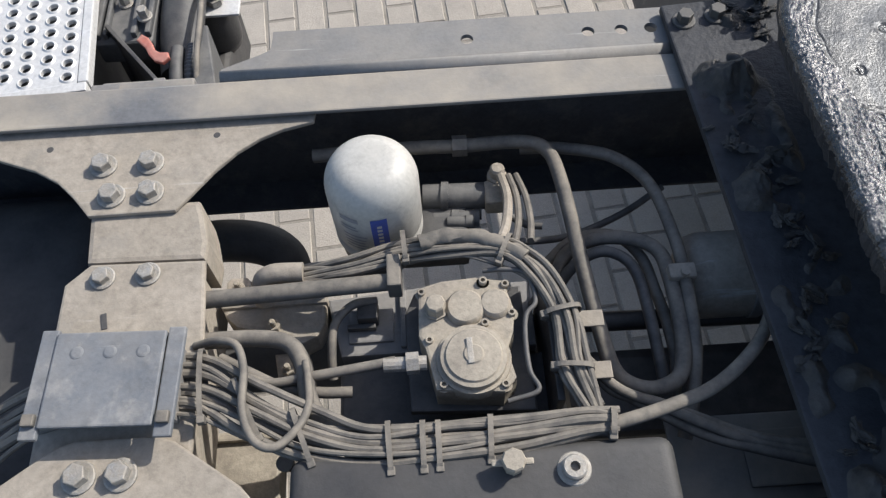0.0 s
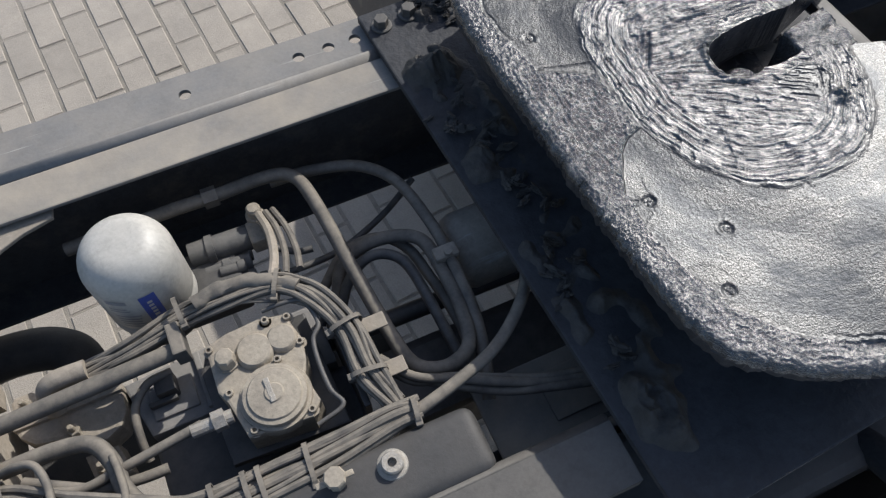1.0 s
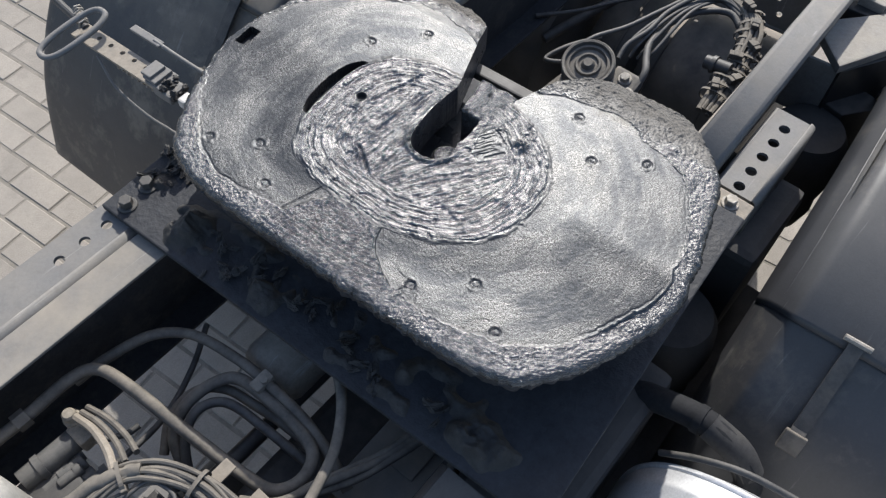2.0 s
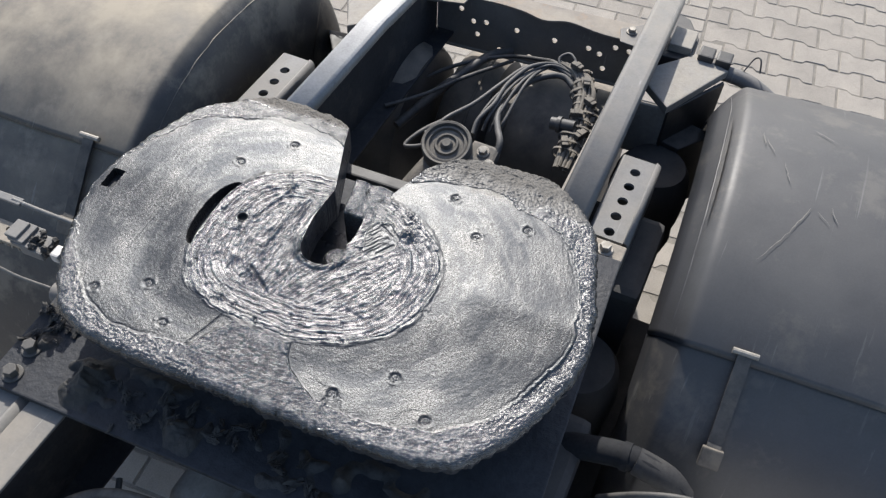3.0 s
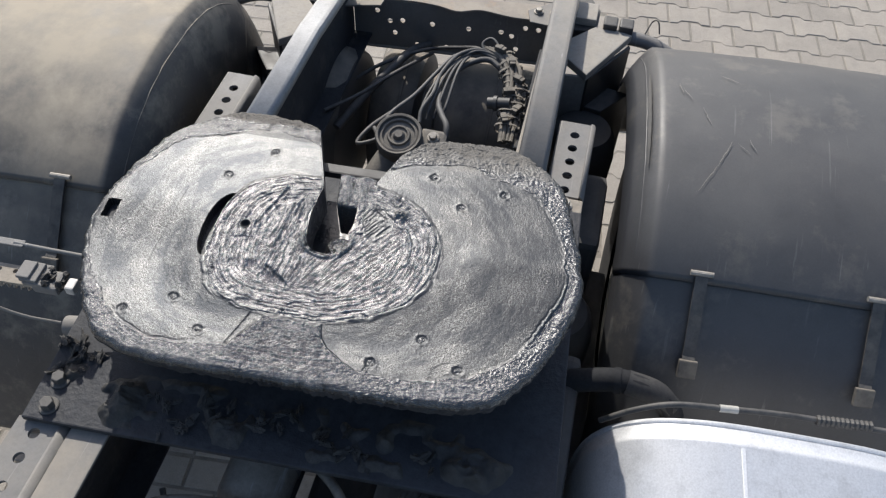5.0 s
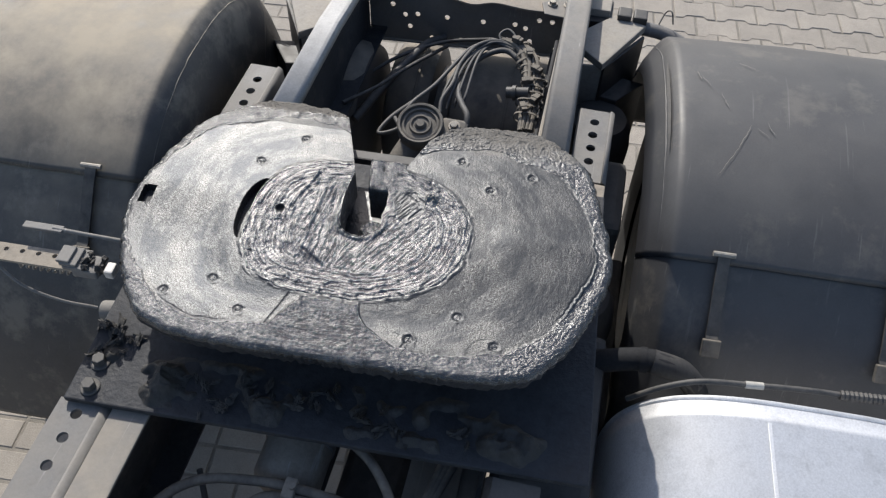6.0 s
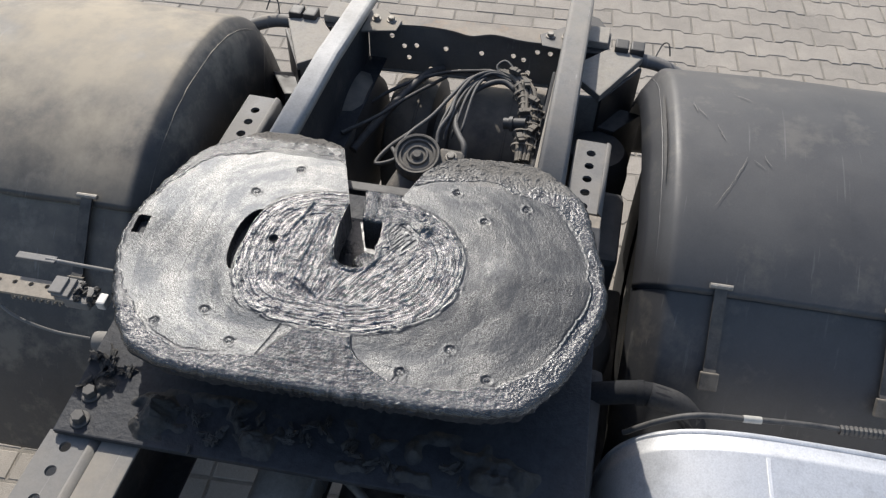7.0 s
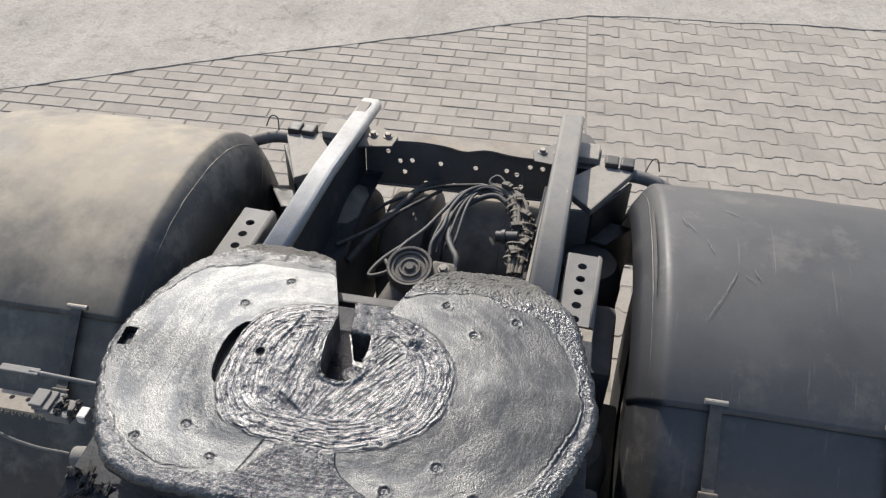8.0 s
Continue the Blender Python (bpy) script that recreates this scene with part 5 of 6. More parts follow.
def tie(parent, x, y, z, w, h, rz, name="cable_tie"):
    """A strap round a loom: a flat band with its lock."""
    b = bmesh.new()
    n = 24
    rows = []
    for i in range(n):
        a = 2 * math.pi * i / n
        c, s = math.cos(a), math.sin(a)
        p = Vector((0, w / 2 * math.copysign(abs(c) ** 0.7, c), h / 2 * math.copysign(abs(s) ** 0.7, s)))
        o = p * 1.0 + p.normalized() * 0.0022
        rows.append([b.verts.new((-0.0034, p.y, p.z)), b.verts.new((-0.0034, o.y, o.z)), b.verts.new((0.0034, o.y, o.z)), b.verts.new((0.0034, p.y, p.z))])
    for i in range(n):
        a, c = rows[i], rows[(i + 1) % n]
        for k in range(4):
            j = (k + 1) % 4
            b.faces.new((a[k], a[j], c[j], c[k]))
    bmesh.ops.recalc_face_normals(b, faces=b.faces)
    join(b, box(-0.005, 0.005, -w / 2 - 0.005, -w / 2 + 0.006, -0.003, 0.009, 0.0015))
    return part(name, b, M["hose"], parent, place=pose(x, y, z, 0, 0, rz))


for x, y, w, rz in ((-0.715, -0.162, 0.095, 5), (-0.655, -0.198, 0.088, 25), (-0.585, -0.238, 0.075, 20), (-0.478, -0.258, 0.062, 3), (-0.437, -0.259, 0.06, 0), (-0.418, -0.259, 0.058, 0), (-0.355, -0.255, 0.056, -3), (-0.205, -0.246, 0.034, -8)):
    tie(low_loom, x, y, 0.997, w, 0.026, rz)
for x, y, w, rz in ((-0.452, 0.03, 0.046, 4), (-0.312, 0.016, 0.046, -25), (-0.245, -0.085, 0.05, -80), (-0.240, -0.165, 0.05, -95)):
    tie(top_loom, x, y, 0.982, w, 0.03, rz)

tape = sweep([(-0.43, 0.033, 0.984), (-0.40, 0.040, 0.985), (-0.36, 0.038, 0.986), (-0.32, 0.024, 0.986), (-0.285, -0.002, 0.985)], 0.0120, 14)
for v in tape.verts:
    v.co += Vector((0, 0.004 * noise.noise(v.co * 80), 0.0045 * noise.noise(v.co * 65 + Vector((3, 0, 0)))))
part("tape_wrap", tape, M["hose"], top_loom, "wrinkled dusty tape wrap", smooth=True)
hose("thick_hose", [(-0.78, -0.072, 0.93), (-0.734, -0.08, 0.95), (-0.660, -0.083, 0.955), (-0.615, -0.095, 0.957), (-0.594, -0.13, 0.96), (-0.583, -0.18, 0.968), (-0.555, -0.220, 0.976), (-0.50, -0.234, 0.98), (-0.42, -0.236, 0.98), (-0.34, -0.234, 0.982), (-0.24, -0.232, 0.982)], 0.012, label="thick dusty hose bent down beside the loom")
hose("cable", [(-0.735, -0.10, 0.98), (-0.700, -0.103, 1.0), (-0.672, -0.115, 1.008), (-0.660, -0.150, 1.01), (-0.657, -0.205, 1.015), (-0.640, -0.244, 1.018), (-0.615, -0.254, 1.015), (-0.590, -0.232, 1.01), (-0.578, -0.20, 1.0), (-0.582, -0.16, 0.985), (-0.588, -0.13, 0.975)], 0.0055, label="thin dusty cable looped round the loom", category="cable")
tube = tagged(part("steel_tube", cyl((-0.742, -0.022, 0.96), (-0.464, -0.014, 0.965), 0.0125, 20, w=0.002), M["hose"], smooth=True), "straight dusty steel tube along the valve block", "tube")
part("end_clip", box(-0.478, -0.458, -0.03, 0.02, 0.945, 0.985, 0.003), M["hose"], tube)
hose("brake_line", [(-0.70, -0.125, 0.95), (-0.64, -0.150, 0.958), (-0.585, -0.147, 0.963), (-0.515, -0.140, 0.967), (-0.47, -0.134, 0.967)], 0.007, label="dusty line screwed into the valve block", category="pipe")
hose("brake_line", [(-0.71, -0.105, 0.945), (-0.66, -0.135, 0.95), (-0.62, -0.155, 0.95), (-0.57, -0.165, 0.95), (-0.53, -0.165, 0.945)], 0.008, label="dusty line below the valve block line", category="pipe")
hose("wire_guard", [(-0.345, -0.012, 0.975), (-0.317, -0.014, 0.98), (-0.290, -0.020, 0.981), (-0.280, -0.040, 0.981), (-0.278, -0.068, 0.981), (-0.292, -0.085, 0.981), (-0.297, -0.12, 0.981), (-0.296, -0.165, 0.981), (-0.288, -0.192, 0.981), (-0.328, -0.203, 0.978)], 0.0035, "hose_dark", "bent wire guard beside the valve block", "wire")
for k, dz in enumerate((0.0, 0.012, 0.004)):
    hose("cable", [(-0.215, -0.13 - 0.008 * k, 0.93 + dz), (-0.180, -0.178 - 0.004 * k, 0.93 + dz), (-0.131, -0.209 + 0.006 * k, 0.92 + dz), (-0.068, -0.243 + 0.01 * k, 0.91 + dz), (0.0, -0.265 + 0.008 * k, 0.905), (0.09, -0.29 + 0.012 * k, 0.90)], 0.0075, "hose", "dusty cable running back along the rail", "cable")
for k, (y, z) in enumerate(((-0.085, 0.974), (-0.160, 0.974))):
    br = thing("loom_bracket", "dusty flat steel tab holding the loom", "bracket", "loom brackets")
    part("tab", box(-0.255, -0.185, y - 0.012, y + 0.012, z - 0.022, z - 0.018, 0.0015), M["tan"], br)


def sensor_fitting():
    r = thing("valve_fitting", "dusty alloy elbow fitting on a black solenoid", "fitting")
    b = lathe([(0, 0.03), (0.009, 0.029), (0.012, 0.025), (0.012, 0.01), (0.016, 0.008), (0.016, -0.02), (0, -0.02)], 18, Matrix.Translation((-0.303, 0.206, 0.885)))
    join(b, box(-0.325, -0.285, 0.155, 0.20, 0.855, 0.89, 0.006))
    part("elbow", b, M["cast"], r)
    for y, z, x0, x1, q in ((0.186, 0.865, -0.425, -0.32, 0.022), (0.150, 0.85, -0.41, -0.335, 0.016), (0.122, 0.845, -0.40, -0.335, 0.015), (0.168, 0.845, -0.372, -0.345, 0.013), (0.137, 0.862, -0.388, -0.345, 0.010), (0.108, 0.85, -0.36, -0.318, 0.010)):
        c = cyl((x0, y + 0.004, z), (x1, y, z), q, 20, w=0.002)
        join(c, cyl((x0 + 0.03, y + 0.003, z), (x0 + 0.042, y + 0.002, z), q * 1.16, 20))
        part("solenoid", c, M["greybox_dark"], r, smooth=True)
    for k in range(3):
        part("lead", sweep([(-0.298 + 0.012 * k, 0.195, 0.905), (-0.293 + 0.014 * k, 0.145, 0.92), (-0.300 + 0.018 * k, 0.09, 0.935), (-0.315 + 0.022 * k, 0.04, 0.96)], 0.0055 if k else 0.0075, 8), M["tan"] if k == 0 else M["hose"], r, smooth=True)
    return r


sensor_fitting()
for pts in ([(-0.29, 0.15, 0.86), (-0.26, 0.135, 0.85), (-0.235, 0.13, 0.85)], [(-0.31, 0.11, 0.84), (-0.20, 0.118, 0.83), (-0.10, 0.16, 0.82), (-0.02, 0.21, 0.82)], [(-0.30, 0.08, 0.86), (-0.265, 0.05, 0.87), (-0.255, 0.01, 0.88), (-0.27, -0.02, 0.87)]):
    hose("cable", pts, 0.006, "hose_dark", "thin black cable between fittings", "cable")


def gearbox_top():
    """The dark casing beside the loom, with its plug and tap."""
    r = thing("gearbox_casing", "dark dusty casing beside rail with steel plug and tap", "casing")
    r.matrix_basis = pose(-0.30, -0.335, 0.978)
    b = box(-0.30, 0.165, -0.024, 0.072, -0.16, 0.025, 0.022, 5)
    part("casing", b, M["casing"], r, smooth=True)
    p = lathe([(0, 0.003), (0.0055, 0.003), (0.006, 0.013), (0.013, 0.013), (0.015, 0.011), (0.015, 0.003), (0.0195, 0.002), (0.021, 0.0)], 24, Matrix.Translation((0.040, 0.036, 0.0245)))
    part("plug", p, M["steel"], r, smooth=True)
    k = lathe([(0, 0.03), (0.013, 0.03), (0.015, 0.026), (0.012, 0.018), (0.012, 0.0), (0.02, 0.0)], 8, Matrix.Translation((-0.032, 0.044, 0.024)))
    part("tap", k, M["cast"], r)
    part("wing", box(-0.058, -0.008, 0.040, 0.048, 0.038, 0.044, 0.002), M["cast"], r)
    return r


gearbox_top()


# ---- step and boxes beside the rail ----
def step_plate():
    r = thing("step_plate", "galvanised perforated step plate with raised anti-slip holes", "step plate")
    r.matrix_basis = pose(-0.955, 0.362, 0.99, 0, 0, 6)
    x1, y0, z = 0.0, 0.0, 0.0
    b = bmesh.new()
    hr, px, py = 0.0088, 0.034, 0.03
    nx, ny = 11, 9
    for i in range(nx):
        for j in range(ny):
            cx, cy = x1 - 0.03 - px * i, y0 + 0.025 + py * j + (py / 2 if i % 2 else 0)
            seg = 12
            last = None
            ring = []
            for q, dz in ((hr, -0.006), (hr, 0.0022), (hr + 0.0012, 0.0028), (hr + 0.0042, 0.0)):
                ring.append([b.verts.new((cx + q * math.cos(2 * math.pi * k / seg), cy + q * math.sin(2 * math.pi * k / seg), z + dz)) for k in range(seg)])
            for a, c in zip(ring, ring[1:]):
                for k in range(seg):
                    b.faces.new((a[k], a[(k + 1) % seg], c[(k + 1) % seg], c[k]))
            edge = ring[-1]
            hx, hy = px / 2, py / 2
            outer = []
            for k in range(seg):
                a = 2 * math.pi * k / seg
                dx, dy = math.cos(a), math.sin(a)
                s = min(hx / max(abs(dx), 1e-6), hy / max(abs(dy), 1e-6))
                outer.append(b.verts.new((cx + s * dx, cy + s * dy, z)))
            for k in range(seg):
                j2 = (k + 1) % seg
                o1, o2 = outer[k].co, outer[j2].co
                if abs(o1.x - o2.x) > 1e-6 and abs(o1.y - o2.y) > 1e-6:
                    cv = b.verts.new((cx + math.copysign(hx, o1.x + o2.x - 2 * cx), cy + math.copysign(hy, o1.y + o2.y - 2 * cy), z))
                    b.faces.new((edge[k], edge[j2], outer[j2], cv, outer[k]))
                else:
                    b.faces.new((edge[k], edge[j2], outer[j2], outer[k]))
    for i in range(1, nx, 2):
        cx = x1 - 0.03 - px * i
        join(b, box(cx - px / 2, cx + px / 2, y0 + 0.0105, y0 + 0.025, z - 0.004, z))
    bmesh.ops.remove_doubles(b, verts=b.verts, dist=1e-5)
    bmesh.ops.recalc_face_normals(b, faces=b.faces)
    part("tread", b, M["galv"], r, smooth=True)
    part("front_lip", box(x1 - 0.42, x1 + 0.002, y0 - 0.008, y0 + 0.0105, z - 0.022, z + 0.001, 0.002), M["galv"], r)
    part("side_lip", box(x1 - 0.0125, x1 + 0.004, y0 + 0.012, y0 + 0.32, z - 0.022, z + 0.0008, 0.002), M["galv"], r)
    part("under_box", box(x1 - 0.42, x1 - 0.03, y0 + 0.02, y0 + 0.30, -0.27, -0.03, 0.01), M["black"], r)
    return r


step_plate()


def battery_box():
    r = thing("battery_box", "dark dusty ribbed box with hoses and a red lever behind step", "equipment box")
    part("casing", box(-0.985, -0.80, 0.365, 0.80, 0.62, 0.76, 0.012), M["black"], r)
    part("ledge", box(-0.93, -0.78, 0.35, 0.372, 0.86, 0.985, 0.004), M["frame"], r)
    part("tag", box(-0.945, -0.90, 0.352, 0.366, 0.9855, 0.987, 0.0005), M["strip"], r)
    panel = part("ribbed_panel", box(-0.99, -0.887, 0.515, 0.80, 0.88, 0.93, 0.008, 3), M["greybox_dark"], r, "dusty grey ribbed panel")
    for x, w in ((-0.984, 0.006), (-0.968, 0.004), (-0.918, 0.005), (-0.893, 0.005)):
        part("rib", box(x - w, x + w, 0.525, 0.79, 0.929, 0.943, 0.003), M["greybox_dark"], panel)
    bolts(r, [(-0.945, 0.611, 0.930), (-0.900, 0.561, 0.943)], 0.0095, 0.018)
    part("slanted_sheet", prism([(-0.966, 0.536), (-0.850, 0.388), (-0.845, 0.392), (-0.960, 0.541)], 0.77, 0.952, 0.0015), M["black"], r)
    part("back_sheet", box(-0.962, -0.858, 0.517, 0.523, 0.76, 0.90, 0.002), M["black"], r)
    part("upright", box(-0.862, -0.842, 0.396, 0.404, 0.80, 0.955, 0.002), M["strip"], r)
    for x, y in ((-0.925, 0.41), (-0.91, 0.445), (-0.945, 0.44), (-0.895, 0.405)):
        part("fitting", join(cyl((x, y - 0.024, 0.83), (x + 0.014, y + 0.024, 0.86), 0.013, 12, w=0.002), cyl((x, y, 0.80), (x + 0.004, y, 0.885), 0.009, 6)), M["black"], r, smooth=True)
    lv = prism([(-0.035, -0.006), (-0.01, -0.008), (0.004, -0.014), (0.02, -0.016), (0.034, -0.010), (0.036, 0.004), (0.026, 0.010), (0.016, 0.002), (0.004, 0.000), (-0.008, 0.006), (-0.022, 0.010), (-0.036, 0.008)], 0.0, 0.010, 0.003)
    part("lever", lv, M["red"], r, "faded red lever", place=pose(-0.868, 0.468, 0.952, 10, 6, -42))
    tube = part("black_duct", sweep([(-0.850, 0.80, 0.905), (-0.848, 0.68, 0.912), (-0.845, 0.56, 0.905), (-0.838, 0.478, 0.885)], 0.039, 20), M["black"], r, "thick black rubber duct", smooth=True)
    part("cuff", sweep([(-0.8395, 0.492, 0.889), (-0.837, 0.470, 0.883)], 0.0415, 20, smooth=False), M["hose_dark"], tube, smooth=True)
    part("corrugated_hose", sweep([(-0.814, 0.50, 0.925), (-0.812, 0.44, 0.928), (-0.811, 0.376, 0.905)], 0.010, 10, ridges=0.16, steps=16), M["hose_dark"], r)
    part("smooth_hose", sweep([(-0.838, 0.49, 0.93), (-0.834, 0.43, 0.932), (-0.832, 0.376, 0.905)], 0.012, 12), M["hose_dark"], r, smooth=True)
    part("side_sheet", prism([(-0.793, 0.53), (-0.800, 0.376), (-0.756, 0.376), (-0.786, 0.53)], 0.70, 0.945, 0.003), M["greybox_dark"], r)
    return r


battery_box()
hose("cable", [(-0.80, 0.66, 0.93), (-0.799, 0.60, 0.953), (-0.795, 0.53, 0.958), (-0.794, 0.45, 0.955), (-0.795, 0.376, 0.925)], 0.0055, "hose", "grey cable hanging beside the box", "cable")
can = thing("air_reservoir", "dark cylindrical reservoir hanging from a bare steel bracket", "reservoir", at=(-0.83, 0.69, 0.856))
part("drum", lathe([(0, -0.12), (0.034, -0.12), (0.047, -0.108), (0.051, -0.09), (0.051, 0.0), (0.04, 0.012), (0, 0.012)], 36), M["black"], can, smooth=True)
part("bracket", box(-0.02, 0.075, -0.062, 0.035, 0.0125, 0.0185, 0.002), M["galv"], can, "bare steel bracket")
part("union", join(cyl((0.028, -0.03, 0.018), (0.028, -0.03, 0.05), 0.011, 12, w=0.002), cyl((0.028, -0.03, 0.022), (0.028, -0.03, 0.034), 0.017, 6)), M["steel"], can)


# ---- release handle of the coupling ----
def release_handle():
    r = thing("release_handle", "dusty steel release handle with a bent grip loop", "release handle")
    r.matrix_basis = pose(0.205, 0.42, 1.12, 0, 0, 3)
    part("bar", plate_holes((0.06, 0.30, -0.020, 0.020), [(0.115 + 0.033 * k, -0.006) for k in range(5)], 0.0, 0.006, 0.005), M["tan"], r, place=pose(0, 0, 0, 0, 0, 90))
    part("pivot", box(-0.022, 0.02, 0.02, 0.07, -0.012, 0.010, 0.005), M["strip"], r)
    part("pin_block", box(-0.016, 0.010, -0.010, 0.008, -0.010, 0.010, 0.004), M["galv"], r, "bare bright pin block")
    for k, (dy, hz) in enumerate(((0.055, 0.020), (0.062, 0.027), (0.069, 0.033))):
        part("knuckle_plate", box(-0.022 + 0.002 * k, 0.026 - 0.003 * k, dy - 0.012 + 0.006 * k, dy + 0.030 - 0.002 * k, hz - 0.012, hz - 0.004, 0.002), M["strip"], r)
    cl = bmesh.new()
    rnd = random.Random(9)
    for k in range(14):
        g = bmesh.new()
        bmesh.ops.create_icosphere(g, subdivisions=2, radius=1.0)
        o = Vector((k * 3.7, 1.0, 0))
        for v in g.verts:
            v.co *= rnd.uniform(0.0055, 0.0065) * (1 + 0.8 * noise.noise(v.co * 1.5 + o) + 0.3 * noise.noise(v.co * 4 + o))
        join(cl, g, Matrix.Translation((rnd.uniform(-0.018, 0.018), rnd.uniform(0.012, 0.05), rnd.uniform(0.0, 0.018))))
    part("grease_clump", cl, M["grease_old"], r, "black greasy clump", smooth=True)
    part("cylinder", cyl((-0.005, -0.06, -0.12), (-0.015, 0.05, -0.128), 0.021, 20, w=0.003), M["strip"], r, smooth=True)
    part("wire", sweep([(-0.015, 0.06, -0.12), (-0.03, 0.12, -0.09), (-0.035, 0.18, -0.05), (-0.02, 0.23, -0.01)], 0.003, 8), M["strip"], r, smooth=True)
    loop = []
    for k in range(33):
        a = 2 * math.pi * k / 32
        c, sn = math.cos(a), math.sin(a)
        loop.append((-0.028 + 0.070 * math.copysign(abs(c) ** 0.75, c), 0.272 + 0.026 * math.copysign(abs(sn) ** 0.75, sn) - 0.10 * c * 0.07, 0.028 + 0.01 * c))
    part("grip", sweep(loop, 0.006, 10), M["strip"], r, smooth=True)
    part("tail_rod", cyl((0.01, 0.29, 0.004), (0.03, 0.42, 0.0), 0.008, 12), M["black"], r)
    part("tail_spring", sweep([(0.012 + 0.0006 * k + 0.011 * math.cos(k * 1.1), 0.30 + 0.0013 * k, 0.004 + 0.011 * math.sin(k * 1.1)) for k in range(40)], 0.0022, 6, smooth=False), M["steel"], r)
    part("rod", sweep([(0.055, -0.02, 0.02), (0.05, 0.06, 0.03), (0.05, 0.13, 0.034)], 0.004, 10), M["strip"], r, smooth=True)
    part("blade", box(0.042, 0.058, 0.11, 0.19, 0.030, 0.036, 0.002), M["strip"], r)
    part("spring", sweep([(0.012 * math.cos(k * 1.0), 0.07 + 0.0022 * k, -0.02 + 0.012 * math.sin(k * 1.0)) for k in range(60)], 0.0022, 6, smooth=False), M["steel"], r)
    return r


release_handle()


# ---- rear of the frame ----
def rear_crossmember():
    r = thing("rear_crossmember", "dark rear frame crossmember with drilled holes and rusty top", "crossmember")
    r.matrix_basis = pose(1.65, 0.0, 0, 0, 0, 5.0)
    holes = [(0.258, 0.818), (0.217, 0.783), (0.176, 0.789), (0.202, 0.74), (0.078, 0.787), (-0.041, 0.784), (-0.146, 0.786), (-0.181, 0.775), (-0.223, 0.81), (-0.265, 0.808), (0.127, 0.702), (0.029, 0.704), (-0.199, 0.727), (-0.288, 0.706)]
    web = plate_holes((-0.335, 0.335, 0.685, 0.858), holes, -0.004, 0.004, 0.0085)
    part("web", web, M["frame"], r, place=Matrix(((0, 0, 1, 0), (1, 0, 0, 0), (0, 1, 0, 0), (0, 0, 0, 1))))
    front = []
    for k in range(41):
        y = -0.335 + 0.67 * k / 40
        dip = 0.026 * math.exp(-((y + 0.01) / 0.05) ** 2) + 0.035 * smooth01(0.23, 0.33, y) + 0.03 * smooth01(-0.03, -0.25, y) + 0.003 * math.sin(y * 31)
        front.append((-0.006 - dip, y))
    part("top_flange", prism([(0.046, 0.335)] + [(0.052, -0.335)] + front, 0.858, 0.865, 0.0015), M["rust"], r, "rusty dusty top flange")
    part("bottom_flange", box(-0.012, 0.046, -0.335, 0.335, 0.678, 0.685, 0.003), M["frame"], r)
    for s in (1, -1):
        part("corner_plate", prism([(-0.075, s * 0.345), (-0.055, s * 0.235), (0.005, s * 0.225), (0.06, s * 0.30), (0.06, s * 0.345)][::s], 0.8655, 0.873, 0.002), M["frame"], r)
        bolts(r, [(-0.002, s * 0.258, 0.873), (-0.002, s * 0.308, 0.873)], 0.011, 0.011)
    return r


rear_crossmember()


def guard_bracket(side, dx):
    """A folded channel stub off the rail, two lugs and the tube to the mudguard."""
    r = thing("guard_bracket", "bent dusty steel bracket and tube carrying the mudguard", "bracket", "mudguard brackets")
    s = side

    def slab(pts, z0, z1, w):
        b = prism([(x + dx, s * y) for x, y in pts][::s], z0, z1, w)
        bmesh.ops.recalc_face_normals(b, faces=b.faces)
        return b

    # lit top and front faces coloured pale, the shaded side face black
    part("top_plate", slab([(1.327, 0.439), (1.40, 0.362), (1.47, 0.362), (1.578, 0.453), (1.546, 0.548)], 0.905, 0.93, 0.004), M["bracket"], r)
    part("side_plate", slab([(1.350, 0.438), (1.53, 0.545), (1.52, 0.55), (1.34, 0.446)], 0.70, 0.906, 0.002), M["black"], r)
    part("front_plate", slab([(1.338, 0.346), (1.347, 0.346), (1.355, 0.438), (1.346, 0.440)], 0.74, 0.906, 0.002), M["bracket"], r)
    part("gusset", slab([(1.36, 0.40), (1.46, 0.47), (1.44, 0.575), (1.34, 0.50)], 0.55, 0.80, 0.004), M["black"], r)
    for y0 in (0.460, 0.507):
        part("lug", box(1.552 + dx, 1.60 + dx, *sorted((s * y0, s * (y0 + 0.041))), 0.90, 0.948, 0.005), M["black"], r)
    part("tail_plate", box(1.57 + dx, 1.655 + dx, *sorted((s * 0.376, s * 0.438)), 0.92, 0.945, 0.003), M["bracket"], r)
    part("tail_box", slab([(1.54, 0.345), (1.76, 0.345), (1.74, 0.40), (1.66, 0.445), (1.55, 0.445)], 0.80, 0.92, 0.004), M["black"], r)
    part("tube", sweep([(1.56 + dx, s * 0.50, 0.905), (1.565 + dx, s * 0.56, 0.905), (1.555 + dx, s * 0.62, 0.90), (1.52 + dx, s * 0.70, 0.88), (1.46 + dx, s * 0.80, 0.86), (1.42 + dx, s * 0.95, 0.85)], 0.021, 16), M["frame"], r, smooth=True)
    part("wire_clip", sweep([(1.57 + dx, s * 0.585, 0.925), (1.60 + dx, s * 0.60, 0.95), (1.585 + dx, s * 0.615, 0.962), (1.565 + dx, s * 0.625, 0.935)], 0.0022, 6), M["black"], r)
    return r


guard_bracket(-1, 0.0)
guard_bracket(1, -0.075)


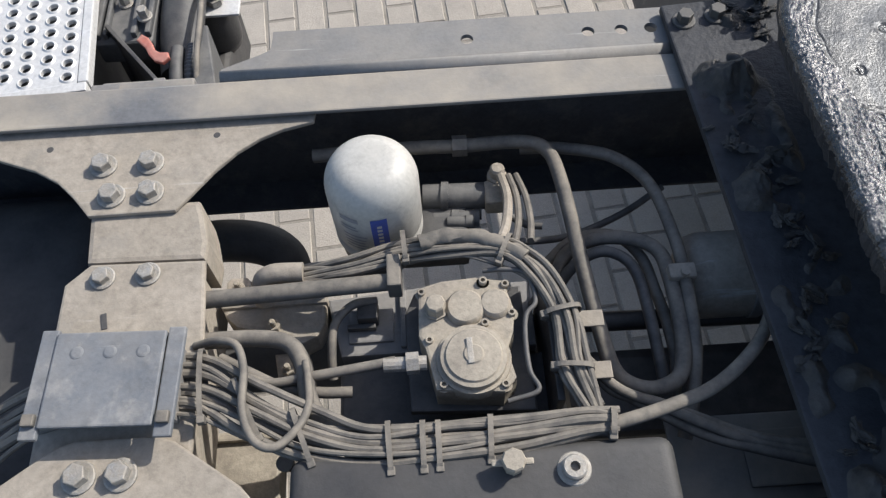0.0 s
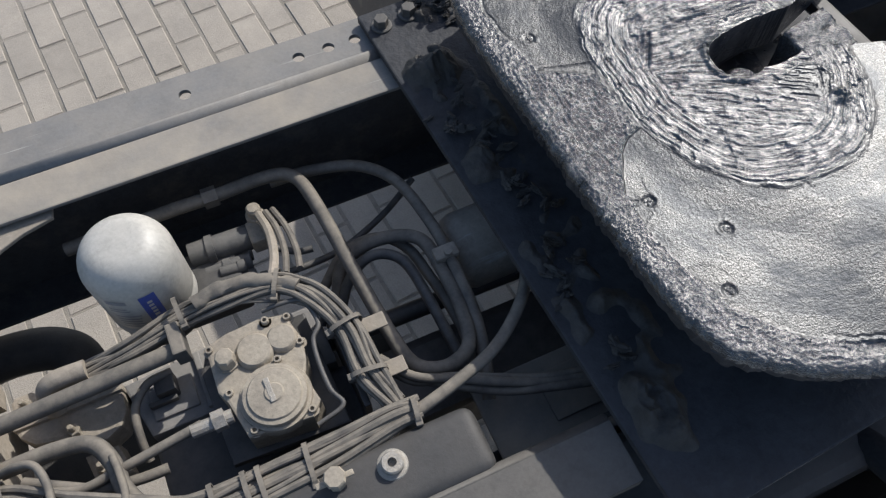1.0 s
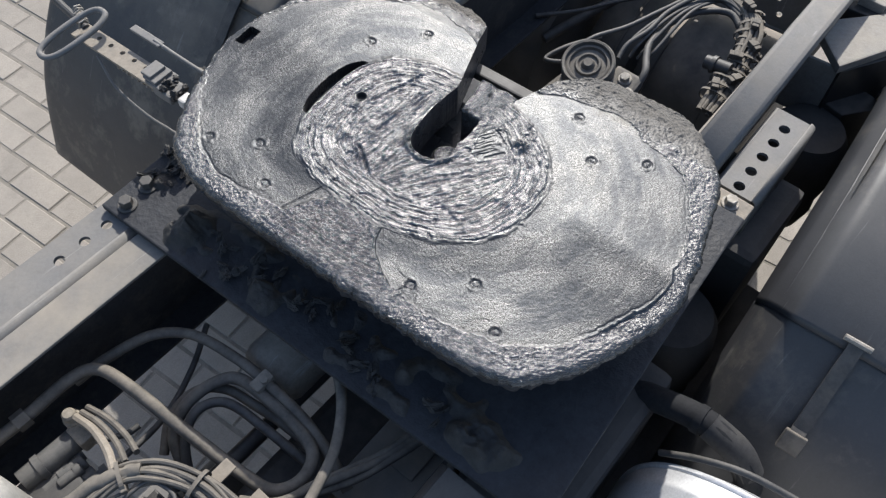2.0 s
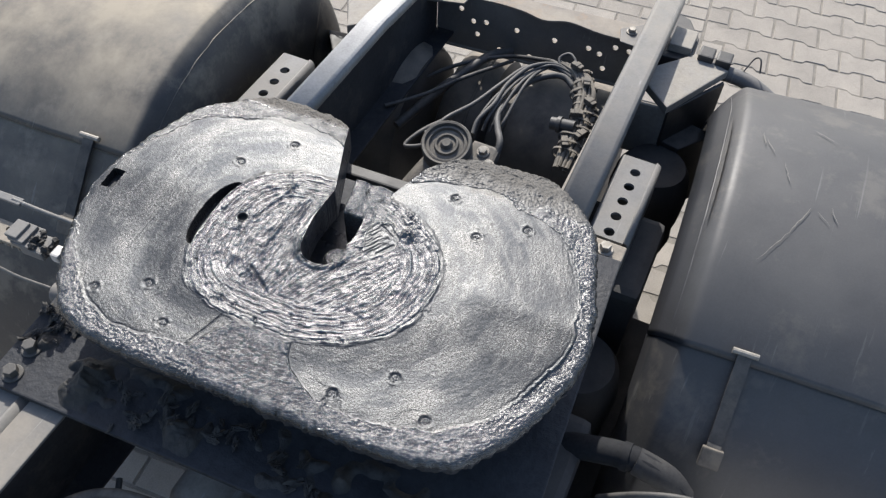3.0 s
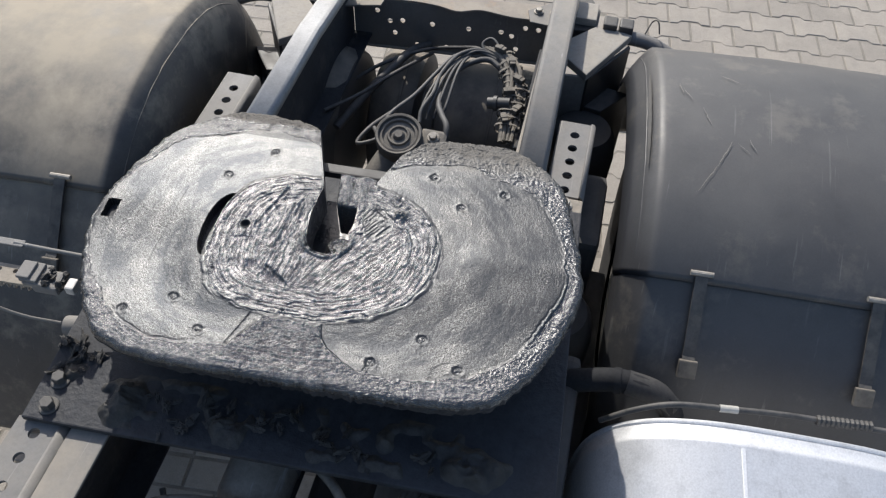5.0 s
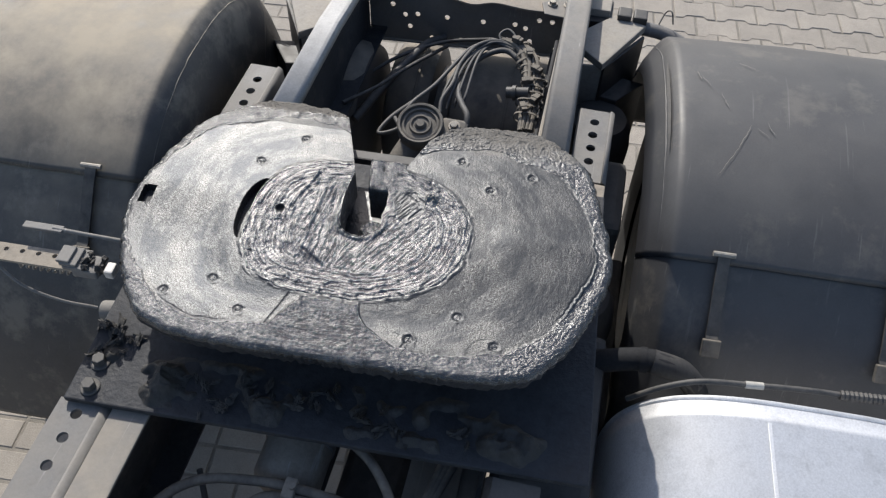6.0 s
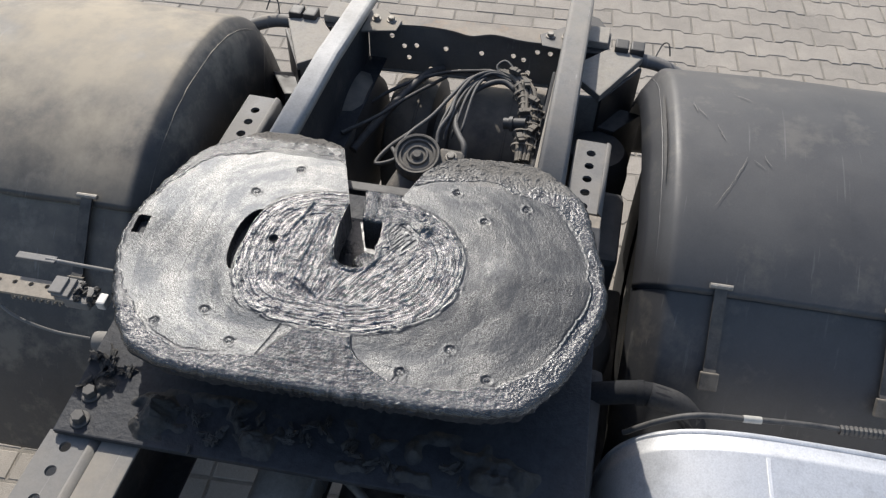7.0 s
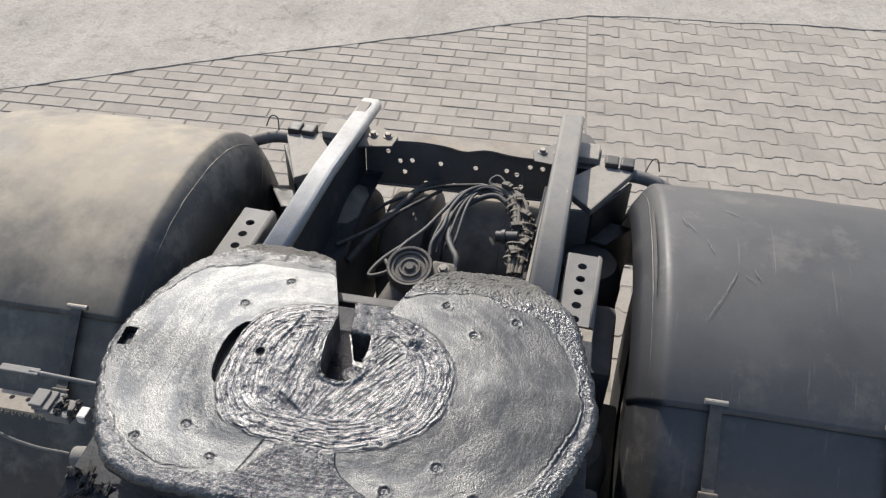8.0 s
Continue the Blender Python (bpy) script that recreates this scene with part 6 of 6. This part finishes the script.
def drum(name, label, x, y0, y1, z, q):
    """A big black drum lying across, with rounded ends."""
    r = thing(name, label, "drum", "drums between rails", at=(x, (y0 + y1) / 2, z))
    h = (y1 - y0) / 2
    prof = [(0, -h), (q * 0.8, -h), (q * 0.93, -h + 0.012), (q * 0.985, -h + 0.035), (q, -h + 0.07), (q * 1.006, 0.0), (q, h - 0.07), (q * 0.985, h - 0.035), (q * 0.93, h - 0.012), (q * 0.8, h), (0, h)]
    part("shell", lathe(prof, 64, pose(0, 0, 0, 90, 0, 0)), M["drum"], r, smooth=True)
    part("seam", lathe([(q * 1.003, 0.02), (q * 1.010, 0.022), (q * 1.010, 0.028), (q * 1.003, 0.03)], 64, pose(0, 0, 0, 90, 0, 0)), M["drum"], r, smooth=True)
    return r


low_drum = drum("brake_drum", "black dusty drum housing under the rear crossmember", 1.61, -0.31, 0.03, 0.40, 0.25)
part("hub_tube", cyl((0.0, 0.16, 0.0), (0.0, 0.235, 0.0), 0.17, 40), M["drum"], low_drum, smooth=True)
drum("brake_drum", "narrow black drum housing with sunlit dusty top", 1.61, 0.085, 0.252, 0.40, 0.25)
drum("brake_drum", "large black drum housing beside the frame rail", 1.42, 0.27, 0.56, 0.50, 0.255)


def air_spring(x, y):
    r = thing("air_spring", "black rubber air spring beside the frame rail", "air spring", "air springs", at=(x, y, 0.46))
    prof = [(0, 0.0), (0.075, 0.0), (0.09, 0.03), (0.10, 0.08), (0.095, 0.12), (0.102, 0.17), (0.104, 0.24), (0.095, 0.30), (0.08, 0.325), (0.0, 0.33)]
    part("bellows", lathe(prof, 40), M["rubber"], r, smooth=True)
    return r


air_spring(1.27, -0.46)
air_spring(0.62, -0.47)
beam = thing("suspension_beam", "black steel suspension beam below the frame rail", "beam")
part("beam", box(0.1, 1.35, -0.50, -0.38, 0.40, 0.52, 0.015), M["rubber"], beam)
part("guard_flap", box(0.28, 1.02, -0.612, -0.502, 0.42, 0.47, 0.012), M["rubber"], beam)
part("hanger", box(0.0, 0.46, -0.55, -0.352, 0.52, 0.86, 0.02), M["rubber"], beam)
part("hanger", box(0.74, 0.98, -0.545, -0.35, 0.52, 0.90, 0.02), M["rubber"], beam)


def under_frame():
    """Dark members below the hoses."""
    r = thing("lower_crossmember", "black dusty lower crossmember under the hoses", "crossmember")
    part("beam", box(-0.22, 0.5, -0.19, -0.05, 0.60, 0.76, 0.02), M["black"], r)
    part("rod", cyl((-0.30, -0.015, 0.79), (0.3, -0.03, 0.80), 0.016, 16), M["black"], r, smooth=True)
    part("panel", box(-0.10, 0.32, -0.335, -0.195, 0.83, 0.838, 0.003), M["frame"], r)
    part("panel_rib", box(0.0, 0.16, -0.30, -0.22, 0.838, 0.844, 0.003), M["frame"], r)
    c = thing("air_reservoir", "grey dusty cylindrical air chamber under mounting plate", "reservoir", at=(-0.035, 0.03, 0.835))
    part("drum", lathe([(0, 0.0), (0.045, 0.003), (0.062, 0.014), (0.068, 0.03), (0.068, 0.3), (0.0, 0.3)], 36, pose(0, 0, 0, 0, 90, 0)), M["tan"], c, smooth=True)
    part("band", lathe([(0.0685, 0.10), (0.071, 0.102), (0.071, 0.118), (0.0685, 0.12)], 36, pose(0, 0, 0, 0, 90, 0)), M["strip"], c, smooth=True)
    g = thing("propeller_shaft", "black propeller shaft and gearbox end under the frame", "shaft")
    part("gearbox", box(-1.7, -0.965, -0.27, 0.30, 0.42, 0.80, 0.06, 4), M["rubber"], g, smooth=True)
    part("housing", lathe([(0, -1.6), (0.16, -1.6), (0.17, -0.6), (0.17, -0.6), (0.19, -0.5), (0.19, -0.2), (0.15, -0.05), (0.06, 0.0), (0.055, 0.8), (0, 0.8)], 40, pose(-0.95, 0.05, 0.56, 0, 90, 0)), M["rubber"], g, smooth=True)


under_frame()
hose("intake_hose", [(-1.0, 0.22, 0.60), (-0.92, 0.255, 0.62), (-0.84, 0.275, 0.63), (-0.75, 0.265, 0.63), (-0.70, 0.235, 0.62), (-0.69, 0.19, 0.58)], 0.042, "rubber", "thick black hose under the crossmember")
hose("elbow_pipe", [(-0.665, 0.0, 0.90), (-0.662, 0.012, 0.935), (-0.645, 0.018, 0.95), (-0.60, 0.018, 0.95)], 0.015, "tan", "dusty elbow union at the loom end", "fitting")
hose("cable", [(-0.50, -0.01, 0.90), (-0.535, -0.02, 0.91), (-0.56, -0.05, 0.91), (-0.565, -0.09, 0.90), (-0.565, -0.12, 0.88)], 0.0065, "hose", "dusty hose bent down beside the black plug", "hose")
plug = thing("connector", "black plastic cable connector on the grey box", "connector", at=(-0.515, -0.02, 0.885))
part("body", join(box(-0.014, 0.016, -0.02, 0.012, -0.01, 0.02, 0.003), box(-0.03, 0.012, -0.028, -0.02, -0.008, 0.004, 0.002)), M["black"], plug)


def axle_flange():
    """The round dished flange with rings, tipped towards the front."""
    r = thing("bellows_valve", "dusty round dished flange with raised rings, behind coupling", "flange")
    r.matrix_basis = pose(0.953, -0.001, 0.93, 0, -18, 0)
    prof = [(0, 0.012), (0.010, 0.012), (0.013, 0.008), (0.016, 0.002), (0.021, 0.001), (0.024, 0.006), (0.028, 0.006), (0.031, 0.0), (0.040, -0.001), (0.043, 0.006), (0.047, 0.006), (0.050, 0.004), (0.053, 0.012), (0.058, 0.013), (0.061, 0.009), (0.061, -0.03), (0.05, -0.05), (0, -0.05)]
    part("dish", lathe(prof, 48), M["flange"], r, smooth=True)
    arm = sweep([(0.0, 0.0, -0.05), (-0.06, 0.03, -0.07), (-0.13, 0.06, -0.10), (-0.2, 0.08, -0.14)], 0.04, 14)
    part("neck", arm, M["flange"], r, smooth=True)
    part("ear", box(-0.03, 0.045, -0.12, -0.05, -0.05, -0.015, 0.008), M["flange"], r)
    bolts(r, [(0.02, -0.085, -0.015), (-0.01, -0.11, -0.015)], 0.011, 0.012)
    return r


axle_flange()
for pts, q in (([(0.99, 0.055, 0.92), (1.04, 0.039, 0.93), (1.12, 0.0, 0.93), (1.211, -0.036, 0.94), (1.291, -0.07, 0.945), (1.335, -0.13, 0.94), (1.325, -0.195, 0.925)], 0.0055),
               ([(1.03, -0.035, 0.915), (1.068, -0.032, 0.93), (1.13, -0.048, 0.94), (1.211, -0.052, 0.945), (1.30, -0.085, 0.95), (1.345, -0.145, 0.94), (1.315, -0.205, 0.92)], 0.0055),
               ([(0.97, -0.115, 0.90), (1.015, -0.112, 0.93), (1.06, -0.088, 0.93), (1.112, -0.068, 0.925), (1.20, -0.065, 0.92), (1.28, -0.10, 0.925), (1.32, -0.16, 0.93), (1.29, -0.215, 0.92)], 0.0085),
               ([(1.33, -0.16, 0.93), (1.365, -0.135, 0.945), (1.385, -0.155, 0.955), (1.365, -0.18, 0.95), (1.335, -0.185, 0.935)], 0.004),
               ([(1.40, 0.30, 0.68), (1.47, 0.20, 0.73), (1.55, 0.08, 0.75), (1.50, -0.05, 0.82), (1.385, -0.13, 0.91), (1.31, -0.20, 0.925)], 0.006),
               ([(1.20, 0.30, 0.74), (1.30, 0.22, 0.74), (1.40, 0.15, 0.75), (1.58, 0.06, 0.72)], 0.006),
               ([(1.12, 0.06, 0.86), (1.03, 0.10, 0.87), (0.97, 0.12, 0.86), (0.99, 0.07, 0.87), (1.03, 0.09, 0.87)], 0.006)):
    hose("cable", pts, q, "hose_dark", "dusty black cable looped behind the coupling", "cable", group="rear cables")
for k in range(4):
    f = k / 3
    hose("cable", [(1.06 + 0.02 * f, -0.03 - 0.05 * f, 0.90), (1.10, -0.03 - 0.06 * f, 0.925), (1.19 + 0.02 * f, -0.045 - 0.05 * f, 0.935 + 0.006 * k), (1.27 + 0.03 * f, -0.075 - 0.03 * f, 0.94), (1.33 + 0.02 * f, -0.125 - 0.015 * f, 0.945 - 0.004 * k), (1.335, -0.185, 0.932), (1.30, -0.215, 0.925)], 0.0042, "hose_dark", "thin black cable sweeping to the loom behind the coupling", "cable", group="rear cables")
hose("arm_hose", [(1.22, 0.275, 0.66), (1.36, 0.215, 0.70), (1.47, 0.16, 0.73), (1.56, 0.12, 0.735), (1.62, 0.08, 0.72)], 0.014, "hose_dark", "thick dark hose between the drums and the crossmember")
rear_loom = loom("cable_loom", [(1.365, -0.16, 0.93, 0, 1, 0.05), (1.335, -0.21, 0.935, 0, 1, 0.045), (1.28, -0.244, 0.93, 0, 1, 0.045), (1.20, -0.258, 0.92, 0, 1, 0.04), (1.12, -0.263, 0.91, 0, 1, 0.045), (1.03, -0.268, 0.895, 0, 1, 0.04)], 0.0068, 8, "dusty loom of cables and plugs along the rail")
for k in range(11):
    f = k / 10
    tie(rear_loom, 1.345 - 0.27 * f, -0.205 - 0.055 * min(1.0, f * 2.2), 0.928 - 0.02 * f, 0.052 + 0.008 * (k % 3), 0.034, (40 if k < 3 else 4) + 9 * (k % 2))
for k, (x, y, z) in enumerate(((1.30, -0.232, 0.952), (1.24, -0.262, 0.944), (1.19, -0.244, 0.94), (1.13, -0.276, 0.932), (1.09, -0.25, 0.93), (1.345, -0.19, 0.955))):
    part("connector", join(box(-0.016, 0.016, -0.008, 0.008, -0.007, 0.007, 0.002), box(-0.006, 0.006, -0.0095, 0.0095, -0.009, 0.009, 0.002)), M["hose"], rear_loom, place=pose(x, y, z, 0, 0, 15 + 47 * k))
part("plug", join(cyl((1.15, -0.255, 0.93), (1.15, -0.195, 0.92), 0.016, 16), cyl((1.15, -0.222, 0.924), (1.15, -0.212, 0.922), 0.021, 16)), M["black"], rear_loom, smooth=True)
part("loom_rail", box(1.02, 1.45, -0.302, -0.292, 0.82, 0.90, 0.003), M["rail_web"], rear_loom)

# ---- hose and line between tank and mudguard ----
# hose coloured as if shadowed, its cuff a little paler
elbow = hose("elbow_hose", [(0.40, -0.44, 0.80), (0.398, -0.53, 0.85), (0.399, -0.624, 0.89), (0.392, -0.70, 0.883), (0.380, -0.745, 0.84), (0.375, -0.755, 0.78)], 0.025, "elbow", "dark grey rubber elbow hose in front of the mudguard")
part("clamp", sweep([(0.3985, -0.616, 0.888), (0.3985, -0.630, 0.8905)], 0.0275, 20, smooth=False), M["elbow"], elbow, smooth=True)
part("cuff", sweep([(0.398, -0.640, 0.892), (0.393, -0.70, 0.883), (0.385, -0.738, 0.852)], 0.0265, 18), M["elbow_cuff"], elbow, "paler end cuff", smooth=True)
ln = hose("fuel_line", [(0.315, -0.60, 0.86), (0.325, -0.66, 0.915), (0.338, -0.73, 0.945), (0.352, -0.83, 0.947), (0.368, -0.944, 0.945), (0.378, -1.064, 0.941), (0.39, -1.20, 0.933)], 0.006, "hose_dark", "black line with a white tag along the tank end", "pipe")
part("tag", sweep([(0.350, -0.815, 0.947), (0.3545, -0.85, 0.947)], 0.0075, 10, smooth=False), M["white"], ln, "white tag", smooth=True)
part("spring_sleeve", sweep([(0.372 + 0.0005 * k, -1.0 - 0.0045 * k, 0.9435) for k in range(24)], 0.009, 10, smooth=False, ridges=0.25), M["black"], ln)


# ---- lumps of old grease on the plate edges ----
def grease_lumps():
    """Low rolls of grease that have run together."""
    b = bmesh.new()
    nx, ny = 90, 300
    rows = []
    for i in range(nx + 1):
        row = []
        for j in range(ny + 1):
            x, y = -0.373 + 0.16 * i / nx, -0.46 + 0.93 * j / ny
            q = Vector((x, y, 0))
            mask = smooth01(-0.37, -0.34, x) * (1 - smooth01(-0.30, -0.24, x)) * smooth01(-0.45, -0.40, y) * (1 - smooth01(0.44, 0.465, y))
            f = noise.noise(q * 14) + 0.6 * noise.noise(q * 33 + Vector((0, 0, 4)))
            h = max(0.0, f - 0.02) * 0.032 + max(0.0, f) * 0.008 * ridged(q * 70) + max(0.0, f) * 0.004 * noise.noise(q * 160)
            row.append(b.verts.new((x, y, 1.0165 + mask * h)))
        rows.append(row)
    for a, c in zip(rows, rows[1:]):
        for k in range(ny):
            b.faces.new((a[k], c[k], c[k + 1], a[k + 1]))
    rnd = random.Random(4)
    heaps = [(-0.30, 0.267, 0.024, 6), (-0.345, 0.19, 0.026, 8), (-0.295, 0.12, 0.028, 7), (-0.30, 0.035, 0.032, 10), (-0.315, -0.06, 0.026, 7), (-0.335, -0.13, 0.018, 5), (-0.325, -0.245, 0.014, 4), (-0.22, 0.462, 0.014, 12), (-0.24, 0.43, 0.024, 12), (-0.275, 0.47, 0.010, 5)]
    for hx, hy, spread, count in heaps:
        for k in range(count):
            g = bmesh.new()
            bmesh.ops.create_icosphere(g, subdivisions=3, radius=1.0)
            sz = rnd.uniform(0.004, 0.0095)
            o = Vector((rnd.uniform(0, 50), rnd.uniform(0, 50), 0))
            for v in g.verts:
                n = v.co.copy()
                d = 0.75 + 0.7 * noise.noise(n * 1.3 + o) + 0.5 * max(0.0, ridged(n * 2.2 + o) - 0.35) + 0.22 * noise.noise(n * 5.5 + o)
                v.co = Vector((n.x * 1.9, n.y * 0.8, n.z * 0.5)) * d * sz
                v.co.z += 9.0 * v.co.x * v.co.x
            h = max(0.0, rnd.gauss(0.002, 0.004))
            join(b, g, Matrix.Translation((hx + rnd.gauss(0, spread * 0.45), hy + rnd.gauss(0, spread), 1.019 + sz * 0.25 + h)) @ Euler((rnd.gauss(0, 0.3), rnd.gauss(0, 0.25), rnd.gauss(0.3, 0.8))).to_matrix().to_4x4())
    ob = part("grease_smear", b, M["grease_old"], smooth=True, place=FW)
    return tagged(ob, "curled shreds of old black grease along mounting plate edge", "grease", kind="stuff")


grease_lumps()


# ---- paving ----
def blocked(x, y):
    return x > concrete_edge(y) + 0.05


def rect_block(w, l):
    return [(-w / 2, -l / 2), (w / 2, -l / 2), (w / 2, l / 2), (-w / 2, l / 2)]


def bone_block(w, l, d):
    """An interlocking block, wide at both ends and narrow in the middle."""
    a, q = l / 2, l / 4
    k = 0.009
    return [(-w / 2 - d, -a), (w / 2 + d, -a), (w / 2 + d, -q - k), (w / 2 - d, -q + k), (w / 2 - d, q - k), (w / 2 + d, q + k), (w / 2 + d, a), (-w / 2 - d, a), (-w / 2 - d, q + k), (-w / 2 + d, q - k), (-w / 2 + d, -q + k), (-w / 2 - d, -q - k)]


def block_data(out, h=0.03, c=0.003):
    n = len(out)
    inner = []
    for i in range(n):
        p, q, r = Vector(out[i - 1]), Vector(out[i]), Vector(out[(i + 1) % n])
        e1, e2 = (q - p).normalized(), (r - q).normalized()
        n1, n2 = Vector((-e1.y, e1.x)), Vector((-e2.y, e2.x))
        m = (n1 + n2)
        m = m / max(0.3, m.dot(n1))
        inner.append(q + m * c)
    v = [(p[0], p[1], 0.0) for p in inner] + [(p[0], p[1], -c) for p in out] + [(p[0], p[1], -h) for p in out]
    f = [tuple(range(n))]
    for i in range(n):
        j = (i + 1) % n
        f.append((i, n + i, n + j, j))
        f.append((n + i, 2 * n + i, 2 * n + j, n + j))
    return v, f


def pave(name, out, cells, near, label):
    """Lays blocks: those in the near stretch singly, the rest as one sheet."""
    v, f = block_data(out)
    me = bpy.data.meshes.new("paving_block")
    me.from_pydata(v, [], f)
    me.materials.append(M["paver"])
    base = thing(name, label, "paving", kind="structure")
    rnd = random.Random(7)
    V, F = [], []
    count = 0
    for u, w in cells:
        x, y = ground_xy(u, w)
        if blocked(x, y):
            continue
        m = pose(x, y, rnd.uniform(-0.002, 0.0015), rnd.uniform(-0.35, 0.35), rnd.uniform(-0.35, 0.35), 5.1 + rnd.uniform(-0.5, 0.5))
        if count < 300 and near(x, y):
            ob = new("paving_block", me)
            ob.parent = base
            ob.matrix_basis = m
            count += 1
        else:
            o = len(V)
            V += [tuple(m @ Vector(p)) for p in v]
            F += [tuple(o + k for k in face) for face in f]
    rest = bpy.data.meshes.new("paving_rest")
    rest.from_pydata(V, [], F)
    rest.materials.append(M["paver_far"])
    ob = new("paving_rest", rest)
    ob.parent = base
    tagged(ob, kind="stuff")


EDGE_V, PU, PV = -0.652, 0.0992, 0.2050
cells, halves, bone_halves = [], [], []


def course(i):
    """Middle of course i: laid a little wider under and before the truck."""
    if i >= -17:
        return 3.387 + PU * i
    if i >= -29:
        return 1.651 - 0.1037 * (-17.5 - i)
    return 0.407 - 0.101 * (-29.5 - i)


for i in range(-95, 30):
    for j in range(-60, 60):
        v = 0.064 + PV * j + (PV / 2 if (i % 2 == 0) == (i < -29) else 0)
        u = course(i)
        if v - PV / 2 > EDGE_V - 0.01 and v < 5:
            cells.append((u, v))
        elif v < 0 and v + PV / 2 > EDGE_V + 0.04:
            halves.append((u, (v + PV / 2 + EDGE_V) / 2, v + PV / 2 - EDGE_V))
pave("brick_paving", rect_block(PU - 0.008, PV - 0.008), cells, lambda x, y: (-1.15 < x < 0.45 and 0.7 < y < 2.0) or (1.75 < x < 2.9 and -0.3 < y < 0.7), "pale oblong concrete paving blocks in running bond")
ZU, ZV = 0.1425, 0.206
cells = []
for i in range(-66, 20):
    for j in range(0, 26):
        v = EDGE_V - ZV / 2 - 0.003 - ZV * j - (ZV / 2 if i % 2 else 0)
        if i % 2 and j == 0:
            bone_halves.append((3.632 + ZU * i, EDGE_V - 0.003 - ZV / 4, ZV / 2))
        cells.append((3.632 + ZU * i, v))
pave("interlocking_paving", bone_block(ZU - 0.007, ZV - 0.009, 0.0105), cells, lambda x, y: 1.6 < x < 3.6 and -2.1 < y < -0.4, "pale interlocking concrete paving blocks, wavy joints")


def edge_blocks(name, rows, width, label):
    """Half blocks along the straight joint between the two pavings."""
    V, F = [], []
    for u, w, length in rows:
        x, y = ground_xy(u, w)
        if blocked(x, y):
            continue
        v, f = block_data(rect_block(width, length - 0.008))
        m = pose(x, y, 0, 0, 0, 5.1)
        o = len(V)
        V += [tuple(m @ Vector(p)) for p in v]
        F += [tuple(o + k for k in face) for face in f]
    me = bpy.data.meshes.new(name)
    me.from_pydata(V, [], F)
    me.materials.append(M["paver_far"])
    tagged(new(name, me), label, "paving", kind="structure")


edge_blocks("edge_paving", halves, PU - 0.008, "cut half paving blocks along the joint line")
edge_blocks("edge_paving", bone_halves, ZU - 0.03, "cut half interlocking blocks along the joint line")
